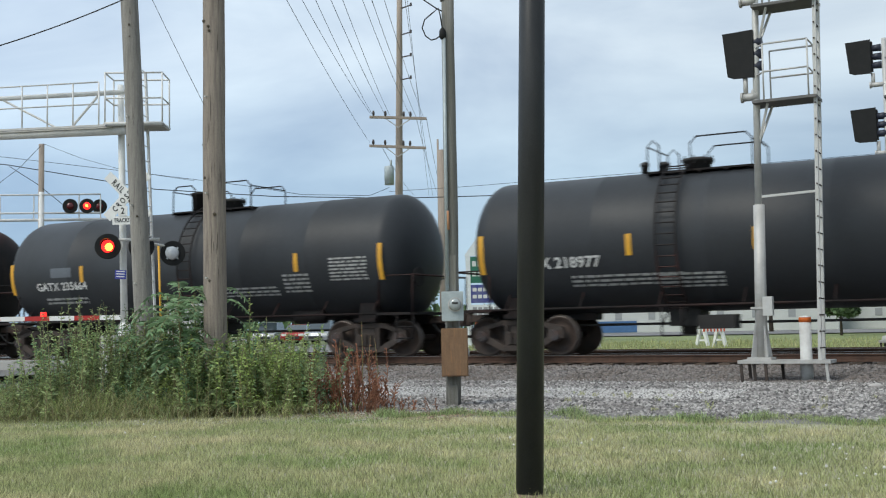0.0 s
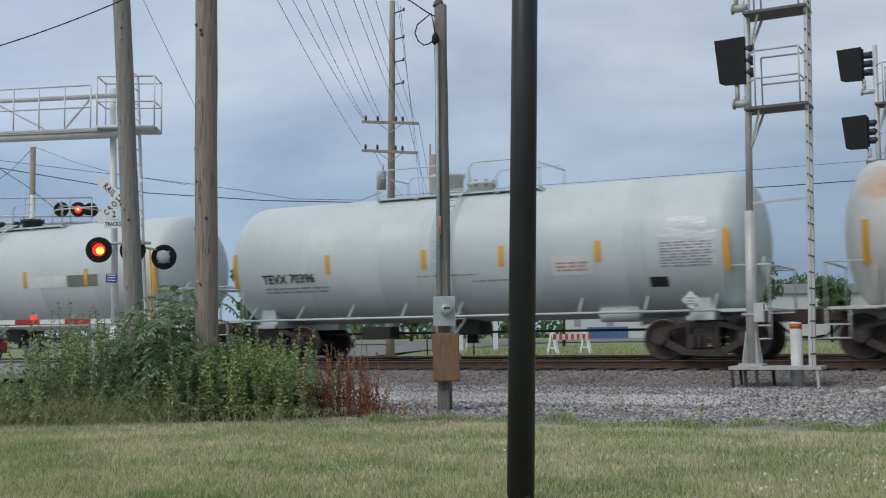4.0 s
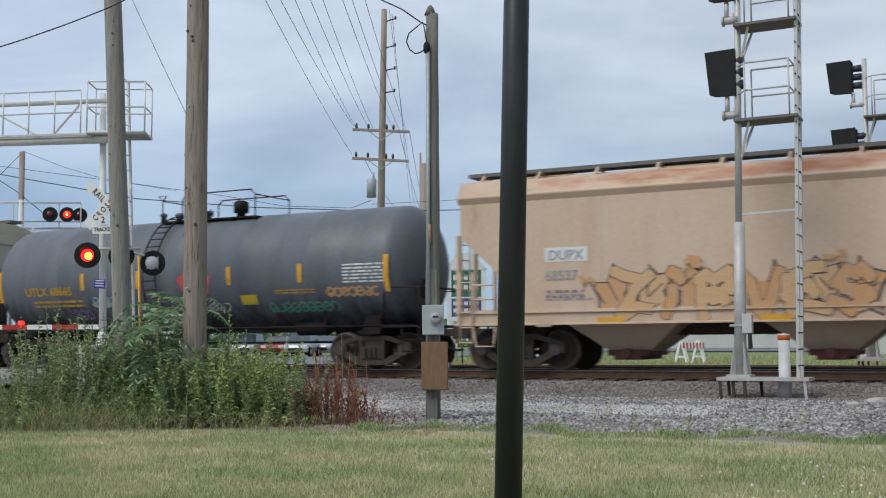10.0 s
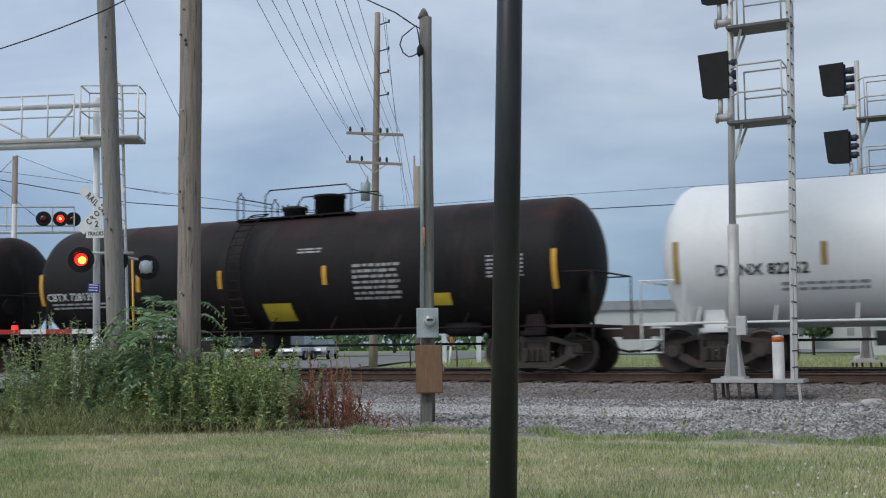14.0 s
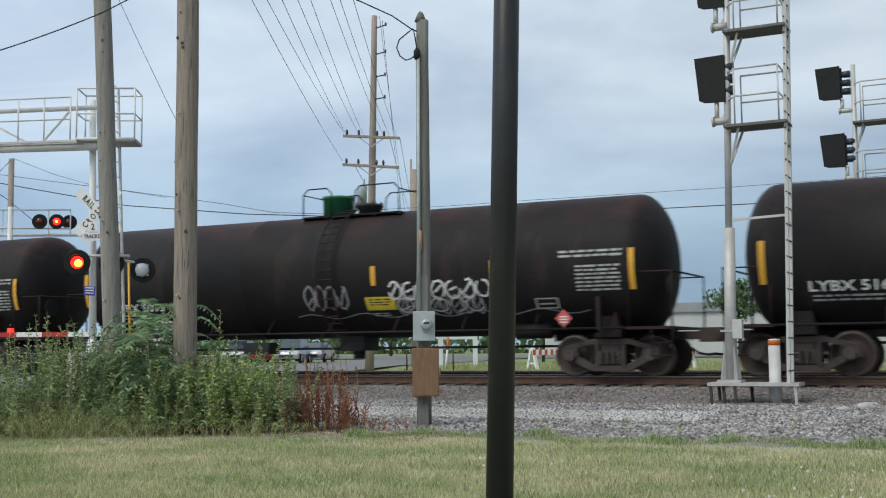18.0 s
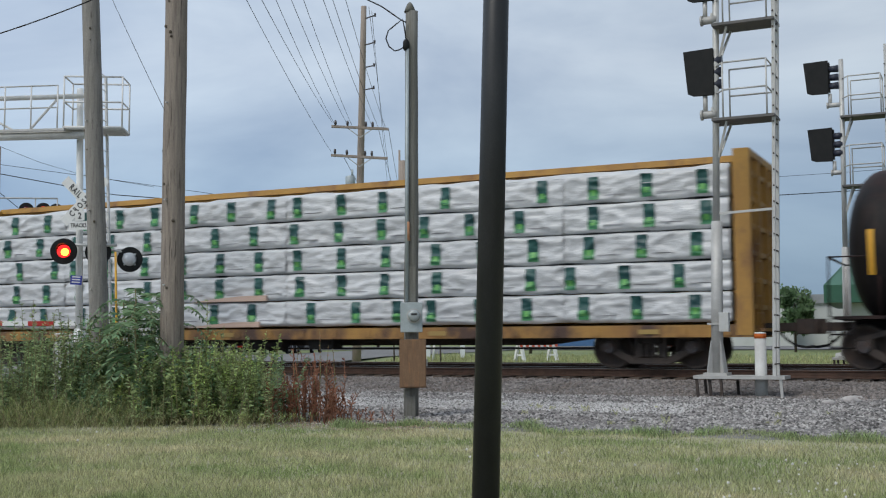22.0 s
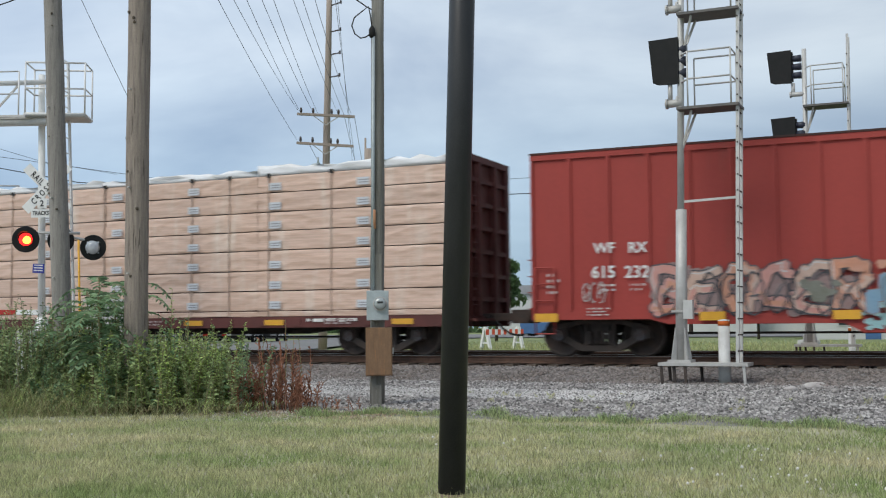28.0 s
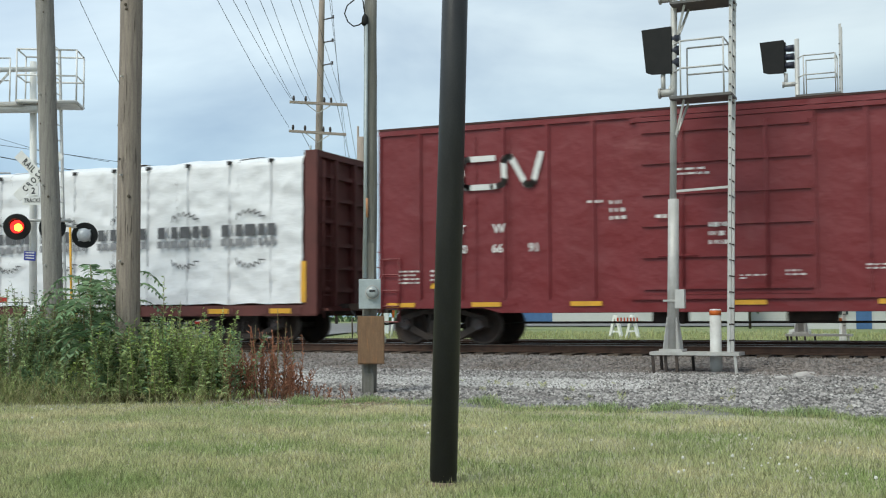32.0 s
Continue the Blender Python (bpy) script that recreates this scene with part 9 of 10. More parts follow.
def power_line():
    b = Vector((-26.38, 45.04, 1.26))
    t = Vector((-26.02, 45.10, 16.85))
    p = thing("power_pole", "tall wooden power pole with crossarms and a transformer", "power pole", pose(b.x, b.y, 0.2))
    def rel(q):
        return Vector(q) - Vector((b.x, b.y, 0.2))
    bm = bmesh.new()
    upright(bm, (0, 0, 0), rel((t.x, b.y, t.z)), 0.21, 0.13, 12, 0.004, 2)
    part("shaft", bm, "wood_pole_pale", p)
    ends = []
    for l, r in (((-27.05, 43.88, 11.05), (-24.73, 45.10, 10.93)), ((-27.12, 43.95, 9.73), (-24.82, 45.17, 9.58))):
        l, r = rel(l), rel(r)
        bm = bmesh.new()
        beam(bm, l, r, 0.11)
        arm = part("crossarm", bm, "wood_pole_pale", p)
        bm = bmesh.new()
        m = l.lerp(r, 0.5)
        for s in (0.26, 0.74):
            beam(bm, l.lerp(r, s), m + Vector((0, 0, -0.45)), 0.035)
        part("brace", bm, "galv", arm)
        for s in (0.07, 0.28, 0.60, 0.72):
            bm = bmesh.new()
            q = l.lerp(r, s)
            lathe(bm, [(0.05, 0.03), (0.12, 0.06), (0.2, 0.065), (0.3, 0.04)], "z", 8)
            part("insulator", bm, "insul", arm, m=Matrix.Translation(q))
            ends.append(q + Vector((b.x, b.y, 0.5)))
    for q0, q1 in (((-25.50, 44.26, 16.24), (-25.22, 44.39, 16.34)), ((-25.54, 44.34, 14.99), (-25.01, 44.61, 15.06)), ((-25.59, 44.40, 13.93), (-25.06, 44.67, 13.97)), ((-25.67, 44.45, 12.87), (-25.14, 44.72, 12.91))):
        bm = bmesh.new()
        q0, q1 = rel(q0), rel(q1)
        q0.y = q1.y = 0
        q0.x = 0.36 * q0.z / 16.65
        q1.x = q0.x + 0.62
        beam(bm, q0, q1, 0.05)
        tube(bm, q1 + Vector((0, 0, -0.05)), q1 + Vector((0, 0, 0.1)), 0.05, n=6)
        part("pin_arm", bm, "insul", p)
    q = rel((-26.18, 44.11, 8.29))
    bm = bmesh.new()
    lathe(bm, [(-0.42, 0.22), (0.38, 0.23), (0.42, 0.2), (0.46, 0.05)], "z", 16)
    tube(bm, (0.1, 0, 0.4), (0.1, 0, 0.72), 0.05, n=8)
    part("transformer", bm, "box_grey", p, "grey pole transformer", m=Matrix.Translation(q))
    s = Vector((-29.80, 56.07, 10.47))
    k = thing("power_pole", "grey wooden pole farther along the line", "power pole", pose(s.x, s.y, 0.2))
    bm = bmesh.new()
    upright(bm, (0, 0, 0), (0, 0, (-29.83, 56.00, 11.17)[2]), 0.28, 0.26, 10)
    upright(bm, (-0.25, 0, 6), (-0.25, 0, (-29.91, 55.90, 11.81)[2]), 0.07, 0.06, 8)
    part("shaft", bm, "wood_pole_pale", k)
    # wires: from the arms up over the camera's left, and along the far side
    def wire(label, pts, r):
        w = thing("overhead_wire", label, "overhead wire", pose(*pts[0]), "overhead wires")
        bm = bmesh.new()
        o = Vector(pts[0])
        pipe(bm, [Vector(q) - o for q in pts], r, 4)
        part("cable", bm, "wire", w)
    def sag(a, c, drop, n=18):
        a, c = Vector(a), Vector(c)
        return [a.lerp(c, i / n) - Vector((0, 0, drop * 4 * (i / n) * (1 - i / n))) for i in range(n + 1)]
    tops = [(-15.58, 21.74, 9.24), (-15.25, 21.91, 9.23), (-14.98, 22.05, 9.23), (-14.66, 22.22, 9.22), (-14.42, 22.35, 9.22), (-14.00, 22.57, 9.21), (-13.81, 22.67, 9.21), (-13.55, 22.81, 9.20)]
    starts = [(-27.11, 43.95, 9.89), (-27.00, 43.89, 11.21), (-26.91, 43.95, 11.13), (-26.40, 44.21, 11.14), (-26.22, 44.31, 11.11), (-25.39, 44.74, 11.07), (-25.16, 44.87, 11.04), (-24.86, 45.02, 11.04)]
    for k, (a, c) in enumerate(zip(starts, tops)):
        d = Vector(c) - Vector(a)
        wire("black overhead wire rising towards the near side", sag(a, Vector(c) + d * 0.5, 0.25), 0.0075)
    backs = [(-44.30, 83.43, 12.09), (-44.62, 83.24, 12.33), (-45.04, 83.02, 12.34), (-45.33, 82.86, 12.49), (-46.38, 82.30, 12.51)]
    for a, c in zip(((-24.73, 45.10, 10.93), (-25.16, 44.87, 11.04), (-25.33, 44.32, 16.55), (-25.22, 44.39, 16.34), (-26.65, 44.19, 9.77)), backs):
        wire("black overhead wire running away behind the train", sag(a, c, 0.3), 0.012)
    for pts, r in ((((-58.13, 38.87, 11.92), (-49.95, 43.25, 10.71), (-42.88, 47.07, 9.22), (-37.13, 50.12, 8.70), (-31.10, 53.29, 8.46), (-22.58, 57.74, 8.54), (-12.11, 63.17, 9.05), (-6.93, 65.85, 9.38), (2.23, 70.58, 10.13)), 0.03),
                   (((-58.11, 38.85, 12.30), (-49.93, 43.23, 11.12), (-42.84, 47.02, 10.02), (-38.48, 49.36, 9.32), (-35.76, 50.83, 8.77), (-32.47, 52.56, 8.64), (-31.48, 53.04, 9.06)), 0.016),
                   (((-31.49, 53.05, 8.84), (-27.50, 55.13, 9.04), (-23.64, 57.12, 9.31), (-14.27, 61.97, 9.90), (-6.88, 65.79, 10.43), (2.28, 70.51, 11.28)), 0.013),
                   (((-46.69, 42.63, 11.51), (-44.87, 43.65, 10.67), (-42.91, 44.73, 10.00), (-39.61, 46.50, 9.37)), 0.014),
                   (((-46.77, 42.59, 11.40), (-47.81, 42.14, 10.28), (-50.03, 41.13, 8.53)), 0.014),
                   (((-48.34, 41.86, 10.35), (-47.06, 42.61, 9.37), (-45.92, 43.30, 8.27)), 0.02)):
        wire("black overhead cable along the far side of the tracks", list(pts), r)
    wire("black overhead wire beside the utility pole", sag((-15.47, 12.68, 5.97), (-13.17, 13.79, 6.82), 0.05), 0.011)
    wire("black overhead wire above the utility pole", sag((-13.17, 13.79, 6.82), (-12.00, 14.34, 7.52), 0.02), 0.011)
    wire("thin guy wire fixed to the utility pole", sag((-11.17, 13.33, 4.73), (-11.93, 12.75, 6.76), 0.02), 0.004)


power_line()


# ---- beyond the tracks ----
def flat_strip(name, label, pts_l, pts_r, z, mat, kind="structure", category="road"):
    bm = bmesh.new()
    l, r = [bm.verts.new((*p, z)) for p in pts_l], [bm.verts.new((*p, z)) for p in pts_r]
    for i in range(len(l) - 1):
        bm.faces.new((l[i], r[i], r[i + 1], l[i + 1]))
    return thing(name, label, category, pose(0, 0, 0), bm=bm, mats=mat, kind=kind)


def beyond():
    flat_strip("road", "grey asphalt road leading over the crossing", [(-38, -60), (-34, 10), (-33, 21), (-34, 33), (-44, 62), (-66, 130)], [(-24, -60), (-23, 10), (-22.5, 21), (-22.5, 33), (-32, 58), (-46, 128)], 0.31, "asphalt")
    flat_strip("road", "grey asphalt road across the grass", [(-420, 140), (420, 140)], [(-420, 97), (420, 97)], 0.34, "asphalt")
    for i, (x0, w) in enumerate(((-33.0, 10.4),)):
        bm = bmesh.new()
        box(bm, x0, x0 + w, 23.0, 31.3, 0.30, RAIL - 0.03)
        thing("crossing_panel", "grey concrete crossing panels between the rails", "crossing", pose(0, 0, 0), bm=bm, mats="concrete", kind="structure")
    # folding barricades
    def barricade(p, turn, w=1.75):
        b = thing("barricade", "white folding barricade with orange and white striped board", "barricade", pose(p[0], p[1], 0.21, 0, 0, turn), "barricades in the grass")
        for s in (-1, 1):
            bm = bmesh.new()
            for k in (-1, 1):
                beam(bm, (s * w / 2, k * 0.34, 0.0), (s * w / 2 + 0.0, k * 0.04, 1.05), 0.13)
            beam(bm, (s * w / 2, -0.24, 0.32), (s * w / 2, 0.24, 0.32), 0.08)
            part("a_frame", bm, "white", b)
        for k in range(13):
            bm = bmesh.new()
            wl = w + 0.3
            x0, x1 = -wl / 2 + wl * k / 13, -wl / 2 + wl * (k + 1) / 13
            v = [(x0, -0.21, 0.70), (x1, -0.21, 0.70), (x1 + 0.06, -0.15, 0.95), (x0 + 0.06, -0.15, 0.95)]
            face(bm, v)
            face(bm, [(a, c + 0.02, d) for a, c, d in v][::-1])
            part("board_stripe", bm, "red_orange" if k % 2 == 0 else "white", b)
    for p, t, w in (((-19.27, 49.4, 0.22), 62, 2.0), ((-13.35, 50.5, 0.22), 66, 1.2)):
        barricade(p, t, w)
    # green-roofed building
    g = (-9.87, 81.16, 0.02)
    b = thing("building", "white building with a broad green metal roof", "building", pose(g[0], g[1], 0.25, 0, 0, 4))
    bm = bmesh.new()
    box(bm, 0.8, 30, 0.8, 16, 0, 3.6)
    part("wall", bm, "wall_white", b)
    bm = bmesh.new()
    lo = [(-0.6, -0.6, 3.4), (31, -0.6, 3.4), (31, 17, 3.4), (-0.6, 17, 3.4)]
    hi = [(1.6, 1.4, 7.1), (29, 1.4, 7.1), (29, 15, 7.1), (1.6, 15, 7.1)]
    md = [(-0.6, -0.6, 4.6), (31, -0.6, 4.6), (31, 17, 4.6), (-0.6, 17, 4.6)]
    vm, vh = [bm.verts.new(p) for p in md], [bm.verts.new(p) for p in hi]
    for i in range(4):
        bm.faces.new((vm[i], vm[(i + 1) % 4], vh[(i + 1) % 4], vh[i]))
    bm.faces.new(vh)
    r = part("roof", bm, "green_roof", b, "green standing-seam metal roof")
    bm = bmesh.new()
    vl, vm = [bm.verts.new(p) for p in lo], [bm.verts.new(p) for p in md]
    for i in range(4):
        bm.faces.new((vl[i], vl[(i + 1) % 4], vm[(i + 1) % 4], vm[i]))
    bm.faces.new(vl[::-1])
    part("fascia", bm, "green_dark", r, "dark green fascia")
    for i in range(30):
        bm = bmesh.new()
        x = -0.5 + i * 1.05
        beam(bm, (x, -0.6, 4.62), (1.6 + (x + 0.6) * 27.4 / 31.6, 1.4, 7.12), 0.05)
        part("roof_seam", bm, "green_roof", r)
    for x in (2.6, 6.2, 11, 16, 21, 26):
        bm = bmesh.new()
        box(bm, x, x + 1.4, 0.74, 0.82, 0.9, 2.5)
        w = part("window", bm, "wall_white", b)
        bm = bmesh.new()
        box(bm, x + 0.1, x + 1.3, 0.70, 0.75, 1.0, 2.4)
        part("pane", bm, "dark_glass", w)
    bm = bmesh.new()
    box(bm, 4.4, 5.4, 0.72, 0.82, 0, 2.2)
    part("door", bm, "blue_wall", b)
    # long low buildings
    for q, w, d, h, wall, band, roof, lab in (((-56.50, 142.45, 1.90), 34, 18, 5.4, "wall_white", "blue_wall", "roof_grey", "long white low building with a blue band"),
                                             ((-47.97, 155.94, 1.59), 20, 15, 5.2, "wall_white", None, "roof_grey", "white low building with a row of windows"),
                                             ((-38.86, 154.65, 1.51), 44, 18, 5.6, "wall_white", None, "roof_grey", "wide white industrial building"),
                                             ((-59.20, 183.64, 2.02), 14, 12, 6.6, "wall_tan", None, "roof_grey", "tan building with a dark roof")):
        b = thing("building", lab, "building", pose(q[0], q[1], 0.25, 0, 0, 8))
        bm = bmesh.new()
        box(bm, 0, w, 0, d, 0, h)
        part("wall", bm, wall, b)
        bm = bmesh.new()
        prism(bm, [(-0.4, h), (w + 0.4, h), (w - 1.0, h + 1.2), (1.0, h + 1.2)], -0.4, d + 0.4)
        part("roof", bm, roof, b)
        if band:
            bm = bmesh.new()
            box(bm, w * 0.1, w * 0.26, -0.06, 0.02, 0.1, 1.6)
            part("band", bm, band, b, "blue painted band")
        for i in range(int(w / 4.6)):
            bm = bmesh.new()
            x = 1.6 + i * 4.4
            box(bm, x, x + 0.9, -0.05, 0.03, 1.7, 2.7)
            part("window", bm, "roof_grey", b)
    # pylon sign
    q = (-27.17, 55.97, 1.42)
    s = thing("pylon_sign", "tall roadside sign with green and blue panels", "sign", pose(q[0], q[1], 0.25, 0, 0, 24))
    bm = bmesh.new()
    for x in (-0.95, 0.95):
        box(bm, x - 0.13, x + 0.13, -0.13, 0.13, 0, 5.0)
    part("post", bm, "sign_white", s)
    bm = bmesh.new()
    prism(bm, [(-1.15, 5.0), (1.15, 5.0), (0.35, 5.9), (-0.5, 5.9)], -0.16, 0.16)
    part("crown", bm, "sign_white", s)
    for z0, z1, mat in ((3.5, 4.95, "sign_green"), (2.4, 3.4, "spray_blue"), (1.5, 2.3, "sign_white")):
        bm = bmesh.new()
        box(bm, -0.85, 0.85, -0.1, 0.1, z0, z1)
        p = part("panel", bm, mat, s)
        for k in range(2):
            z = z0 + (z1 - z0) * (0.25 + 0.38 * k)
            for j in range(5):
                bm = bmesh.new()
                x = -0.72 + 0.29 * j
                box(bm, x, x + 0.22, -0.112, -0.10, z, z + (z1 - z0) * 0.2)
                part("writing_bar", bm, "letter_white" if mat != "sign_white" else "letter_grey", p)
    # concrete block and street furniture
    for q, h in (((-6.18, 55.03, 0.30), 0.9), ((-49.46, 152.38, 0.30), 1.2)):
        k = thing("concrete_base", "weathered concrete lamp base in the grass", "concrete base", pose(q[0], q[1], 0.2))
        bm = bmesh.new()
        lathe(bm, [(0, 0.55), (0.35, 0.5), (0.4, 0.25), (h, 0.22)], "z", 12)
        part("base", bm, "concrete", k)


beyond()


def vehicle(label, p, turn, paint, suv=False):
    v = thing("car", label, "car", pose(p[0], p[1], p[2], 0, 0, turn), "waiting cars")
    h = 1.7 if suv else 1.45
    body = [(-2.2, 0.35), (-2.25, 0.75), (-2.1, 0.95), (-1.2, 1.02), (1.35, 1.0), (2.1, 0.85), (2.25, 0.6), (2.2, 0.3)]
    bm = bmesh.new()
    prism(bm, body, -0.88, 0.88)
    part("body", bm, paint, v, bevel=0.04)
    bm = bmesh.new()
    top = [(-1.5 if not suv else -2.05, 1.0), (-1.05 if not suv else -1.85, h), (0.35, h), (1.25, 1.0)]
    a = [bm.verts.new((x, -0.82 if z < 1.1 else -0.66, z)) for x, z in top]
    b = [bm.verts.new((x, 0.82 if z < 1.1 else 0.66, z)) for x, z in top]
    for i in range(4):
        j = (i + 1) % 4
        bm.faces.new((a[j], a[i], b[i], b[j]))
    bm.faces.new(a)
    bm.faces.new(b[::-1])
    c = part("cabin", bm, "dark_glass", v, "dark windows")
    bm = bmesh.new()
    box(bm, top[1][0] + 0.05, 0.32, -0.64, 0.64, h - 0.02, h + 0.03)
    part("roof", bm, paint, c)
    for x in (-1.4, 1.4):
        for y in (-0.86, 0.86):
            bm = bmesh.new()
            lathe(bm, [(-0.1, 0.25), (-0.1, 0.33), (0.1, 0.33), (0.1, 0.25)], "y", 16)
            w = part("wheel", bm, "tyre", v, m=pose(x, y, 0.33))
            bm = bmesh.new()
            lathe(bm, [(-0.11, 0.2), (0.11, 0.2)], "y", 12)
            part("rim", bm, "galv", w)
    for y in (-0.62, 0.62):
        bm = bmesh.new()
        box(bm, 2.12, 2.24, y - 0.18, y + 0.18, 0.64, 0.8)
        part("headlight", bm, "white", v)
        bm = bmesh.new()
        box(bm, -2.26, -2.18, y - 0.18, y + 0.18, 0.7, 0.88)
        part("tail_light", bm, "red_dark", v)
    bm = bmesh.new()
    box(bm, 2.22, 2.27, -0.5, 0.5, 0.42, 0.6)
    part("grille", bm, "letter_black", v)


for lab, p, t, paint, suv in (("red sedan waiting at the crossing", (-49.27, 69.40, 0.80), -66, "car_red", False), ("silver car waiting at the crossing", (-46.57, 68.55, 0.80), -68, "car_silver", True),
                              ("silver sedan waiting behind the crossing", (-47.16, 72.76, 0.78), -70, "car_silver", False), ("dark car waiting behind the crossing", (-52.98, 76.52, 0.85), -70, "car_dark", True),
                              ("pale car in the queue", (-54.82, 73.30, 0.82), -66, "car_silver", True)):
    vehicle(lab, (p[0], p[1], 0.33), t, paint, suv)
rt = (-40.59, 35.58, 0.30)
vehicle("red van waiting beyond the far track", (rt[0] - 3, rt[1], 0.33), -80, "car_red", True)


# ---- trees ----
def leaf_cloud(pts, size, rng_seed, spread=1.0):
    """Small leaf quads at the given centres, as one mesh."""
    rs = np.random.RandomState(rng_seed)
    n = len(pts)
    c = np.asarray(pts)
    u = rs.normal(size=(n, 3))
    u /= np.linalg.norm(u, axis=1)[:, None]
    w = rs.normal(size=(n, 3))
    w -= (w * u).sum(1)[:, None] * u
    w /= np.linalg.norm(w, axis=1)[:, None]
    s = size * rs.uniform(0.6, 1.3, (n, 1))
    v = np.stack([c - u * s, c + w * s * 0.55, c + u * s, c - w * s * 0.55], 1).reshape(-1, 3)
    f = np.arange(4 * n).reshape(-1, 4)
    me = bpy.data.meshes.new("leaves")
    me.from_pydata(v.tolist(), [], f.tolist())
    return me


def tree(label, x, y, h, r, seed, leaf=0.28, n=1600, conifer=False, low=0.25):
    rng = random.Random(seed)
    t = thing("tree", label, "tree", pose(x, y, 0.2), "trees beyond the tracks")
    bm = bmesh.new()
    upright(bm, (0, 0, -0.2), (rng.uniform(-0.2, 0.2), 0, h * 0.8), r * 0.08, r * 0.02, 8)
    for i in range(9):
        a, z = rng.uniform(0, 6.28), h * rng.uniform(low, 0.75)
        tube(bm, (0, 0, z), (r * 0.7 * math.cos(a), r * 0.7 * math.sin(a), z + h * 0.14), r * 0.03, r * 0.01, 5)
    part("trunk", bm, "bark", t)
    pts = []
    if conifer:
        for i in range(n):
            k = rng.random() ** 0.7
            z = h * (0.1 + 0.9 * (1 - k))
            rr = r * k * rng.uniform(0.5, 1.05)
            a = rng.uniform(0, 6.28)
            pts.append((rr * math.cos(a), rr * math.sin(a), z - 0.12 * rr))
    else:
        lumps = [(r * 0.62 * rng.uniform(-1, 1), r * 0.62 * rng.uniform(-1, 1), h * rng.uniform(low + 0.12, 0.88), r * rng.uniform(0.28, 0.52)) for i in range(13)]
        for i in range(n):
            lx, ly, lz, lr = rng.choice(lumps)
            v = Vector((rng.gauss(0, 1), rng.gauss(0, 1), rng.gauss(0, 1))).normalized() * lr * rng.uniform(0.55, 1.08)
            pts.append((lx + v.x, ly + v.y, lz + v.z * 0.8))
    me = leaf_cloud(pts, leaf, seed)
    me.materials.append(MAT["tree_leaf"])
    part("crown", me, None, t)


for lab, q, h, r, seed, con in (("green leafy tree by the road", (-25.81, 122.14, 1.52), 9.2, 3.2, 1, False), ("slender green tree near the sign", (-29.65, 74.89, 1.82), 6.9, 1.7, 2, False),
                           ("green tree behind the crossing", (-65.53, 73.66, 2.00), 11.2, 3.0, 3, False), ("green tree behind the crossing", (-74.53, 69.10, 2.20), 10.6, 3.2, 4, False),
                           ("green tree beside the road", (-53.09, 74.07, 0.93), 7.0, 1.7, 5, False), ("green tree beside the road", (-56.27, 74.70, 0.99), 7.4, 2.0, 6, False),
                           ("green tree behind the buildings", (-25.67, 156.45, -0.46), 9.6, 4.5, 7, False), ("green tree behind the buildings", (-32.48, 175.53, -0.62), 9.2, 4.0, 8, False),
                           ("green tree at the building's corner", (-13.07, 85.15, 1.21), 4.6, 1.4, 9, False), ("green tree far along the road", (-73.59, 131.29, 0.16), 7.0, 3.0, 10, False)):
    tree(lab, q[0], q[1], h, r, seed, conifer=con)


def far_woods():
    rng = random.Random(8)
    pts = []
    for i in range(7000):
        x = rng.uniform(-420, 200)
        base = 230 + 30 * math.sin(x * 0.02)
        z = rng.uniform(0, 1) * (5.0 + 2.2 * noise.noise(Vector((x * 0.06, 0, 1))) + 1.5 * noise.noise(Vector((x * 0.3, 2, 1))))
        pts.append((x, base + rng.uniform(-6, 6), max(0.2, z)))
    me = leaf_cloud(pts, 1.1, 5)
    me.materials.append(MAT["tree_leaf"])
    tagged(new("far_woods", me), "distant line of green trees on the horizon", "trees", kind="stuff")


far_woods()


# ---- weeds round the poles ----
A0, A1 = Vector((-14.3, 11.75, 0)), Vector((-8.25, 14.65, 0))
BACK = Vector((-0.43, 0.90, 0))


def spot(u, v):
    return A0.lerp(A1, u * 0.92) + BACK * v


def blades_mesh(base, tip, width, mid=None):
    """Thin leaves, each of two quads bent in the middle."""
    base, tip = np.asarray(base), np.asarray(tip)
    d = tip - base
    side = np.cross(d, np.random.RandomState(3).normal(size=d.shape))
    side /= np.linalg.norm(side, axis=1)[:, None] + 1e-9
    side = side * np.asarray(width)[:, None]
    m = base + d * 0.55 + np.array([0, 0, 1]) * np.linalg.norm(d, axis=1)[:, None] * 0.07
    v = np.stack([base - side * 0.25, base + side * 0.25, m + side, tip, m - side], 1).reshape(-1, 3)
    n = len(base)
    k = np.arange(n)[:, None] * 5
    faces = (k + np.array([[0, 1, 2, 4]])).tolist() + (k + np.array([[4, 2, 3]])).tolist()
    me = bpy.data.meshes.new("leaves")
    me.from_pydata(v.tolist(), [], faces)
    return me


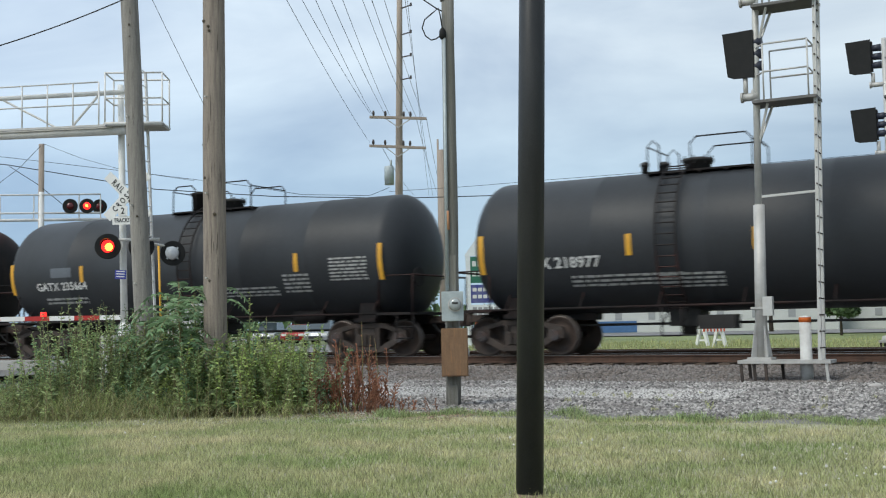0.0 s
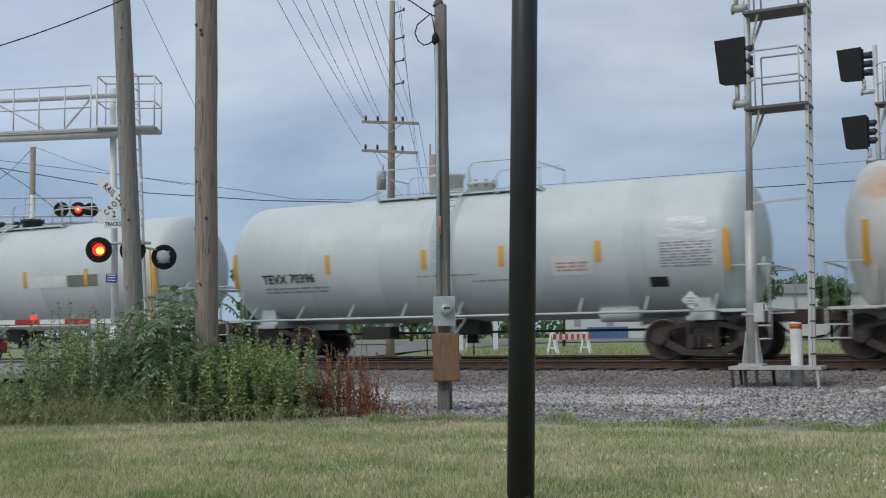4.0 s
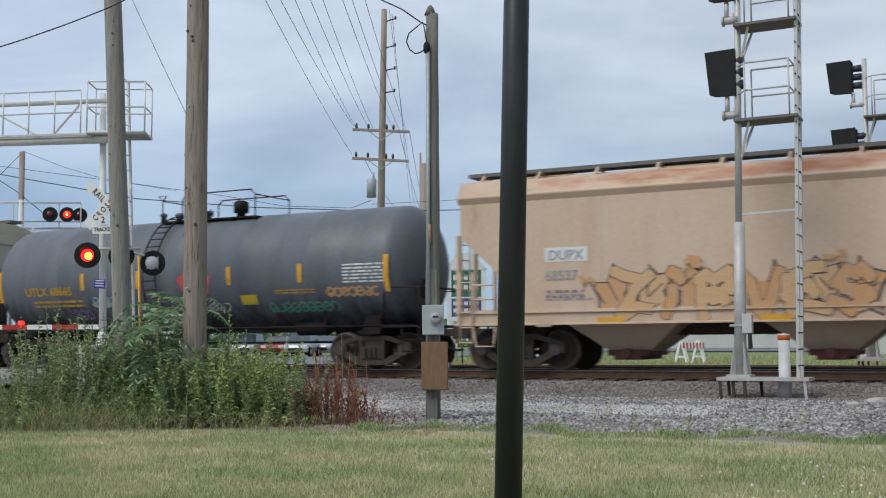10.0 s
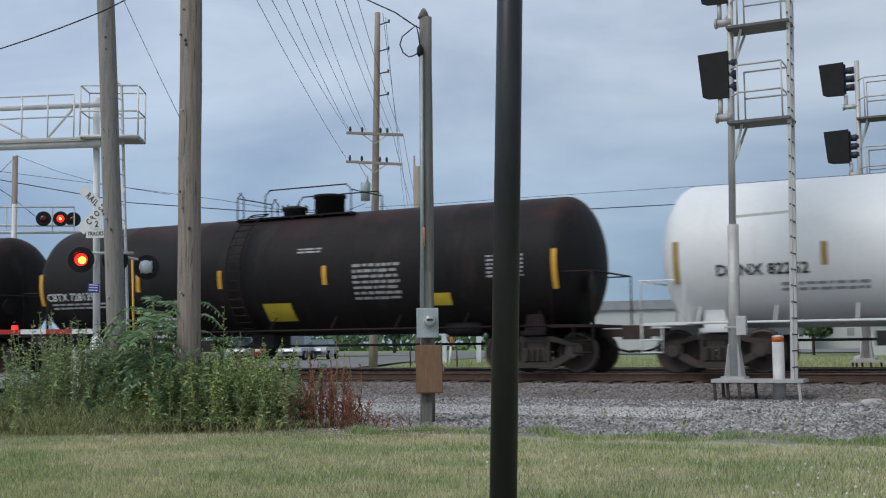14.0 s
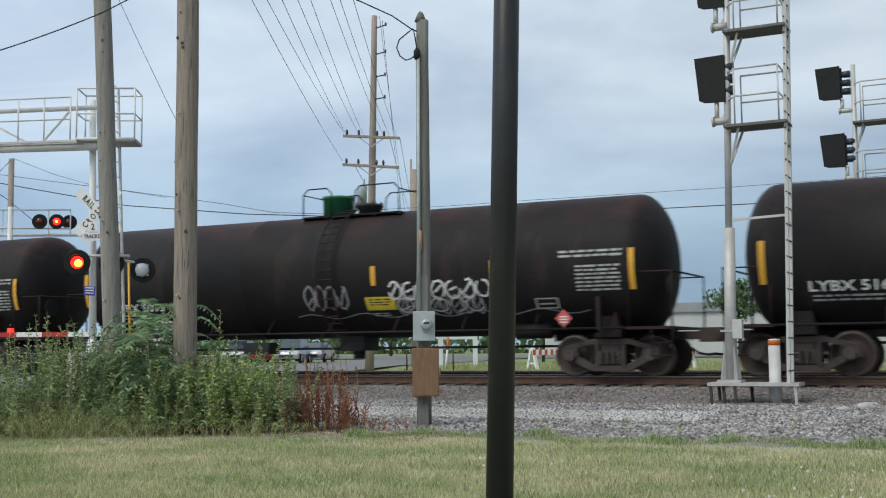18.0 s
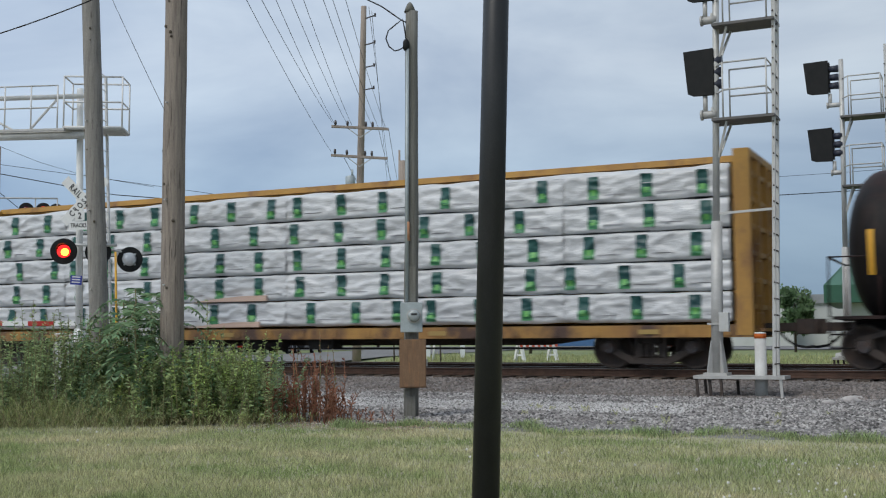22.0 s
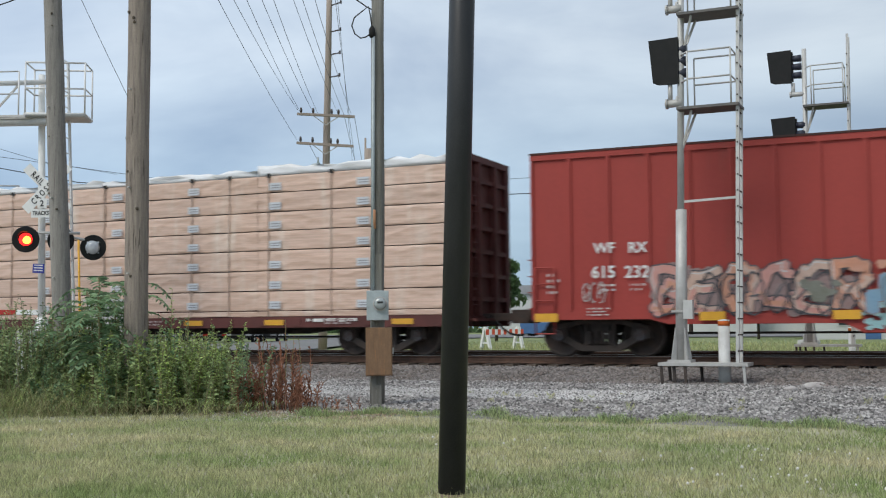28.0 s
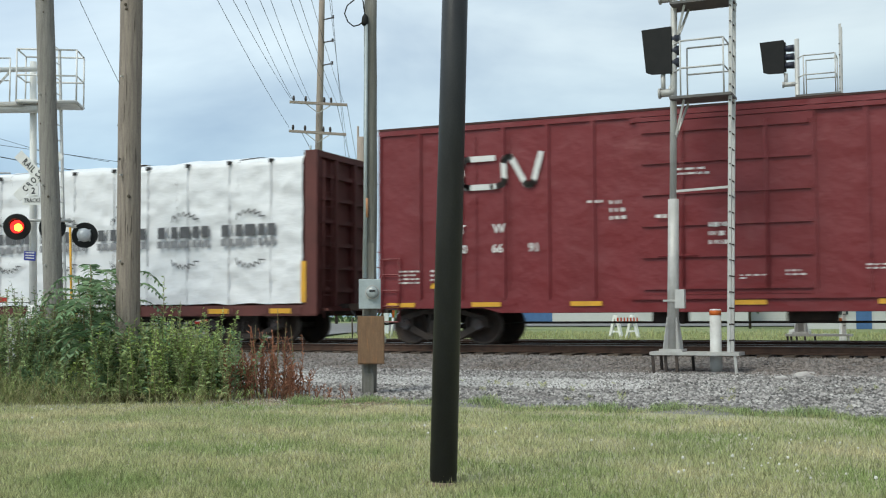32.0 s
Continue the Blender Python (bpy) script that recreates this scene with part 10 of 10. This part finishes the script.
def weed(name, label, u, v, h, spread, stems, per, leaf, wid, mat, seed, stem_mat="stem", up=0.35, bare=0.15, group="weeds round the poles"):
    rng = random.Random(seed)
    o = spot(u, v)
    w = thing(name, label, "weed", pose(o.x, o.y, height(o.x, o.y)), group)
    bm = bmesh.new()
    bs, ts, ws = [], [], []
    for i in range(stems):
        a = rng.uniform(0, 6.28)
        b0 = Vector((spread * 0.35 * rng.gauss(0, 1), spread * 0.35 * rng.gauss(0, 1), 0))
        hh = h * rng.uniform(0.6, 1.05)
        t0 = b0 + Vector((spread * 0.5 * math.cos(a) * rng.random(), spread * 0.5 * math.sin(a) * rng.random(), hh))
        mid = b0.lerp(t0, 0.5) + Vector((rng.uniform(-0.05, 0.05), rng.uniform(-0.05, 0.05), 0.04))
        thick = 0.003 if name == "tall_grass" else 0.007
        tube(bm, b0, mid, thick, thick * 0.8, 4, False)
        tube(bm, mid, t0, thick * 0.8, thick * 0.4, 4, False)
        for k in range(per):
            f = bare + (1 - bare) * k / per + rng.uniform(-0.03, 0.03)
            p = b0.lerp(mid, f * 2) if f < 0.5 else mid.lerp(t0, f * 2 - 1)
            an = rng.uniform(0, 6.28)
            L = leaf * rng.uniform(0.55, 1.15) * (1.15 - 0.5 * f)
            dv = Vector((math.cos(an), math.sin(an), up + rng.uniform(-0.5, 0.4))).normalized() * L
            bs.append(tuple(p))
            ts.append(tuple(p + dv))
            ws.append(wid * rng.uniform(0.7, 1.2))
    part("stalk", bm, stem_mat, w, kind="stuff")
    me = blades_mesh(bs, ts, ws)
    me.materials.append(MAT[mat])
    part("foliage", me, None, w, kind="stuff")


def sumac(label, u, v, h, fronds, seed):
    rng = random.Random(seed)
    o = spot(u, v)
    w = thing("sumac", label, "shrub", pose(o.x, o.y, height(o.x, o.y)), "young sumacs by the poles")
    bm = bmesh.new()
    bs, ts, ws = [], [], []
    top = Vector((rng.uniform(-0.15, 0.15), rng.uniform(-0.1, 0.1), h * 0.82))
    tube(bm, (0, 0, 0), top, 0.018, 0.010, 6)
    for i in range(fronds):
        f = 0.35 + 0.65 * i / fronds
        p0 = Vector((0, 0, 0)).lerp(top, f)
        a = i * 2.4 + rng.uniform(-0.3, 0.3)
        L = rng.uniform(0.45, 0.75)
        prev = p0
        for k in range(1, 13):
            s = k / 12
            q = p0 + Vector((math.cos(a) * L * s, math.sin(a) * L * s, L * (0.75 * s - 0.85 * s * s)))
            tube(bm, prev, q, 0.004, 0.003, 3, False)
            d = (q - prev).normalized()
            side = Vector((-math.sin(a), math.cos(a), 0))
            for sg in (-1, 1):
                ll = 0.14 * math.sin(math.pi * min(0.95, s * 0.9 + 0.1)) + 0.04
                bs.append(tuple(q))
                ts.append(tuple(q + side * sg * ll + d * 0.05 + Vector((0, 0, -0.035))))
                ws.append(0.018)
            prev = q
    part("stalk", bm, "stem", w, kind="stuff")
    me = blades_mesh(bs, ts, ws)
    me.materials.append(MAT["leaf_dark"])
    part("frond_foliage", me, None, w, kind="stuff")


def thicket():
    rng = random.Random(21)
    def lump(u):
        """Height of the thicket along its length: a mound, the poles, a rounder mound."""
        return 0.50 + 1.0 * math.exp(-((u - 0.27) / 0.10) ** 4) + 1.05 * math.exp(-((u - 0.51) / 0.075) ** 4) + 0.72 * math.exp(-((u - 0.69) / 0.135) ** 4)
    for i in range(24):
        u = 0.05 + 0.40 * i / 23 + rng.uniform(-0.015, 0.015)
        weed("tall_weed", "tall green weed with narrow leaves", u, rng.uniform(0.3, 1.8), lump(u) * rng.uniform(0.85, 1.25), 0.8, 17, 72, 0.095, 0.011, ("leaf", "leaf_dark", "leaf_dark", "leaf")[i % 4], 100 + i)
    for i in range(18):
        u = 0.38 + 0.40 * i / 17 + rng.uniform(-0.015, 0.015)
        weed("tall_weed", "green bushy weed at the pole's foot", u, rng.uniform(0.2, 1.7), lump(u) * rng.uniform(0.8, 1.15), 0.75, 17, 72, 0.09, 0.0115, ("leaf", "leaf_lime", "leaf_dark", "leaf_lime", "leaf")[i % 5], 140 + i)
    for i in range(6):
        weed("tall_weed", "green bushy weed at the pole's foot", 0.555 + 0.014 * i, 0.02 + 0.05 * (i % 3), rng.uniform(0.95, 1.25), 0.45, 12, 46, 0.12, 0.017, ("leaf", "leaf_dark", "leaf")[i % 3], 300 + i)
    for i in range(7):
        weed("leafy_shrub", "bright green leafy shrub", 0.62 + 0.026 * i, rng.uniform(0.1, 0.7), rng.uniform(0.95, 1.3), 0.65, 20, 62, 0.085, 0.0125, "leaf" if i % 3 == 0 else "leaf_lime", 160 + i, up=0.2)
    for i in range(5):
        weed("tall_weed", "dark green weed with broad leaves", 0.79 + 0.02 * i, rng.uniform(0.2, 0.9), rng.uniform(0.55, 0.85), 0.4, 5, 14, 0.13, 0.028, "leaf_dark", 170 + i)
    for i in range(7):
        weed("dead_weed", "dry rust-red dead weed", 0.865 + 0.021 * i, rng.uniform(0.15, 0.8), rng.uniform(0.7, 1.1) * (1.0 if i < 5 else 0.6), 0.5, 11, 24, 0.11, 0.010, "leaf_red", 180 + i, stem_mat="leaf_red", up=0.9)
    for i in range(4):
        weed("dead_weed", "small dry red weed in the gravel", 1.0 + 0.035 * i, rng.uniform(-0.1, 0.5), rng.uniform(0.15, 0.35), 0.25, 4, 10, 0.07, 0.007, "leaf_red", 190 + i, stem_mat="leaf_red", up=0.6)
    for i, (u, v, h) in enumerate(((0.46, 0.9, 2.25), (0.50, 0.6, 2.5), (0.53, 0.9, 2.45), (0.48, 0.4, 2.1), (0.505, 0.3, 2.2), (0.36, 1.2, 1.75))):
        sumac("young sumac with long feathery fronds", u, v, h, 15, 200 + i)
    for i in range(30):
        u = -0.03 + 0.86 * i / 29 + rng.uniform(-0.03, 0.03)
        v = rng.uniform(-0.5, 0.5)
        weed("tall_grass", "tall yellow-green grass in front of the weeds", u, v, rng.uniform(0.15, 0.6) * (0.5 if v < -0.1 else 1.0), 0.8, 18, 9, 0.11, 0.003, ("weed", "leaf_lime", "weed", "leaf")[i % 4], 220 + i, up=1.1, bare=0.02)
    for i in range(16):
        weed("tall_grass", "tall yellow-green grass in front of the weeds", rng.uniform(-0.05, 0.5), rng.uniform(-0.1, 0.25), rng.uniform(0.45, 0.85), 0.7, 20, 9, 0.12, 0.003, ("weed", "leaf_lime", "leaf")[i % 3], 320 + i, up=1.2, bare=0.02)
    for i in range(26):
        u = -0.02 + 0.5 * i / 25
        weed("tall_grass", "straw-pale dry grass in front of the weeds", u, rng.uniform(-0.25, 0.15), rng.uniform(0.25, 0.6) * (1.0 if u < 0.4 else 0.7), 0.8, 26, 9, 0.10, 0.0028, ("straw", "leaf", "weed", "leaf_lime")[i % 4], 400 + i, stem_mat="weed", up=1.6, bare=0.02)
    for u, h in ((0.70, 1.75), (0.60, 1.6), (0.88, 1.45), (0.77, 1.3), (0.93, 1.35), (0.97, 1.2)):
        weed("seed_stalk", "thin tall seed stalk", u, 0.5, h, 0.1, 2, 16, 0.05, 0.008, "leaf_red" if u > 0.85 else "leaf", int(u * 999), up=0.9, bare=0.55)


thicket()


# ---- lawn and stones ----
def turf():
    rs = np.random.RandomState(11)
    n = 230000
    y = 5.6 + (15.0 - 5.6) * rs.random_sample(n) ** 1.25
    x = -1.28 * y + rs.random_sample(n) * (1.46 * y)
    edge = 14.45 + 0.28 * np.sin(x * 1.7) + 0.2 * np.sin(x * 4.1 + 1)
    lim = np.where(x < -8.4, 11.75 + (x + 14.3) * 0.479 + 0.9, edge)
    # thin, dusty turf in front of the weeds
    worn = np.clip((y - lim + 1.9) / 1.2, 0, 1) * (x < -8.2) * (0.75 + 0.35 * np.sin(x * 2.3) * np.sin(y * 3.1 + x))
    keep = (y < lim) & (rs.random_sample(n) > worn * 0.93)
    x, y = x[keep], y[keep]
    n = len(x)
    tuft = np.sin(x * 5.1 + 2 * np.sin(y * 2.3)) * np.sin(y * 6.7 + 1.5 * np.sin(x * 3.7))
    h = rs.uniform(0.025, 0.065, n) * (1 + 0.5 * (rs.random_sample(n) < 0.05)) * (1 + 0.45 * np.clip(tuft, 0, 1))
    h = h * np.where(lim[keep] - y < 0.35, 1.7, 1.0)
    a, tilt = rs.uniform(0, 6.28, n), rs.uniform(0.1, 0.9, n)
    w = rs.uniform(0.0035, 0.007, n)
    base = np.stack([x, y, np.zeros(n) - 0.004], 1)
    b2 = rs.uniform(0, 6.28, n)
    side = np.stack([np.cos(b2), np.sin(b2), np.zeros(n)], 1) * w[:, None]
    tip = base + np.stack([np.cos(a) * tilt * h, np.sin(a) * tilt * h, h], 1)
    v = np.stack([base - side, base + side, tip], 1).reshape(-1, 3)
    me = bpy.data.meshes.new("lawn_grass")
    me.from_pydata(v.tolist(), [], np.arange(3 * n).reshape(-1, 3).tolist())
    me.materials.append(MAT["blade"])
    tagged(new("lawn_grass", me), "mown lawn grass, green and straw-yellow", "grass", kind="stuff")
    # longer green grass along the gravel's edge
    m = 8000
    gx = rs.uniform(-8.6, 1.2, m)
    gy = 14.40 + 0.28 * np.sin(gx * 1.7) + 0.2 * np.sin(gx * 4.1 + 1) + rs.normal(0, 0.13, m)
    gh = rs.uniform(0.05, 0.15, m) * (0.7 + 0.5 * np.clip(np.sin(gx * 2.9) + np.sin(gx * 7.3), 0, 1))
    ga = rs.uniform(0, 6.28, m)
    b0 = np.stack([gx, gy, np.full(m, -0.004)], 1)
    me = blades_mesh(b0, b0 + np.stack([np.cos(ga) * gh * 0.5, np.sin(ga) * gh * 0.5, gh], 1), np.full(m, 0.004))
    me.materials.append(MAT["leaf"])
    tagged(new("edge_grass", me), "longer green grass along the gravel's edge", "grass", kind="stuff")
    # clover heads
    bm = bmesh.new()
    rng = random.Random(4)
    for i in range(44):
        yy = rng.uniform(8.6, 11.5)
        xx = rng.gauss(-0.17, 0.075) * yy if i < 34 else rng.uniform(-1.0, -0.05) * yy
        bmesh.ops.create_icosphere(bm, subdivisions=1, radius=rng.uniform(0.008, 0.015), matrix=Matrix.Translation((xx, yy, rng.uniform(0.05, 0.08))))
    tagged(new("clover_flowers", finish(bm, "clover_flowers", "flower")), "small white clover flowers in the lawn", "flowers", kind="stuff")


turf()


def far_grass():
    rs = np.random.RandomState(31)
    n = 42000
    y = 33.0 + 30 * rs.random_sample(n) ** 1.3
    x = -0.98 * y + rs.random_sample(n) * 1.1 * y
    keep = ~((x > -36 - (y - 33) * 0.36) & (x < -21 - (y - 33) * 0.36))
    x, y = x[keep], y[keep]
    n = len(x)
    z = np.array([height(0, q) for q in y])
    h = rs.uniform(0.06, 0.2, n) * (1 + 0.8 * (np.sin(x * 0.9) * np.sin(y * 1.3) > 0.55))
    a = rs.uniform(0, 6.28, n)
    b0 = np.stack([x, y, z], 1)
    me = blades_mesh(b0, b0 + np.stack([np.cos(a) * h * 0.5, np.sin(a) * h * 0.5, h], 1), np.full(n, 0.016))
    me.materials.append(MAT["weed"])
    tagged(new("far_grass", me), "rough green grass beyond the tracks", "grass", kind="stuff")


far_grass()


def stone_field(name, label, n, xs, ys, size, mat, seed, slope=0.0):
    rs = np.random.RandomState(seed)
    y = rs.uniform(*ys, n)
    x = rs.uniform(xs[0], xs[1], n)
    y = y + slope * (x - xs[0])
    z = np.array([height(0, q) for q in y])
    s = size * rs.uniform(0.5, 1.4, n)
    octa = np.array([(1, 0, 0), (0, 1, 0), (-1, 0, 0), (0, -1, 0), (0, 0, 1), (0, 0, -0.6)])
    v = octa[None] * rs.uniform(0.6, 1.15, (n, 6, 3))
    a = rs.uniform(0, 6.28, n)
    ca, sa = np.cos(a)[:, None], np.sin(a)[:, None]
    v = np.stack([v[..., 0] * ca - v[..., 1] * sa, v[..., 0] * sa + v[..., 1] * ca, v[..., 2] * 0.7], 2) * s[:, None, None]
    v += np.stack([x, y, z + s * 0.15], 1)[:, None]
    f = np.array([(0, 1, 4), (1, 2, 4), (2, 3, 4), (3, 0, 4), (1, 0, 5), (2, 1, 5), (3, 2, 5), (0, 3, 5)])
    faces = (np.arange(n)[:, None, None] * 6 + f[None]).reshape(-1, 3)
    me = bpy.data.meshes.new(name)
    me.from_pydata(v.reshape(-1, 3).tolist(), [], faces.tolist())
    me.materials.append(MAT[mat])
    tagged(new(name, me), label, "gravel", kind="stuff")


stone_field("gravel_stones", "loose pale grey gravel", 34000, (-14, 1.5), (14.6, 22.0), 0.030, "stone", 1)
stone_field("gravel_stones", "band of fine pale gravel", 17000, (-13, -4.5), (17.4, 19.4), 0.024, "stone_pale", 4)
stone_field("dry_debris", "dry leaves and wood chips at the lawn's edge", 2400, (-10.2, -7.2), (13.6, 15.2), 0.020, "debris", 5)
stone_field("dry_debris", "grey grit and dry bits in front of the weeds", 5200, (-14.8, -8.2), (10.2, 11.9), 0.019, "grit", 6, 0.479)
stone_field("ballast_stones", "brown-grey railway ballast stones", 24000, (-24, 2.5), (21.3, 24.1), 0.042, "ballast", 2)
stone_field("ballast_stones", "brown-grey ballast between the rails", 16000, (-30, 3), (24.3, 31.8), 0.045, "ballast", 3)


def oddments():
    rng = random.Random(3)
    for p, s, lab in (((-2.30, 20.83, 0.15), 0.12, "pale limestone rock on the gravel"), ((-2.58, 20.18, 0.15), 0.08, "small pale rock on the gravel"), ((-2.31, 21.66, 0.12), 0.13, "pale rock on the gravel")):
        bm = bmesh.new()
        bmesh.ops.create_icosphere(bm, subdivisions=2, radius=s)
        for v in bm.verts:
            v.co *= 1 + 0.3 * noise.noise(v.co * 9 + Vector((s * 50, 0, 0)))
            v.co.z *= 0.6
            v.co.x *= 1.4
        thing("rock", lab, "rock", pose(p[0], p[1], p[2] + s * 0.2), "rocks on the gravel", bm=bm, mats="stone")
    # sparse weeds on the gravel
    pts = []
    bs, ts, ws = [], [], []
    for i in range(24):
        y = rng.uniform(14.8, 18.5)
        x = rng.uniform(-8.6, -0.5)
        k = rng.randint(8, 18)
        hh = rng.uniform(0.05, 0.16)
        for j in range(k):
            a = rng.uniform(0, 6.28)
            bs.append((x + rng.gauss(0, 0.04), y + rng.gauss(0, 0.04), height(x, y)))
            ts.append((x + math.cos(a) * hh * 0.5, y + math.sin(a) * hh * 0.5, height(x, y) + hh * rng.uniform(0.5, 1)))
            ws.append(0.004)
    me = blades_mesh(bs, ts, ws)
    me.materials.append(MAT["weed"])
    tagged(new("gravel_weeds", me), "sparse thin weeds growing in the gravel", "weeds", kind="stuff")


oddments()


def travel(t):
    """How far the train has come at t seconds."""
    return 14.46 * t if t <= 10 else 144.6 + 14.25 * (t - 10)


def motions():
    for car, s in CARS:
        walk(car, [(t, pose(s + travel(t), YC, RAIL)) for t in (0, 2, 4, 6, 8, 10, 12, 14, 16, 18, 20, 22, 24, 26, 28, 30, 32)])


motions()
